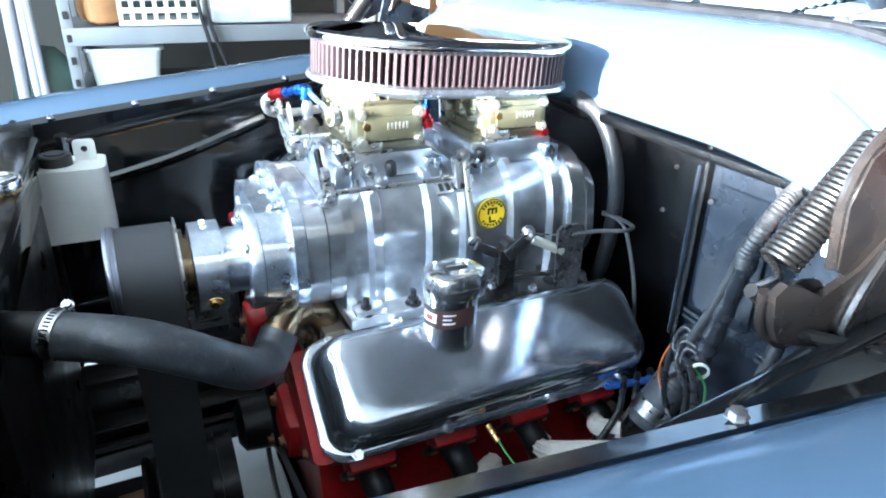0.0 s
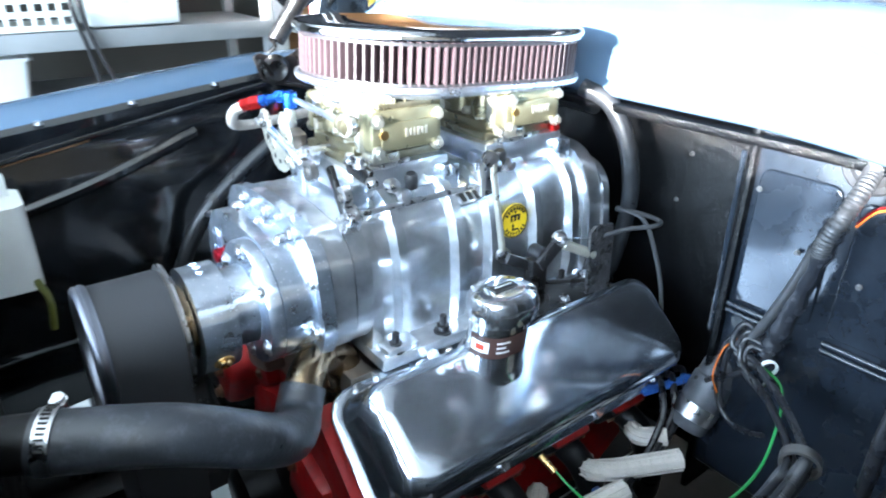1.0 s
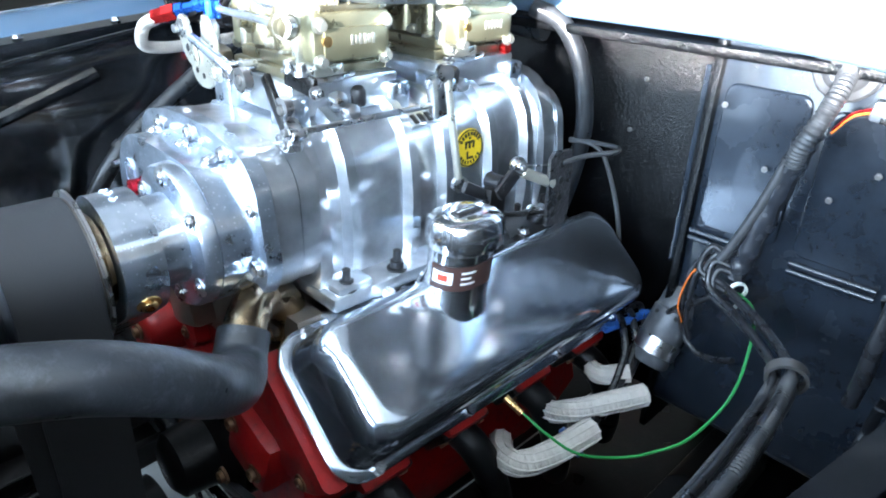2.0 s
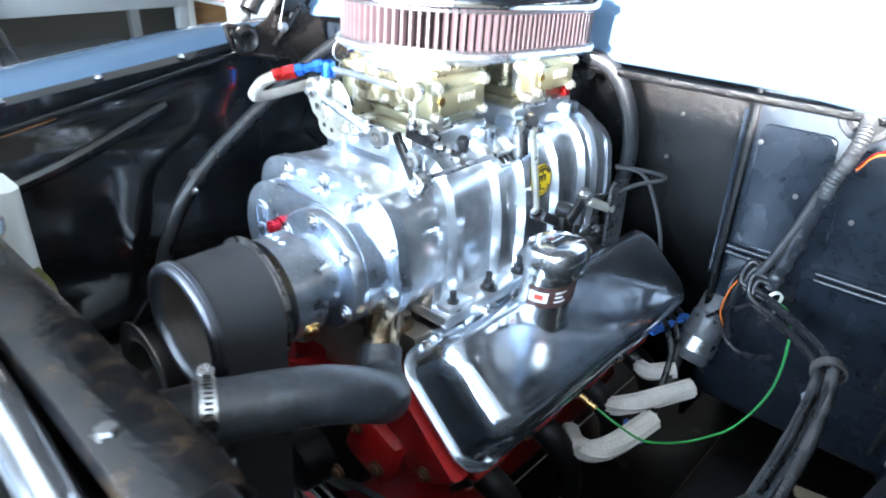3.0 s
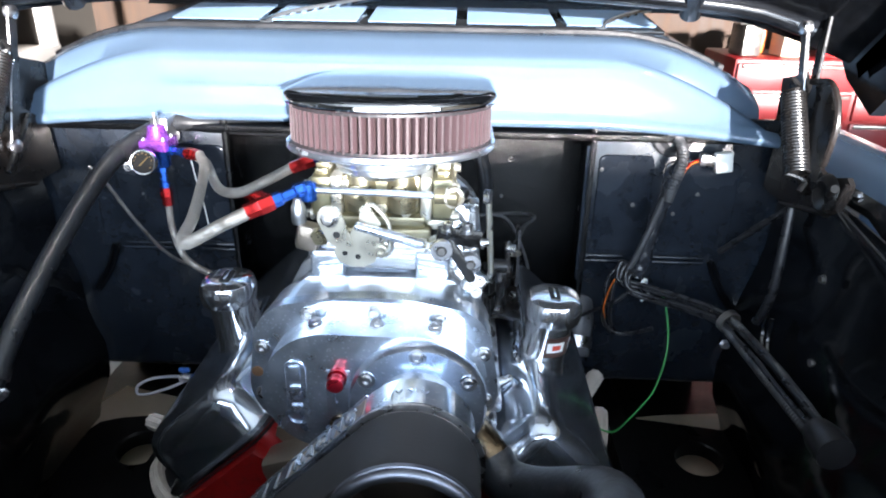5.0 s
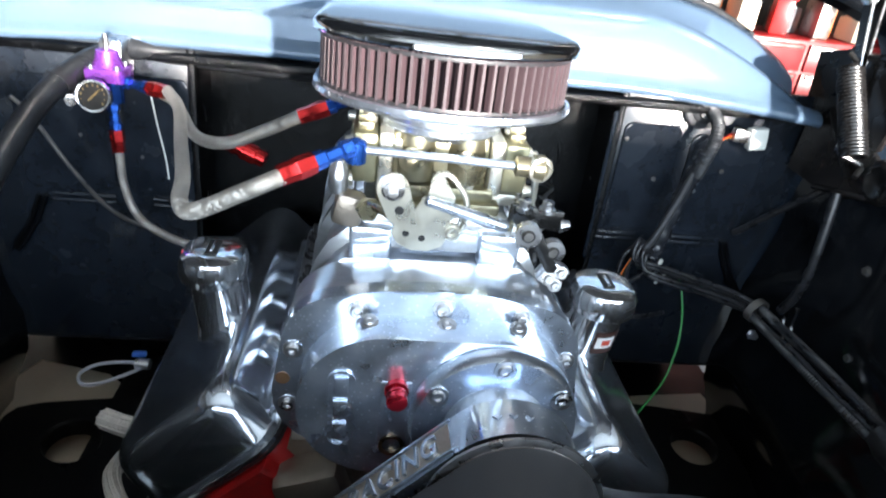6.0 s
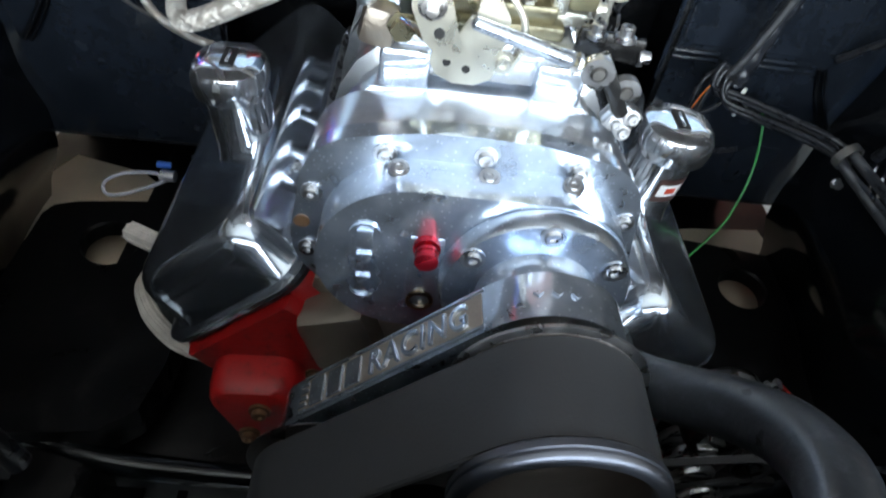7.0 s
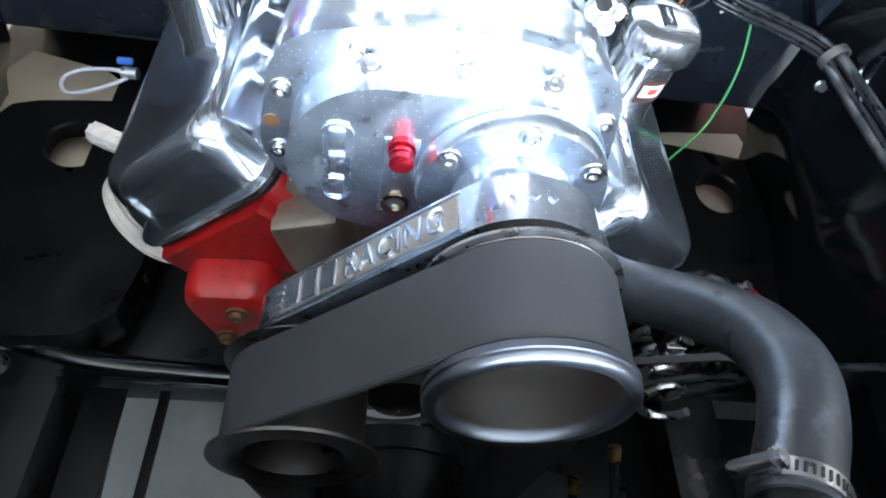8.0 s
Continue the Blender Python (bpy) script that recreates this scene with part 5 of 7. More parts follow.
part("cam", sweep([(-0.008, YL - 0.001, 1.167), (0.000, YL - 0.002, 1.167), (0.008, YL - 0.003, 1.160), (0.016, YL - 0.003, 1.149), (0.019, YL - 0.003, 1.136), (0.018, YL - 0.002, 1.120), (0.011, YL, 1.103)], 0.0028, 8, 6), ZINC_PALE, link)
part("return_spring", sweep([(0.012 + 0.008 * math.cos(0.7 * a), YL + 0.004 + 0.0011 * a, 1.112 + 0.012 * math.sin(0.7 * a)) for a in range(0, 28)], 0.0011, 6, 3), STEEL, link)
part("lever_boss", lathe((-0.049, YL - 0.007, 1.152), (0, -1, 0), [(0, 0.0105), (0.002, 0.0105), (0.0022, 0.008), (0.005, 0.0078), (0.0052, 0.0045), (0.011, 0.0045), (0.0115, 0)], 20), STEEL, link)
for x, z, r in ((-0.042, 1.132, 0.0042), (-0.034, 1.108, 0.0032), (-0.019, 1.104, 0.0032)):
    part("lever_hole", lathe((x, YL - 0.007 if z > 1.12 else YL - 0.003, z), (0, -1, 0), [(0, r), (0.0006, r), (0.0007, 0)], 12), INK, link)
part("lever_rivet", bolt((0.008, YL - 0.002, 1.112), (0, -1, 0), 0.006, 0.005), ZINC_PALE, link)
part("lever_nut", hexnut((-0.069, YL + 0.03, 1.115), (0, -1, 0), 0.009, 0.010), ZINC, link)
part("lever_shaft", rod((-0.070, YL + 0.028, 1.121), (-0.042, YL + 0.004, 1.118), 0.004, seg=10), ZINC, link)
part("lever_shaft", rod((-0.012, YL, 1.112), (-0.012, 0.10, 1.112), 0.006, seg=12), STEEL, link)
part("link_rod", rings([[Vector((-0.020, YL - 0.012, 1.146)).lerp(Vector((0.058, YL - 0.008, 1.123)), f) + Vector((0.3 * r * math.sin(a), r * math.cos(a), r * math.sin(a))) for a in [2 * math.pi * k / 16 for k in range(16)]] for f, r in ((0, 0.003), (0.02, 0.0048), (0.6, 0.0056), (0.95, 0.0060), (1.0, 0.004))]), ALU, link, "polished link rod")
part("rod_thread", rod((0.056, YL - 0.008, 1.1235), (0.070, YL - 0.008, 1.1195), 0.003, seg=10), ZINC, link)
part("rod_nut", hexnut((0.060, YL - 0.008, 1.122), (0.96, 0, -0.27), 0.0065, 0.004), STEEL, link)
for p, r in (((0.078, YL - 0.012, 1.117), 0.0125), ((0.112, 0.044, 1.090), 0.0125)):
    part("rod_end", lathe(p, (0, 1, 0), [(0, 0.0065), (0, r), (0.009, r), (0.009, 0.0065), (0, 0.0065)], 20, caps=False), STEEL, link, "steel rod end bearing")
    part("rod_ball", lathe((p[0], p[1] - 0.002, p[2]), (0, 1, 0), [(0, 0.0025), (0, 0.0045), (0.004, 0.0064), (0.009, 0.0064), (0.012, 0.0045), (0.012, 0)], 16), WORN_STEEL, link)
part("arm_plate", box((0.098, 0.078, 1.112), (0.056, 0.006, 0.022), 0.002, (0, 6, 0)), DARK_STEEL, link, "black throttle arm plate")
for x in (0.084, 0.107):
    part("link_bolt", bolt((x, 0.074, 1.122), (0, 0, 1), 0.0058, 0.010), STEEL, link)
part("link_bolt", bolt((0.126, 0.078, 1.105), (1, 0, 0.1), 0.005, 0.008), STEEL, link)
part("drop_arm", box((0.100, 0.046, 1.094), (0.013, 0.007, 0.062), 0.002, (0, -32, 0)), DARK_STEEL, link, "dark steel drop arm")
part("link_block", box((0.118, 0.052, 1.064), (0.026, 0.018, 0.026), 0.003, (0, 32, 0)), STEEL, link, "steel lever block")
for x, y, z in ((0.112, 0.043, 1.062), (0.124, 0.043, 1.069), (0.120, 0.043, 1.055)):
    part("link_bolt", bolt((x, y, z), (0, -1, 0.2), 0.0046, 0.006), STEEL, link)
part("dashpot", lathe((-0.099, 0.082, 1.122), (0, 0, 1), [(0, 0.0075), (0.004, 0.009), (0.022, 0.009), (0.026, 0.007), (0.032, 0.005), (0.033, 0)], 18), ALU_CAST, link, "dull metal dashpot")
part("dashpot_cap", box((-0.088, 0.082, 1.106), (0.030, 0.026, 0.034), 0.007, (0, 12, 0)), DULL_ALU, link)
part("rubber_knob", lathe((0.101, 0.15, 1.088), (0.2, -0.2, 1), [(-0.012, 0.004), (-0.01, 0.0085), (0.006, 0.009), (0.01, 0.006), (0.0102, 0)], 14), PLASTIC, link)
part("rubber_knob", lathe((0.101, 0.298, 1.093), (0.2, -0.2, 1), [(-0.012, 0.004), (-0.01, 0.0085), (0.006, 0.009), (0.01, 0.006), (0.0102, 0)], 14), PLASTIC, link)
part("sync_rod", rod((0.118, 0.062, 1.066), (0.118, 0.262, 1.066), 0.0036, seg=10), STEEL, link, "long synchronising rod")
part("sync_block", box((0.118, 0.255, 1.075), (0.014, 0.022, 0.05), 0.003, (10, 0, 0)), STEEL, link)
for p in ((0.112, 0.13, 1.075), (0.112, 0.28, 1.085), (0.105, 0.31, 1.08), (0.11, 0.115, 1.09)):
    part("link_ball", lathe(p, (1, 0, 0.2), [(-0.01, 0.003), (-0.008, 0.008), (0.0, 0.0095), (0.008, 0.008), (0.01, 0.003)], 12), STEEL, link)
drop = part("drop_rod", rod((0.139, 0.252, 1.10), (0.148, 0.268, 0.975), 0.0048, seg=10, bev=0.001), ZINC_PALE, link, "bright vertical throttle rod")
for p in ((0.138, 0.25, 1.107), (0.149, 0.272, 0.967)):
    part("rod_end", lathe((p[0] - 0.005, p[1], p[2]), (1, -0.3, 0), [(0, 0.005), (0, 0.0105), (0.009, 0.0105), (0.009, 0.005), (0.0095, 0.003), (0.0095, 0)], 16), STEEL, link)
part("pivot_lever", box((0.162, 0.295, 0.953), (0.008, 0.07, 0.016), 0.003, (-28, 0, 0)), PLASTIC, link, "black bellcrank lever")

tb = empty("throttle_cable_bracket", (0.18, 0.37, 0.905), "black steel throttle cable bracket with cable", "bracket")
part("base", box((0.178, 0.365, 0.888), (0.055, 0.17, 0.008), 0.002, (0, 10, 0)), DARK_STEEL, tb)
part("post", box((0.168, 0.315, 0.925), (0.018, 0.03, 0.07), 0.003), DARK_STEEL, tb)
plate = [(0.389, 0.892), (0.432, 0.886), (0.437, 0.90), (0.436, 0.985), (0.431, 0.995), (0.395, 0.998), (0.386, 0.99)]
up = part("upright", prism(plate, 0.198, 0.203, "x", 0.0015), PITTED, tb, "pitted dark steel upright plate")
for y, z, r in ((0.412, 0.980, 0.0065), (0.412, 0.955, 0.005), (0.412, 0.930, 0.005), (0.400, 0.908, 0.004)):
    part("hole", lathe((0.203, y, z), (1, 0, 0), [(0, r), (0.0012, r), (0.0013, r * 0.6), (0.0006, 0)], 14), INK, up)
part("pivot", lathe((0.165, 0.322, 0.962), (1, 0, 0), [(-0.012, 0.012), (0.012, 0.012), (0.013, 0.005), (0.018, 0.005)], 14), PLASTIC, tb)
part("lever", box((0.178, 0.335, 0.968), (0.008, 0.06, 0.022), 0.003, (38, 0, 0)), PLASTIC, tb)
part("cable_end", rod((0.182, 0.352, 0.975), (0.200, 0.40, 0.952), 0.0075, seg=12, bev=0.002), ZINC_PALE, tb, "pale cable end sleeve")
part("cable_clip", bolt((0.18, 0.345, 0.985), (1, -0.3, 0), 0.008, 0.012), STEEL, tb)
part("cable_wire", sweep([(0.18, 0.345, 0.985), (0.19, 0.38, 0.98), (0.203, 0.412, 0.980)], 0.0012, 6), STEEL, tb)
part("lower_rod", rod((0.15, 0.30, 0.915), (0.198, 0.40, 0.91), 0.0035, seg=10), DARK_STEEL, tb)
part("cable", sweep([(0.203, 0.412, 0.980), (0.215, 0.45, 0.985), (0.235, 0.485, 0.988), (0.222, 0.515, 0.985), (0.170, 0.53, 0.978), (0.130, 0.53, 0.971)], 0.0035, 8), CONDUIT, tb, "grey throttle cable")
part("cable", sweep([(0.130, 0.53, 0.974), (0.180, 0.53, 0.972), (0.208, 0.53, 0.935), (0.235, 0.53, 0.862), (0.245, 0.535, 0.76)], 0.0035, 8), CONDUIT, tb)
for p in ((0.162, 0.43, 0.895), (0.192, 0.355, 0.891), (0.165, 0.295, 0.895)):
    part("bracket_bolt", hexnut(p, (0.2, 0, 1), 0.006, 0.006), STEEL, tb)

# ---------- fuel system ----------
reg = empty("fuel_regulator", (-0.445, 0.462, 1.06), "purple and blue anodised fuel pressure regulator with gauge, on the firewall", "fuel regulator")
C = Vector((-0.438, 0.452, 1.108))
part("body", lathe(C, (0, 0, 1), [(-0.03, 0.014), (-0.028, 0.017), (0.004, 0.017), (0.005, 0.014)], 20), ANO_BLUE, reg, "blue anodised regulator body")
part("cap_plate", prism([(C.x + a, C.y + b) for a, b in rounded(0.026, 0.026, 0.008, 4)], C.z + 0.004, C.z + 0.022, "z", 0.002), ANO_PURPLE, reg, "purple anodised diaphragm flange")
part("dome", lathe(C + Vector((0, 0, 0.022)), (0, 0, 1), [(0, 0.021), (0.012, 0.016), (0.022, 0.014), (0.023, 0.005)], 24), ANO_PURPLE, reg)
for a in (45, 135, 225, 315):
    part("cap_screw", bolt(C + Vector((0.024 * math.cos(radians(a)), 0.024 * math.sin(radians(a)), 0.022)), (0, 0, 1), 0.0035, 0.004), STEEL, reg)
part("adjuster", rod(C + Vector((0, 0, 0.044)), C + Vector((0, 0, 0.066)), 0.004, seg=10), STEEL, reg)
part("hanger", box(C + Vector((0, 0.035, 0.03)), (0.03, 0.05, 0.05), 0.004), STEEL, reg)
g = part("gauge", lathe((-0.438, 0.405, 1.10), (0.15, -1, 0.25), [(0, 0.008), (0.012, 0.008), (0.013, 0.0205), (0.026, 0.0215), (0.029, 0.0205), (0.0285, 0.0185), (0.026, 0.018), (0.026, 0)], 32), CHROME, reg, "round chrome pressure gauge")
ga = Vector((0.15, -1, 0.25)).normalized()
gc = Vector((-0.438, 0.405, 1.10)) + ga * 0.0265
part("dial", lathe(gc, ga, [(0, 0.018), (0.0006, 0.018), (0.0006, 0)], 28), GLASS_DARK, g, "dark dial with gold needle")
gq = ga.to_track_quat("Z", "Y")
for a in range(-130, 131, 26):
    p = gc + ga * 0.001 + gq @ Vector((0.0145 * math.sin(radians(a)), 0.0145 * math.cos(radians(a)), 0))
    part("tick", box(p, (0.0018, 0.0018, 0.0018)), BRASS, g)
part("needle", rod(gc + ga * 0.0018 - gq @ Vector((0.006, 0.006, 0)), gc + ga * 0.0018 + gq @ Vector((0.009, 0.009, 0)), 0.001, seg=6), BRASS, g)


def fitting(p, q, who, blue=0.55):
    """A blue hex body with a red socket, from p towards q."""
    p, q = Vector(p), Vector(q)
    m = p + (q - p) * blue
    b = lathe(p, m - p, [(0, 0.006), (0.003, 0.0075), (0.0031, 0.009), ((m - p).length * 0.3, 0.009), ((m - p).length * 0.35, 0.0062), ((m - p).length * 0.7, 0.0062), ((m - p).length * 0.74, 0.0088), ((m - p).length, 0.0088)], 6)
    part("blue_fitting", b, ANO_BLUE, who, "blue anodised hose fitting", sharp=25)
    part("red_socket", lathe(m, q - m, [(0, 0.0102), ((q - m).length * 0.5, 0.0105), ((q - m).length * 0.55, 0.0096), ((q - m).length, 0.0094), ((q - m).length, 0.0075)], 6), ANO_RED, who, "red anodised hose socket", sharp=25)


def braided(pts, who, r=0.0072):
    """A hose core with two families of wound steel strands over it."""
    path = spline(pts, 10)
    part("core", sweep(path, r, 12, smooth=False), BRAID_CORE, who, "hose core coloured dark as the shade between strands")
    length = sum((b - a).length for a, b in zip(path, path[1:]))
    fine = spline(path, max(1, round(length / 0.0024 / (len(path) - 1))))
    up, frames = Vector((0.31, 0.52, 0.8)), []
    for i, p in enumerate(fine):
        t = (fine[min(i + 1, len(fine) - 1)] - fine[max(i - 1, 0)]).normalized()
        up = (up - t * up.dot(t)).normalized()
        frames.append((p, up.copy(), t.cross(up)))
    turns = length / 0.019
    for turn in (1, -1):
        for k in range(11):
            strand = []
            for i, (p, u, v) in enumerate(frames):
                a = turn * 2 * math.pi * turns * i / len(frames) + 2 * math.pi * k / 11
                strand.append(p + (u * math.cos(a) + v * math.sin(a)) * (r + 0.0001))
            part("strand", sweep(strand, 0.0007, 5, smooth=False), BRAID, who)


hose_a = empty("fuel_hose", (-0.119, 0.042, 1.0), "braided steel fuel hose with red and blue ends", "fuel hose", "fuel hoses")
fitting((-0.086, 0.072, 1.172), (-0.148, 0.035, 1.152), hose_a, 0.55)
part("banjo", lathe((-0.084, 0.078, 1.155), (0, 0, 1), [(0, 0.010), (0.02, 0.010), (0.022, 0.006), (0.024, 0)], 12), ANO_BLUE, hose_a)
braided([(-0.145, 0.036, 1.152), (-0.175, 0.03, 1.138), (-0.225, 0.045, 1.108), (-0.248, 0.085, 1.098), (-0.262, 0.15, 1.098), (-0.29, 0.25, 1.10), (-0.315, 0.34, 1.112), (-0.345, 0.40, 1.116)], hose_a)
fitting((-0.42, 0.445, 1.112), (-0.345, 0.402, 1.114), hose_a, 0.6)
hose_b = empty("fuel_hose", (-0.2, 0.32, 1.0), "braided steel fuel hose with red and blue ends", "fuel hose", "fuel hoses")
braided([(-0.36, 0.42, 1.108), (-0.335, 0.40, 1.10), (-0.30, 0.35, 1.075), (-0.25, 0.30, 1.085), (-0.20, 0.285, 1.11), (-0.155, 0.28, 1.135)], hose_b)
fitting((-0.09, 0.29, 1.16), (-0.158, 0.28, 1.133), hose_b, 0.5)
hose_c = empty("fuel_hose", (-0.444, 0.43, 0.8), "braided steel feed hose below the regulator", "fuel hose", "fuel hoses")
fitting((-0.437, 0.45, 1.08), (-0.433, 0.443, 1.008), hose_c, 0.55)
braided([(-0.433, 0.443, 1.01), (-0.431, 0.442, 0.955), (-0.41, 0.43, 0.91), (-0.37, 0.43, 0.88), (-0.32, 0.45, 0.85)], hose_c, 0.0056)
red_end = empty("red_hose_fitting", (-0.215, 0.36, 1.06), "loose red anodised fitting on a hose", "hose fitting")
part("socket", lathe((-0.262, 0.37, 1.062), (1, -0.2, -0.35), [(0, 0.011), (0.014, 0.0125), (0.0145, 0.010), (0.022, 0.010), (0.0225, 0.0135), (0.042, 0.0135), (0.043, 0.011), (0.055, 0.011)], 12), ANO_RED, red_end)
tr = empty("fuel_transfer_tube", (0, 0.062, 1.16), "bright steel fuel transfer tube across the carburettor", "fuel tube")
part("tube", rod((-0.075, 0.082, 1.166), (0.076, 0.072, 1.166), 0.0042, seg=12), ALU, tr)
part("end_nut", lathe((0.066, 0.073, 1.166), (1, -0.06, 0), [(0, 0.006), (0.002, 0.010), (0.016, 0.010), (0.018, 0.013), (0.028, 0.013), (0.03, 0.009), (0.031, 0)], 12), ZINC, tr)
part("end_cap", lathe((0.088, 0.074, 1.166), (0.3, -1, 0), [(0, 0.0125), (0.010, 0.0125), (0.011, 0.010), (0.0112, 0.008), (0.008, 0.007), (0.008, 0)], 18), ZINC_PALE, tr)

# ---------- cooling ----------
rad = empty("radiator", (-0.03, -0.372, 0.45), "black radiator with a chrome cap", "radiator")
part("top_tank", box((-0.03, -0.372, 0.985), (0.62, 0.055, 0.065), 0.012), BLACK_PAINT, rad)
part("core", box((-0.03, -0.372, 0.70), (0.60, 0.045, 0.5), 0.004), BLACK_DULL, rad)
part("filler_neck", lathe((-0.097, -0.367, 1.02), (0, 0, 1), [(0, 0.022), (0.03, 0.022), (0.032, 0.029), (0.036, 0.029)], 24), BRASS, rad)
cap = part("cap", lathe((-0.097, -0.367, 1.056), (0, 0, 1), [(0, 0.026), (0.001, 0.031), (0.012, 0.032), (0.016, 0.030), (0.018, 0.026), (0.018, 0.021), (0.016, 0.017), (0.018, 0.009), (0.019, 0)], 32), CHROME, rad, "chrome radiator cap")
for s in (-1, 1):
    part("cap_ear", box((-0.097 + s * 0.032, -0.367, 1.062), (0.014, 0.022, 0.010), 0.003), CHROME, cap)
part("outlet", rod((0.185, -0.375, 0.982), (0.213, -0.292, 0.976), 0.025, seg=20), BLACK_DULL, rad)

hose = empty("radiator_hose", (0.22, -0.15, 0.87), "thick black moulded radiator hose with steel clamps", "radiator hose")
part("hose", sweep([(0.208, -0.305, 0.978), (0.219, -0.282, 0.974), (0.238, -0.243, 0.972), (0.250, -0.204, 0.963), (0.251, -0.160, 0.938), (0.238, -0.121, 0.905), (0.210, -0.088, 0.872), (0.180, -0.066, 0.856), (0.157, -0.052, 0.858), (0.142, -0.037, 0.876)], 0.0275, 24, 10), HOSE_RUBBER, hose, "dusty black rubber hose")


def band(name, at, axis, r, who):
    b = part(name, lathe(at, axis, [(-0.0065, r), (-0.0065, r + 0.0012), (0.0065, r + 0.0012), (0.0065, r)], 36), STEEL, who, "slotted steel hose clamp")
    q = Vector(axis).normalized().to_track_quat("Z", "Y")
    for k in range(14):
        a = radians(40 + 9 * k)
        p = Vector(at) + q @ Vector(((r + 0.0014) * math.cos(a), (r + 0.0014) * math.sin(a), 0))
        part("slot", box(p, (0.0016, 0.0016, 0.007), 0, [math.degrees(x) for x in q.to_euler()]), INK, b)
    p = Vector(at) + q @ Vector(((r + 0.005) * math.cos(radians(10)), (r + 0.005) * math.sin(radians(10)), 0))
    part("clamp_screw", rod(p + q @ Vector((0.006, -0.012, 0)), p + q @ Vector((-0.006, 0.016, 0)), 0.0055, seg=10), STEEL, b)
    part("screw_head", hexnut(p + q @ Vector((-0.006, 0.016, 0)), q @ Vector((-0.4, 0.9, 0)), 0.0055, 0.006), STEEL, b)


band("clamp", (0.2135, -0.294, 0.9765), (0.48, 1, -0.15), 0.0278, hose)

res = empty("overflow_reservoir", (-0.47, -0.22, 0.80), "white plastic overflow bottle with black cap", "coolant bottle")
RX, RY = -0.465, -0.322
part("bottle", prism([(RX + a, RY + b) for a, b in rounded(0.055, 0.082, 0.022, 6)], 0.835, 0.980, "z", 0.02, seg=4), WHITE_PLASTIC, res, "milky white plastic bottle")
part("cap", lathe((RX, RY - 0.005, 0.976), (0, 0, 1), [(0, 0.026), (0.004, 0.030), (0.022, 0.030), (0.025, 0.027), (0.025, 0.02), (0.028, 0.018), (0.028, 0)], 20), PLASTIC, res, "black screw cap")
for dy in (-0.058, 0.047):
    ear = prism([(RY + dy + a, 0.995 + b) for a, b in rounded(0.02, 0.026, 0.009, 4)], RX - 0.022, RX - 0.016, "x", 0.0015)
    e = part("mounting_ear", ear, WHITE_PLASTIC, res)
    part("ear_hole", lathe((RX - 0.0155, RY + dy, 1.003), (1, 0, 0), [(0, 0.006), (0.001, 0.006), (0.001, 0)], 12), INK, e)
part("outlet_pipe", sweep([(RX + 0.05, RY + 0.07, 0.85), (RX + 0.075, RY + 0.08, 0.82), (RX + 0.08, RY + 0.075, 0.77)], 0.006, 8), OLIVE, res, "olive overflow tube")

# heater hose along the passenger side
hh = empty("heater_hose", (-0.55, 0.10, 0.5), "long black heater hose clipped to the inner fender", "hose")
part("hose", sweep([(0.04, 0.56, 1.120), (-0.10, 0.555, 1.124), (-0.25, 0.55, 1.128), (-0.36, 0.535, 1.136), (-0.44, 0.495, 1.143), (-0.50, 0.40, 1.10), (-0.535, 0.25, 0.995), (-0.555, 0.10, 0.875), (-0.56, 0.02, 0.76), (-0.54, -0.02, 0.64), (-0.50, -0.03, 0.52)], 0.0155, 14), RUBBER, hh)
for p, ax in (((-0.555, 0.098, 0.873), (0, 1, 0.9)), ((-0.492, 0.425, 1.11), (0.4, 1, 0.4))):
    c = part("hose_clip", lathe(p, ax, [(-0.008, 0.0165), (-0.008, 0.0195), (0.008, 0.0195), (0.008, 0.0165)], 20, caps=False), PLASTIC, hh, "black hose clip")
    part("clip_screw", hexnut((p[0] + 0.016, p[1] - 0.016, p[2] - 0.02), (0.3, -1, 0), 0.006, 0.012), STEEL, c)
bh = empty("bypass_hose", (0.05, 0.53, 0.9), "black rubber hose behind the supercharger", "hose")
part("hose", sweep([(0.06, 0.50, 1.16), (0.105, 0.515, 1.14), (0.135, 0.53, 1.08), (0.145, 0.54, 1.0), (0.13, 0.55, 0.92), (0.10, 0.56, 0.82)], 0.0135, 14), RUBBER, bh)
rp = empty("red_plug", (0.074, 0.428, 1.10), "small red plug on the rear carburettor", "plug")
part("plug_body", lathe((0.062, 0.434, 1.1085), (1, 0, 0.1), [(0, 0.007), (0.008, 0.0085), (0.012, 0.007), (0.0125, 0)], 16), ANO_RED, rp)
# thin strip standing in for a highlight along a panel edge
edge_line = empty("edge_highlight_line", (-0.5, 0.5, 0.9), "thin steel line in place of a panel edge highlight", "pipe")
part("pipe", sweep([(-0.60, 0.50, 1.06), (-0.57, 0.49, 1.035), (-0.52, 0.49, 0.95), (-0.47, 0.50, 0.88), (-0.40, 0.53, 0.83)], 0.0032, 8), WORN_STEEL, edge_line)

bw = empty("brown_wire", (-0.70, -0.2, 0.97), "thin brown wire below the fender lip", "wire")
part("wire", sweep([(-0.703, -0.42, 0.944), (-0.702, -0.316, 0.962), (-0.701, -0.176, 0.984), (-0.702, -0.12, 0.993), (-0.706, -0.09, 0.998)], 0.0035, 8), ORANGE_BAG, bw)
pw = empty("pale_wire", (-0.385, 0.46, 1.0), "thin pale wire hanging beside the regulator", "wire")
part("wire", sweep([(-0.385, 0.455, 1.09), (-0.38, 0.455, 1.05), (-0.372, 0.455, 1.0), (-0.370, 0.457, 0.965)], 0.0014, 6), WHITE_PLASTIC, pw)

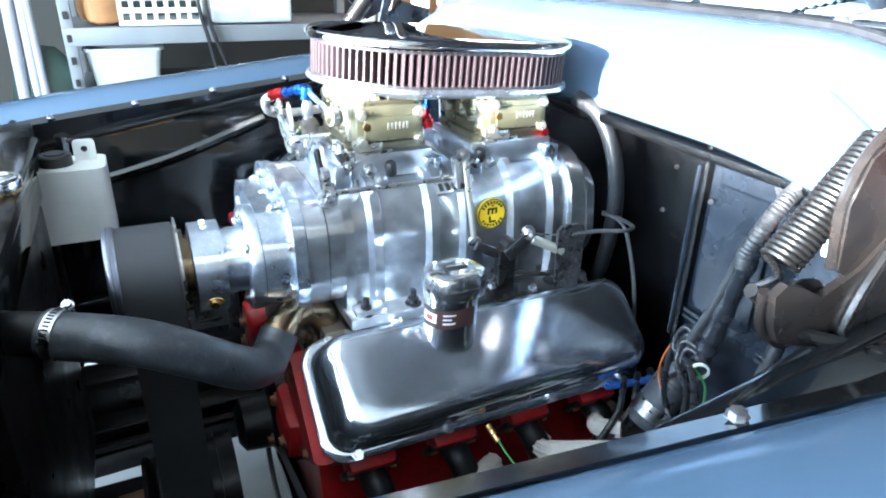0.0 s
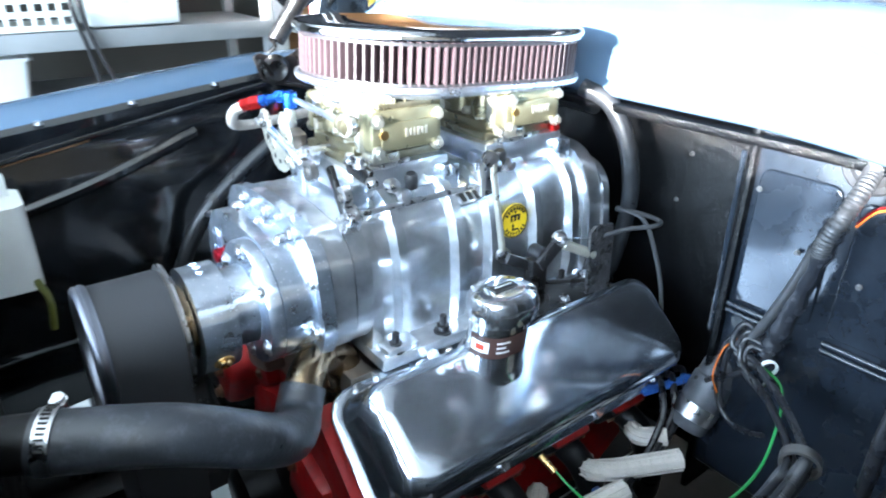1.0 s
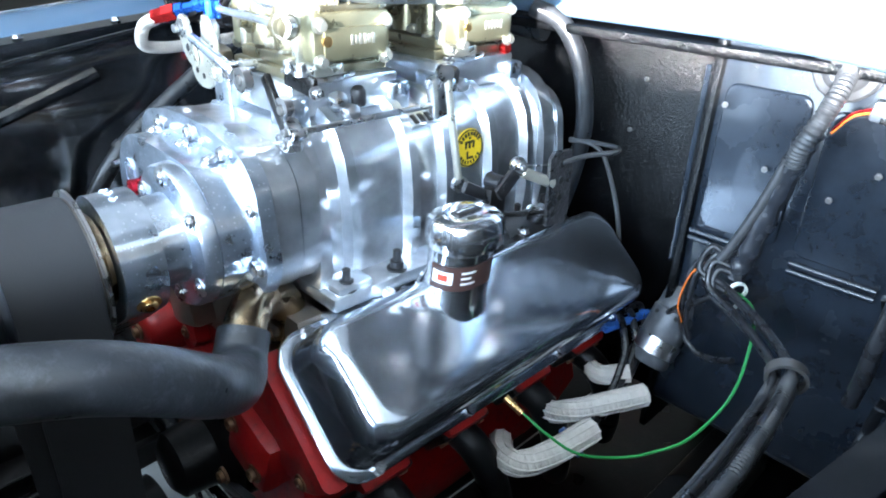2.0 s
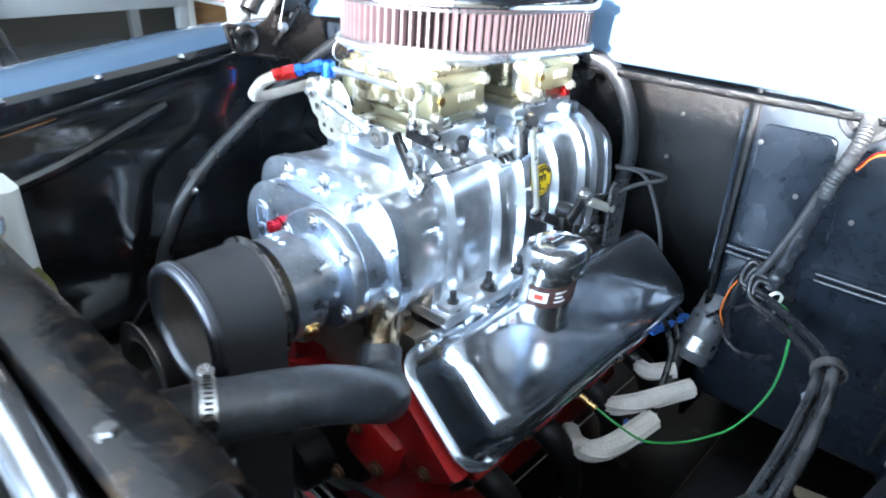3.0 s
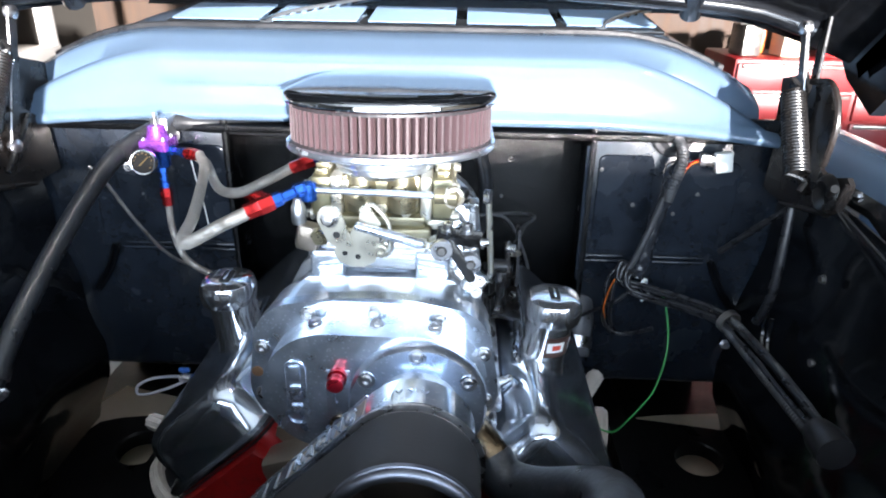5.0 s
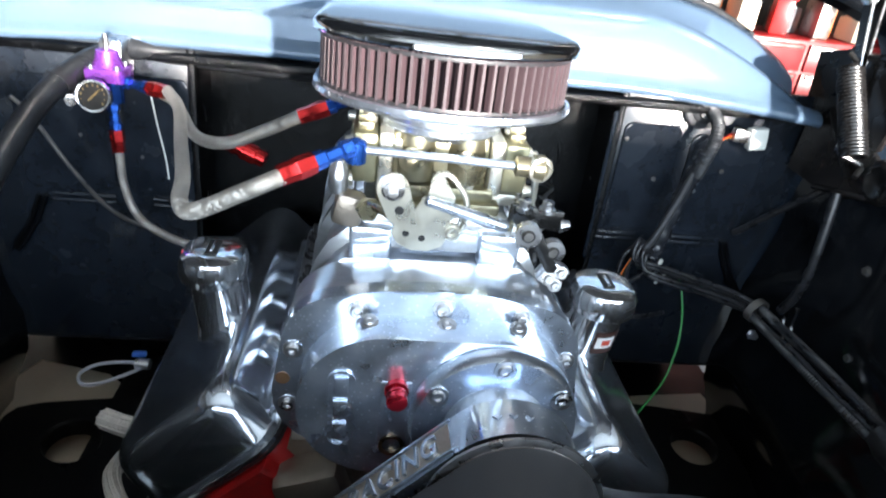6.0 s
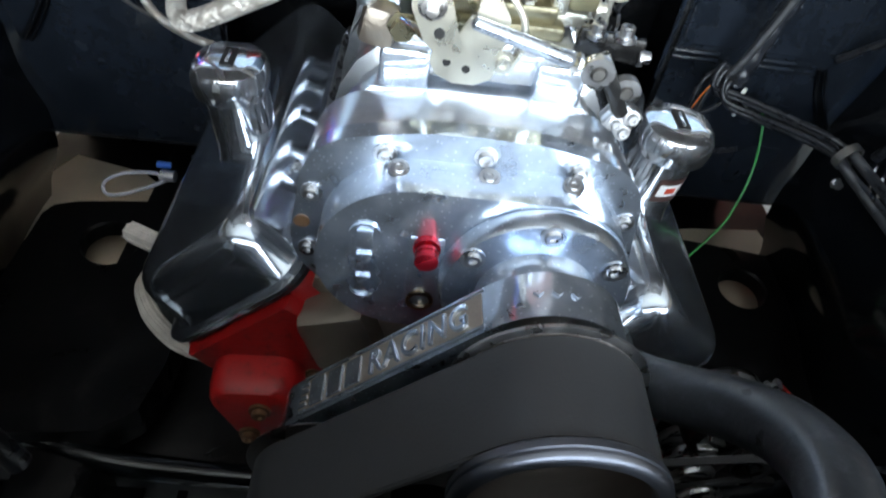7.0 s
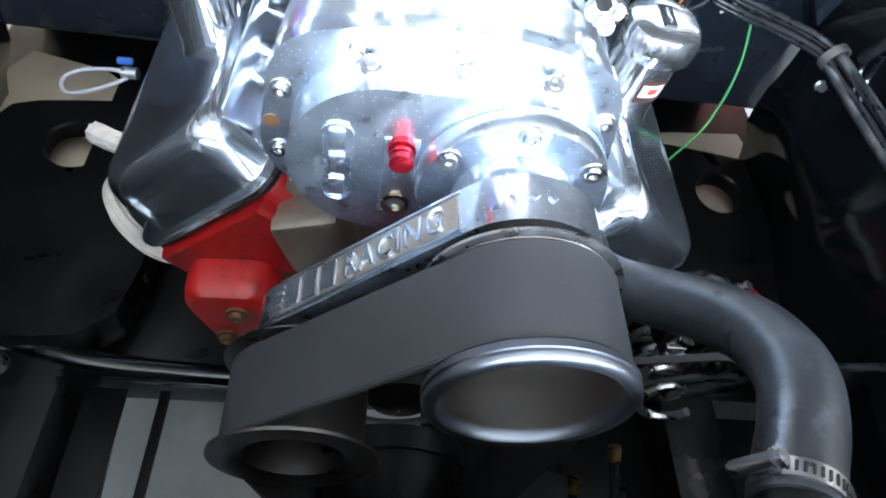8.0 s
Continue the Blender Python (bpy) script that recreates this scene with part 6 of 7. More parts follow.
# ---------- wiring on the driver side ----------
loom = empty("wiring_loom", (0.45, 0.48, 0.86), "taped black wiring loom through a firewall grommet", "wiring")
part("grommet", lathe((0.480, 0.528, 1.137), (0, -1, 0), [(0, 0.037), (0.005, 0.037), (0.008, 0.034), (0.009, 0.026), (0.012, 0.024), (0.015, 0.018), (0.02, 0.016), (0.02, 0)], 28), CONDUIT, loom, "round grey grommet plate")
part("taped_trunk", sweep([(0.476, 0.474, 1.075), (0.470, 0.474, 1.05), (0.456, 0.478, 0.99), (0.444, 0.476, 0.92), (0.436, 0.475, 0.88)], 0.0135, 12, 14, wave=0.0012, waves=7), TAPE, loom, "tape-wrapped wiring trunk")
part("conduit", sweep([(0.484, 0.512, 1.135), (0.488, 0.488, 1.122), (0.484, 0.472, 1.095), (0.472, 0.466, 1.058), (0.468, 0.468, 1.035)], 0.010, 14, 24, wave=0.0008, waves=26), CONDUIT, loom, "grey ribbed armoured conduit")
part("tube", sweep([(0.462, 0.468, 1.04), (0.446, 0.468, 0.98), (0.426, 0.466, 0.92), (0.412, 0.468, 0.89)], 0.0062, 10, 8), CONDUIT, loom, "smooth grey cable tube")
branch_a = ((0.425, 0.475, 0.895), (0.405, 0.47, 0.905), (0.40, 0.46, 0.875), (0.435, 0.455, 0.868), (0.49, 0.41, 0.872), (0.54, 0.355, 0.874), (0.562, 0.325, 0.872), (0.572, 0.25, 0.868), (0.578, 0.16, 0.868), (0.578, 0.03, 0.868))
branch_b = ((0.44, 0.47, 0.885), (0.415, 0.462, 0.892), (0.42, 0.45, 0.86), (0.46, 0.43, 0.855), (0.51, 0.375, 0.862), (0.545, 0.33, 0.866), (0.556, 0.29, 0.858), (0.562, 0.21, 0.862), (0.565, 0.15, 0.86), (0.566, 0.03, 0.866))
branch_c = ((0.41, 0.48, 0.90), (0.385, 0.475, 0.88), (0.38, 0.47, 0.83), (0.385, 0.475, 0.78), (0.41, 0.47, 0.755), (0.44, 0.46, 0.765), (0.47, 0.44, 0.785))
branch_d = ((0.43, 0.46, 0.86), (0.40, 0.465, 0.83), (0.37, 0.485, 0.80), (0.345, 0.51, 0.77))
branch_e = ((0.405, 0.47, 0.90), (0.392, 0.462, 0.86), (0.392, 0.465, 0.80), (0.40, 0.47, 0.77))
branch_runs = (branch_a, branch_b, branch_c, branch_d, branch_e)
for k, pts in enumerate(branch_runs):
    for ox, oz in (((-0.003, 0.0045), (0.004, -0.004)) if k < 2 else ((0, 0),)):
        part("branch", sweep([(x + ox, y, z + oz + 0.002 * math.sin(3 * i + k)) for i, (x, y, z) in enumerate(pts)], 0.0043 if k < 2 else 0.0038, 10, 16), WIRE, loom)
for pts in (((0.561, 0.330, 0.874), (0.572, 0.25, 0.871), (0.579, 0.16, 0.870), (0.580, 0.04, 0.869)), ((0.549, 0.325, 0.862), (0.556, 0.25, 0.858), (0.560, 0.16, 0.858), (0.562, 0.04, 0.862))):
    part("corrugated_tube", sweep(pts, 0.0068, 12, 40, wave=0.0008, waves=58), CONDUIT, loom, "grey-black corrugated wiring tube")
part("orange_wire", sweep([(0.412, 0.468, 0.90), (0.388, 0.46, 0.87), (0.378, 0.462, 0.82), (0.385, 0.47, 0.79)], 0.0012, 6), ORANGE_PLASTIC, loom, "thin orange wire")
part("cable_tie", lathe((0.447, 0.462, 0.868), (0.8, -0.6, -0.1), [(-0.0025, 0.0105), (-0.0025, 0.0128), (0.0025, 0.0128), (0.0025, 0.0105)], 14, caps=False), WHITE_PLASTIC, loom, "white cable tie")
part("tie_tail", box((0.452, 0.452, 0.850), (0.005, 0.003, 0.035), 0.0008, (20, 20, 0)), WHITE_PLASTIC, loom)
cl = part("p_clip", lathe((0.557, 0.327, 0.869), (0.4, -1, -0.2), [(-0.006, 0.017), (-0.006, 0.0205), (0.006, 0.0205), (0.006, 0.017)], 20, caps=False), WORN_STEEL, loom, "grey P-clip round the loom")
part("clip_bolt", hexnut((0.548, 0.305, 0.838), (0, -1, 0.2), 0.006, 0.01), STEEL, cl)
part("loom_plug", lathe((0.572, 0.03, 0.867), (0, -1, 0), [(-0.02, 0.018), (0.0, 0.024), (0.03, 0.024), (0.032, 0)], 16), PLASTIC, loom)

plug = empty("white_connector", (0.56, 0.487, 1.09), "white plastic wire connector with coloured wires, on the firewall", "connector")
part("body", box((0.563, 0.489, 1.102), (0.030, 0.018, 0.036), 0.003, (0, -8, 0)), WHITE_PLASTIC, plug)
part("shell", box((0.536, 0.492, 1.104), (0.03, 0.016, 0.022), 0.003, (0, 6, 0)), STEEL, plug, "grey plug half")
for k, m_ in enumerate((ANO_RED, ORANGE_PLASTIC, WIRE)):
    part("wire", sweep([(0.522, 0.492, 1.106 - 0.004 * k), (0.505, 0.488, 1.098 - 0.003 * k), (0.492, 0.482, 1.078 - 0.003 * k)], 0.0015, 6), m_, plug)

hb = empty("battery_cable", (0.60, 0.30, 0.75), "thick black cable from the hinge down the inner fender", "cable")
part("cable_run", sweep([(0.625, 0.345, 1.07), (0.622, 0.335, 1.02), (0.618, 0.325, 0.95), (0.616, 0.33, 0.90), (0.612, 0.345, 0.86)], 0.0075, 10), WIRE, hb)
part("cable_run", sweep([(0.60, 0.52, 0.915), (0.612, 0.508, 0.934), (0.630, 0.488, 0.965), (0.648, 0.468, 0.996), (0.672, 0.44, 1.035), (0.690, 0.42, 1.06)], 0.006, 10), WIRE, hb)
gw = empty("green_wire", (0.40, 0.35, 0.62), "thin loose green wire hanging to the engine", "wire")
part("wire", sweep([(0.425, 0.47, 0.865), (0.44, 0.46, 0.868), (0.475, 0.445, 0.862), (0.489, 0.426, 0.82), (0.49, 0.40, 0.76), (0.468, 0.365, 0.705), (0.44, 0.34, 0.68), (0.41, 0.315, 0.665), (0.375, 0.27, 0.675), (0.34, 0.245, 0.70), (0.30, 0.24, 0.715)], 0.0019, 8, 10), GREEN, gw)
part("ring_end", rod((0.305, 0.24, 0.712), (0.28, 0.235, 0.725), 0.005, seg=10), BRASS, gw, "brass sender terminal")

coil = empty("ignition_coil", (0.336, 0.50, 0.70), "dusty black ignition coil canister", "ignition coil")
ca, cb_ = Vector((0.337, 0.492, 0.688)), Vector((0.352, 0.560, 0.806))
cd = (cb_ - ca)
part("can", lathe(ca, cd, [(0, 0.028), (0.004, 0.031), (0.085, 0.031), (0.088, 0.0285), (0.118, 0.0285), (0.126, 0.024), (0.132, 0.012), (0.136, 0.010), (0.136, 0)], 28), DUSTY_BLACK, coil)
part("strap", lathe(ca + cd.normalized() * 0.03, cd, [(-0.012, 0.0315), (-0.012, 0.0335), (0.012, 0.0335), (0.012, 0.0315)], 28, caps=False), STEEL, coil, "dull steel mounting strap")
for k in range(5):
    p = ca + cd.normalized() * 0.07 + Vector((0.031 * math.cos(k), -0.02, 0.022 * math.sin(k)))
    part("vent_hole", lathe(p, p - ca - cd.normalized() * 0.07, [(0, 0.0035), (0.001, 0.0035), (0.001, 0)], 8), INK, coil)

# plug leads and heat sleeves on both banks
def sleeve(pts, r):
    e = empty("heat_sleeve", pts[0], "white woven heat sleeve on a spark plug lead", "heat sleeve", "plug heat sleeves")
    part("sleeve", sweep(pts, r, 14, 18, wave=0.0007, waves=26), SLEEVE, e, "ribbed white woven sleeve")
    # the cords of the weave, lengthwise
    mid = spline([Vector(p) for p in pts], 8)
    for k in range(9):
        cord = []
        for a, p in enumerate(mid):
            t = (mid[min(a + 1, len(mid) - 1)] - mid[max(a - 1, 0)]).normalized()
            u = t.cross(Vector((0.2, 0.3, 0.9))).normalized()
            v = t.cross(u)
            w = radians(40 * k)
            cord.append(p + (u * math.cos(w) + v * math.sin(w)) * (r + 0.0004))
        part("cord", sweep(cord, 0.0013, 6, smooth=False), SLEEVE, e)


for pts, r in ((((0.262, 0.355, 0.64), (0.285, 0.335, 0.65), (0.315, 0.345, 0.664), (0.345, 0.385, 0.674), (0.373, 0.432, 0.68)), 0.0145),
               (((0.255, 0.265, 0.62), (0.285, 0.232, 0.635), (0.322, 0.222, 0.652), (0.345, 0.255, 0.664), (0.360, 0.325, 0.672)), 0.0155),
               (((0.275, 0.45, 0.66), (0.296, 0.435, 0.67), (0.318, 0.44, 0.68), (0.334, 0.453, 0.685)), 0.013),
               (((-0.365, 0.225, 0.655), (-0.382, 0.167, 0.66), (-0.366, 0.124, 0.66), (-0.335, 0.090, 0.66), (-0.300, 0.068, 0.66), (-0.25, 0.055, 0.665)), 0.0100),
               (((-0.335, 0.168, 0.73), (-0.365, 0.180, 0.725), (-0.400, 0.199, 0.72)), 0.0125)):
    sleeve(pts, r)
lead = empty("plug_leads", (0.30, 0.42, 0.66), "black spark plug leads held by a blue separator", "ignition leads")
for k in range(3):
    y = 0.40 + 0.028 * k
    part("lead", sweep([(0.345, 0.33 + 0.02 * k, 0.655), (0.335, 0.40 + 0.02 * k, 0.67), (0.322, y + 0.05, 0.71), (0.305, y + 0.07, 0.732), (0.285, y + 0.09, 0.74), (0.262, y + 0.11, 0.72)], 0.0055, 8), WIRE, lead)
part("separator", box((0.293, 0.497, 0.736), (0.012, 0.090, 0.008), 0.002, (6, 0, -18)), BLUE_PLASTIC, lead, "blue plastic lead separator")
for k in range(4):
    part("separator_tooth", lathe((0.282 + 0.0065 * k, 0.466 + 0.021 * k, 0.734 + 0.002 * k), (0, 0, 1), [(-0.004, 0.0075), (0.004, 0.0075), (0.004, 0.0055), (-0.004, 0.0055)], 12, caps=False), BLUE_PLASTIC, lead)
part("separator", lathe((0.345, 0.30, 0.655), (0.4, 0.6, 0.6), [(-0.004, 0.015), (-0.004, 0.0215), (0.004, 0.0215), (0.004, 0.015)], 14, caps=False), BLUE_PLASTIC, lead)
dip = empty("dipstick", (-0.43, 0.31, 0.6), "pale dipstick wire loop beside the rocker cover", "dipstick")
part("loop", sweep([(-0.37, 0.29, 0.742), (-0.405, 0.295, 0.740), (-0.44, 0.292, 0.736), (-0.458, 0.276, 0.732), (-0.45, 0.257, 0.729), (-0.43, 0.258, 0.729), (-0.398, 0.272, 0.734), (-0.375, 0.284, 0.740)], 0.0026, 8), PALE_PIPE, dip)
part("collar", lathe((-0.385, 0.289, 0.743), (1, -0.1, 0.05), [(0, 0.008), (0.02, 0.008), (0.021, 0.005)], 12), STEEL, dip)
part("blue_tab", box((-0.385, 0.305, 0.748), (0.02, 0.008, 0.008), 0.002), BLUE_PLASTIC, dip)

# alternator, lower pulleys and low hoses
alt = empty("alternator", (0.385, -0.047, 0.600), "dark alternator with bright cooling vanes below the radiator hose", "alternator")
part("case", lathe((0.390, 0.003, 0.655), (0.15, -1, 0.1), [(-0.07, 0.05), (-0.06, 0.060), (0.0, 0.062), (0.008, 0.056), (0.010, 0.03)], 32), DARK_STEEL, alt)
for k in range(14):
    a = radians(360 / 14 * k)
    part("fan_vane", box((0.390 + 0.043 * math.cos(a), -0.015, 0.655 + 0.043 * math.sin(a)), (0.026, 0.010, 0.005), 0.0015, (0, -360 / 14 * k, 0)), STEEL, alt)
part("pulley", lathe((0.393, -0.022, 0.656), (0.15, -1, 0.1), [(0, 0.02), (0.004, 0.026), (0.010, 0.018), (0.016, 0.026), (0.020, 0.022), (0.020, 0.008), (0.028, 0.008), (0.028, 0)], 24), DARK_STEEL, alt)
part("bracket_arm", box((0.355, -0.027, 0.602), (0.20, 0.010, 0.016), 0.003, (0, 2, 0)), DARK_STEEL, alt)
part("terminal", lathe((0.410, 0.033, 0.715), (0.5, 0, 1), [(0, 0.010), (0.010, 0.010), (0.011, 0.007), (0.02, 0.007), (0.021, 0)], 12), STEEL, alt)
part("terminal", box((0.380, 0.033, 0.718), (0.028, 0.03, 0.022), 0.003, (0, 20, 0)), ALU_CAST, alt)
part("lead", sweep([(0.420, 0.033, 0.730), (0.445, 0.023, 0.710), (0.460, 0.003, 0.680)], 0.0035, 8), ANO_RED, alt)
part("lead", sweep([(0.460, 0.003, 0.682), (0.485, -0.017, 0.660), (0.50, -0.05, 0.69), (0.62, -0.05, 0.70)], 0.0055, 8), WIRE, alt)
acc = empty("accessory_pulley", (0.13, -0.22, 0.50), "bright steel accessory pulley near the crank", "pulley")
part("disc", lathe((0.14, -0.215, 0.56), (0, -0.9, 0.4), [(0, 0.046), (0.004, 0.048), (0.008, 0.046), (0.010, 0.03), (0.013, 0.014), (0.02, 0.012), (0.02, 0.006), (0.016, 0.0)], 32), STEEL, acc)
belt2 = empty("fan_belt", (0.1, -0.2, 0.45), "thin black accessory belt", "belt")
h2 = hull([(0.0, 0.50, 0.082), (0.390, 0.655, 0.027)], 40)
i2 = hull([(0.0, 0.50, 0.074), (0.390, 0.655, 0.020)], 40)
l2o, l2i = resample(h2, 120), resample(i2, 120)
part("belt_loop", rings([[(a, y, b) for a, b in o] for o, y in ((l2i, -0.043), (l2o, -0.045), (l2o, -0.035), (l2i, -0.037), (l2i, -0.043))], None, True, False), BELT, belt2)
for pts in (((0.20, -0.19, 0.62), (0.205, -0.22, 0.55), (0.20, -0.25, 0.45)), ((0.245, -0.16, 0.64), (0.27, -0.21, 0.55), (0.30, -0.26, 0.42))):
    e = empty("oil_line", pts[2], "thin black oil line with a brass end", "pipe", "oil lines")
    part("line", sweep(pts, 0.006, 8), RUBBER, e)
    part("end", rod(pts[0], (pts[0][0] - 0.001, pts[0][1] + 0.012, pts[0][2] + 0.012), 0.0075, seg=10), BRASS, e)

# cardboard sheets lying on the suspension, below the bay
for outline in (((-0.765, 0.60), (-0.728, 0.682), (-0.581, 0.645), (-0.513, 0.589), (-0.48, 0.36), (-0.66, 0.33), (-0.775, 0.47)), ((0.53, 0.63), (0.592, 0.642), (0.748, 0.658), (0.758, 0.61), (0.769, 0.582), (0.723, 0.543), (0.66, 0.38), (0.575, 0.38), (0.565, 0.56))):
    c = (sum(p[0] for p in outline) / len(outline), 0.52, 0.434)
    solo("cardboard_sheet", prism(list(outline), 0.4285, 0.4335, "z"), CARD, c, "brown corrugated cardboard sheet under the engine bay", "cardboard", "cardboard sheets")

# ---------- shelves beside the car ----------
def shelf_unit(name, x0, x1, y0, y1, levels, mat_, label, post=0.045, board=0.07):
    u = empty(name, ((x0 + x1) / 2, (y0 + y1) / 2, 0.02), label, "shelf")
    for x in (x0, x1):
        for y in (y0, y1):
            part("post", box((x, y, 1.12), (post, post, 2.2), 0.003), mat_, u)
    for z in levels:
        part("shelf_board", box(((x0 + x1) / 2, (y0 + y1) / 2, z), (abs(x1 - x0) + post, abs(y1 - y0) + post * 0.5, 0.018), 0.002), mat_, u)
        for x in (x0 - post * 0.55, x1 + post * 0.55):
            part("shelf_edge", box((x, (y0 + y1) / 2, z - board / 2 + 0.01), (0.006, abs(y1 - y0) + post, board), 0.002), mat_, u)
    return u


g1 = shelf_unit("steel_shelf", -2.75, -2.25, -0.36, 0.95, (0.32, 1.04, 1.75), GREY_STEEL, "grey painted steel shelf unit with boxes")
for k in range(16):
    part("slot_hole", box((-2.2215, -0.36, 0.2 + 0.09 * k), (0.004, 0.018, 0.03)), INK, g1)
g2 = shelf_unit("timber_shelf", -2.75, -2.25, 1.22, 3.1, (0.62, 0.96, 1.62), WOOD_WHITE, "white painted timber shelf with workshop bottles", 0.07, 0.10)
part("back_board", box((-2.79, 2.16, 1.1), (0.02, 1.95, 2.1), 0.002), WOOD, g2, "brown plywood back")


def tub(c, s, mat_, label, name="plastic_tub"):
    o = bmesh.new()
    lv = [(0.86, 0.0), (1.0, 0.92), (1.08, 0.93), (1.08, 1.0), (0.97, 1.0), (0.95, 0.95), (0.84, 0.06)]
    loops = [[(c[0] + a * k, c[1] + b * k, c[2] + s[2] * h) for a, b in rounded(s[0] / 2, s[1] / 2, 0.03, 5)] for k, h in lv]
    return solo(name, rings(loops, o), mat_, c, label, "tub")


tub((-2.42, -0.165, 0.795), (0.3, 0.30, 0.165), CLEAR_TUB, "milky plastic tub on a shelf")
part("shelf_board", box((-2.5, 0.25, 0.786), (0.5, 1.2, 0.014)), GREY_STEEL, g1)
crate = empty("plastic_crate", (-2.42, 0.005, 1.05), "white slotted plastic crate on the steel shelf", "crate")
for z in (1.065, 1.115, 1.165, 1.215, 1.265):
    part("rail", box((-2.24, 0.005, z), (0.012, 0.34, 0.022), 0.003), WHITE_PLASTIC, crate)
for k in range(8):
    part("upright", box((-2.241, -0.155 + 0.0457 * k, 1.165), (0.01, 0.018, 0.22), 0.002), WHITE_PLASTIC, crate)
part("bottom", box((-2.42, 0.005, 1.058), (0.36, 0.34, 0.01)), WHITE_PLASTIC, crate)
solo("clear_box", box((-2.42, 0.39, 1.165), (0.36, 0.36, 0.22), 0.02), CLEAR_TUB, (-2.42, 0.39, 1.05), "cloudy plastic storage box on the steel shelf", "box")
solo("brown_bag", box((-2.36, -0.235, 1.135), (0.22, 0.14, 0.16), 0.04, (0, 0, 15)), ORANGE_BAG, (-2.36, -0.235, 1.05), "crumpled brown paper bag on the steel shelf", "bag")
for y, tilt, r in ((-0.575, 3, 0.022), (-0.52, 2, 0.020), (-0.475, -2, 0.018)):
    solo("leaning_pipe", rod((-2.12, y, 0.02), (-2.3, y + tilt * 0.012, 1.9), r, seg=16), PALE_PIPE, (-2.12, y, 0.02), "pale plastic pipe leaning on the shelf unit", "pipe", "leaning pipes")
bagb = lathe((-2.32, -0.47, 0.02), (0, 0, 1), [(0, 0.14), (0.3, 0.17), (0.7, 0.15), (0.88, 0.1), (0.95, 0.03)], 14)
for v in bagb.verts:
    v.co.x += 0.03 * math.sin(v.co.z * 31 + v.co.y * 40)
    v.co.y += 0.02 * math.sin(v.co.z * 23 + v.co.x * 50)
solo("garden_bag", bagb, GREEN_DARK, (-2.32, -0.47, 0.02), "dark green crumpled bag beside the shelf unit", "bag")
strap = empty("hanging_cable", (-1.98, 0.30, 0.60), "dark electric cable hanging in front of the shelf", "cable")
for dy in (0, 0.03):
    part("cable_run", sweep([(-2.19, 0.13 + dy, 1.9), (-2.19, 0.15 + dy, 1.2), (-2.185, 0.18 + dy, 1.0), (-2.18, 0.21 + dy * 2, 0.82), (-2.19, 0.27 + dy, 0.7)], 0.009, 8), PLASTIC, strap)
random.seed(5)
goods = ((RED_PLASTIC, 0.30), (BLUE_PLASTIC, 0.16), (WHITE_PLASTIC, 0.26), (ORANGE_PLASTIC, 0.28), (GREEN_PLASTIC, 0.25), (CLEAR_TUB, 0.22), (RED_PLASTIC, 0.18), (PLASTIC, 0.3))
for k in range(22):
    mat_, h = goods[(k * 5 + k // 8) % 8]
    z = (0.97, 0.63)[k % 2]
    y = 1.30 + 0.15 * (k // 2) + 0.02 * random.random()
    x = -2.40 - 0.08 * random.random()
    r = 0.038 + 0.015 * random.random()
    b = empty("bottle", (x, y, z), {RED_PLASTIC: "red", BLUE_PLASTIC: "blue", WHITE_PLASTIC: "white", ORANGE_PLASTIC: "orange", GREEN_PLASTIC: "green", CLEAR_TUB: "milky", PLASTIC: "black"}[mat_] + " workshop bottle on the timber shelf", "bottle", "shelf bottles")
    part("bottle_body", lathe((x, y, z), (0, 0, 1), [(0, r * 0.95), (0.01, r), (h * 0.68, r), (h * 0.82, r * 0.45), (h * 0.88, r * 0.4)], 16), mat_, b)
    part("cap", lathe((x, y, z + h * 0.87), (0, 0, 1), [(0, r * 0.45), (h * 0.12, r * 0.42), (h * 0.125, 0)], 12), WHITE_PLASTIC if mat_ is not WHITE_PLASTIC else BLUE_PLASTIC, b)
    if k % 3:
        part("label_band", lathe((x, y, z), (0, 0, 1), [(h * 0.2, r + 0.001), (h * 0.55, r + 0.001)], 16, caps=False), (WHITE_PLASTIC, YELLOW, RED_PLASTIC)[k % 3], b)
bench = empty("bench", (2.0, 2.6, 0.02), "dark timber workbench along the driver side", "bench")
part("top", box((2.0, 2.6, 0.66), (1.7, 1.0, 0.04), 0.004), DARK_TIMBER, bench)
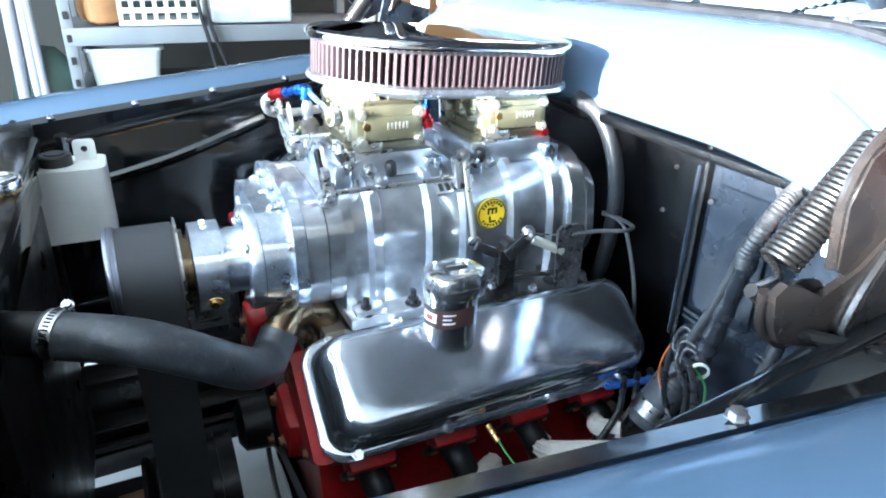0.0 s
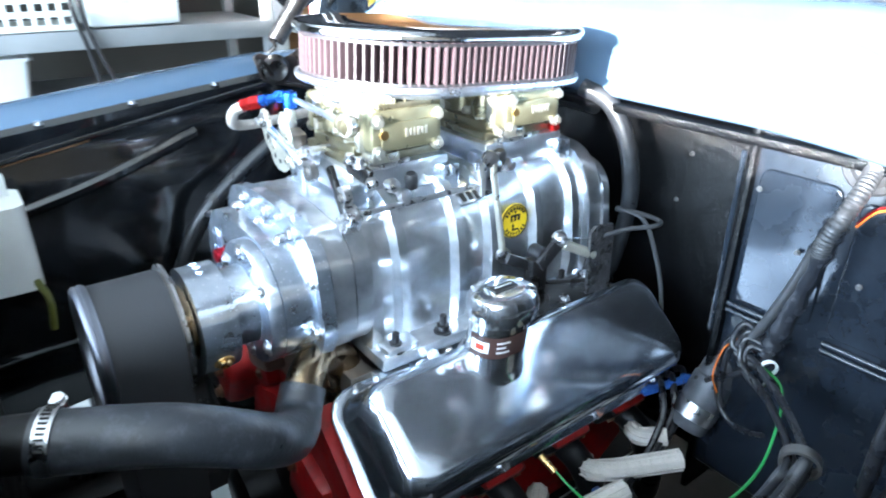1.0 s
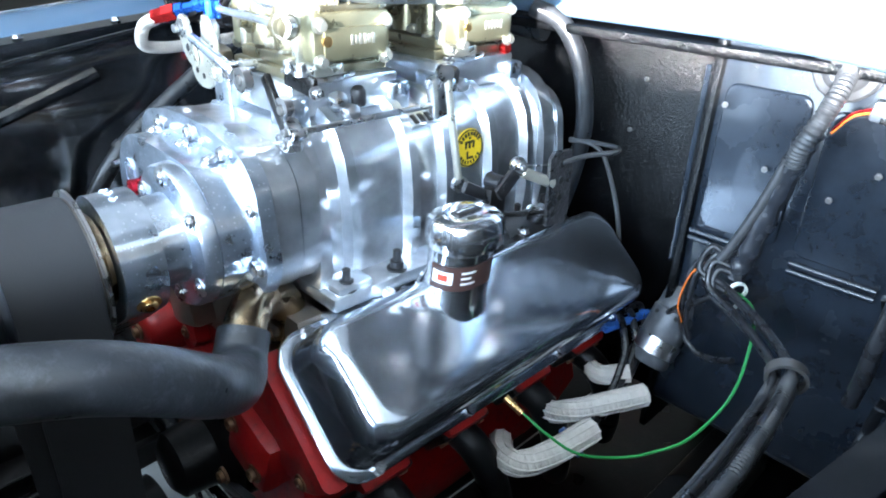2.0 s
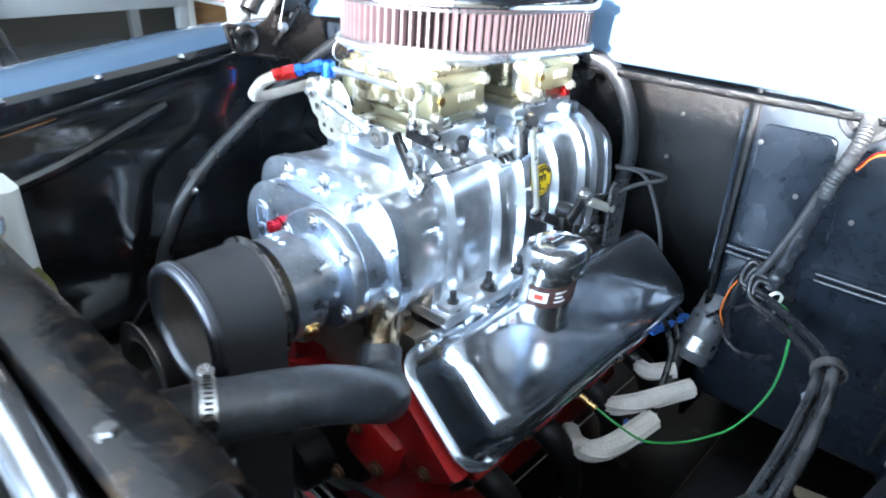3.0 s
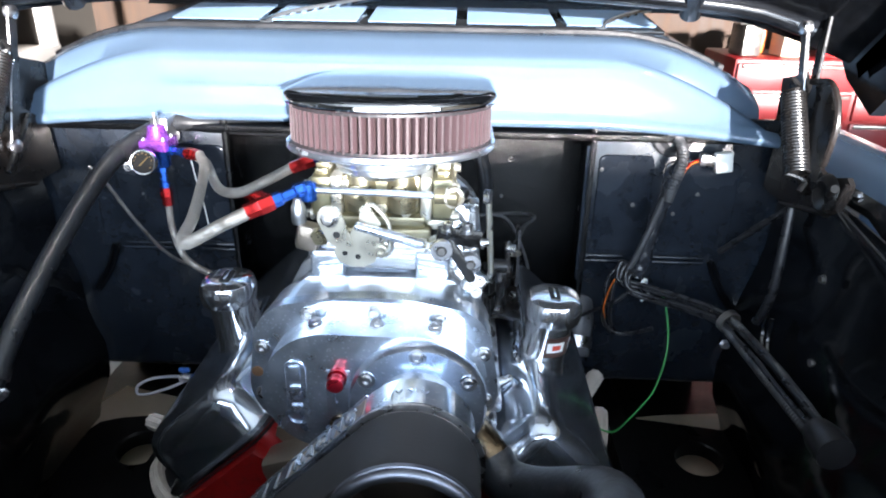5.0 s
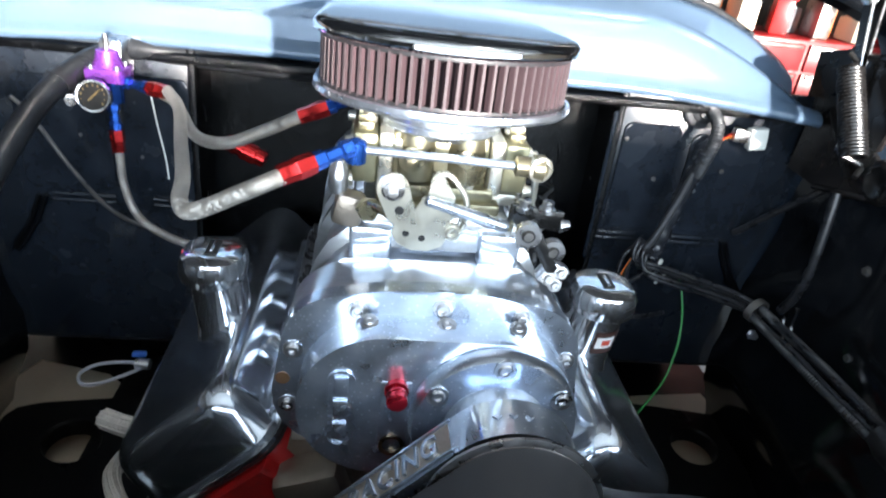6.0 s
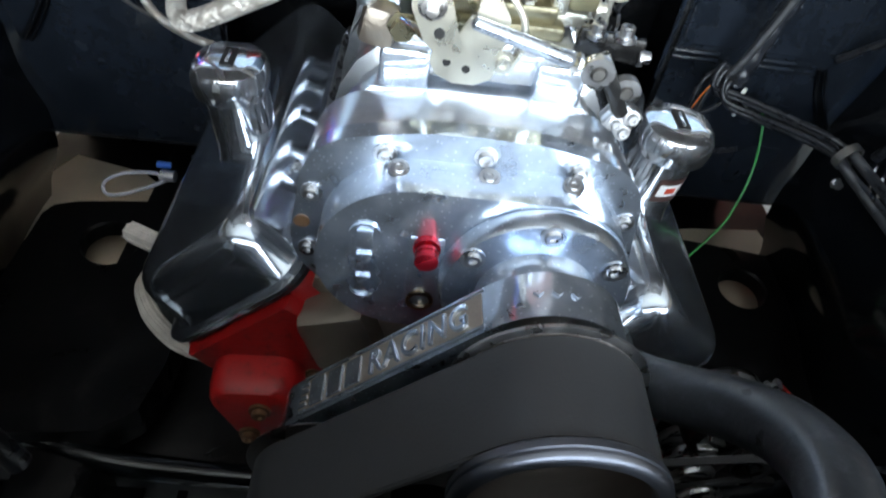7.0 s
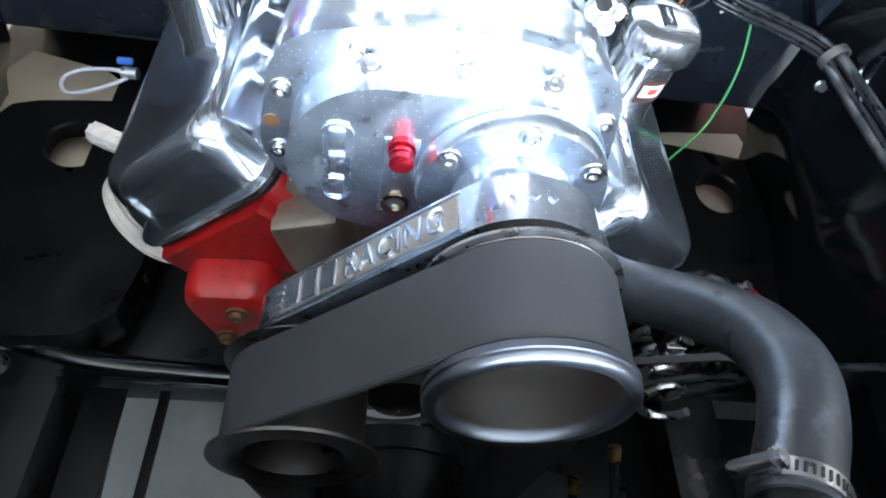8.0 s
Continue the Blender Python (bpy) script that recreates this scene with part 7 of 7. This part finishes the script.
for x, y in ((1.2, 2.15), (2.8, 2.15), (1.2, 3.05), (2.8, 3.05)):
    part("leg", box((x, y, 0.33), (0.07, 0.07, 0.62), 0.004), DARK_TIMBER, bench)
part("back_board", box((2.0, 3.12, 1.25), (1.9, 0.03, 1.4), 0.004), DARK_TIMBER, bench, "dark timber tool board")
chest = empty("tool_chest", (1.85, 2.40, 0.68), "red steel tool chest with pale drawer strips", "tool chest")
part("body", box((1.75, 2.42, 0.88), (1.04, 0.40, 0.40), 0.012), RED_CHEST, chest)
for k in range(3):
    for x in (1.49, 2.01):
        d = part("drawer", box((x, 2.213, 0.762 + 0.122 * k), (0.50, 0.016, 0.112), 0.005), RED_CHEST, chest)
        part("drawer_strip", box((x, 2.201, 0.806 + 0.122 * k), (0.47, 0.012, 0.016), 0.004), WORN_STEEL, d)
random.seed(12)
for k in range(11):
    mat_, word = ((WORN_STEEL, "grey metal"), (ORANGE_PLASTIC, "orange plastic"), (CARD, "brown card"), (DARK_TIMBER, "dark timber"), (RED_PLASTIC, "red plastic"), (DUSTY_BLACK, "dusty black"))[k % 6]
    x, y = 1.30 + 0.088 * k, 2.33 + 0.12 * (k % 2)
    w, h = 0.07 + 0.03 * random.random(), 0.07 + 0.09 * random.random()
    b = empty("workshop_box", (x, y, 1.082), word + " workshop box lying on the tool chest", "box", "boxes on the chest")
    part("box_body", box((x, y, 1.082 + h / 2), (w, 0.12, h), 0.008, (0, 0, random.uniform(-25, 25))), mat_, b)
    part("box_lid", box((x, y, 1.084 + h), (w * 0.9, 0.10, 0.012), 0.004, (0, 0, random.uniform(-25, 25))), GREY_STEEL if k % 2 else mat_, b)
solo("storage_box", box((-2.60, 1.80, 0.70), (0.2, 0.5, 0.14), 0.01), WOOD_WHITE, (-2.60, 1.80, 0.63), "white storage box on the timber shelf", "box")
can2 = empty("red_can", (-2.60, 1.83, 0.77), "red and white can on a white storage box", "can")
part("can_body", lathe((-2.60, 1.83, 0.771), (0, 0, 1), [(0, 0.07), (0.01, 0.075), (0.1, 0.075), (0.14, 0.03), (0.16, 0.03)], 20), RED_PLASTIC, can2)
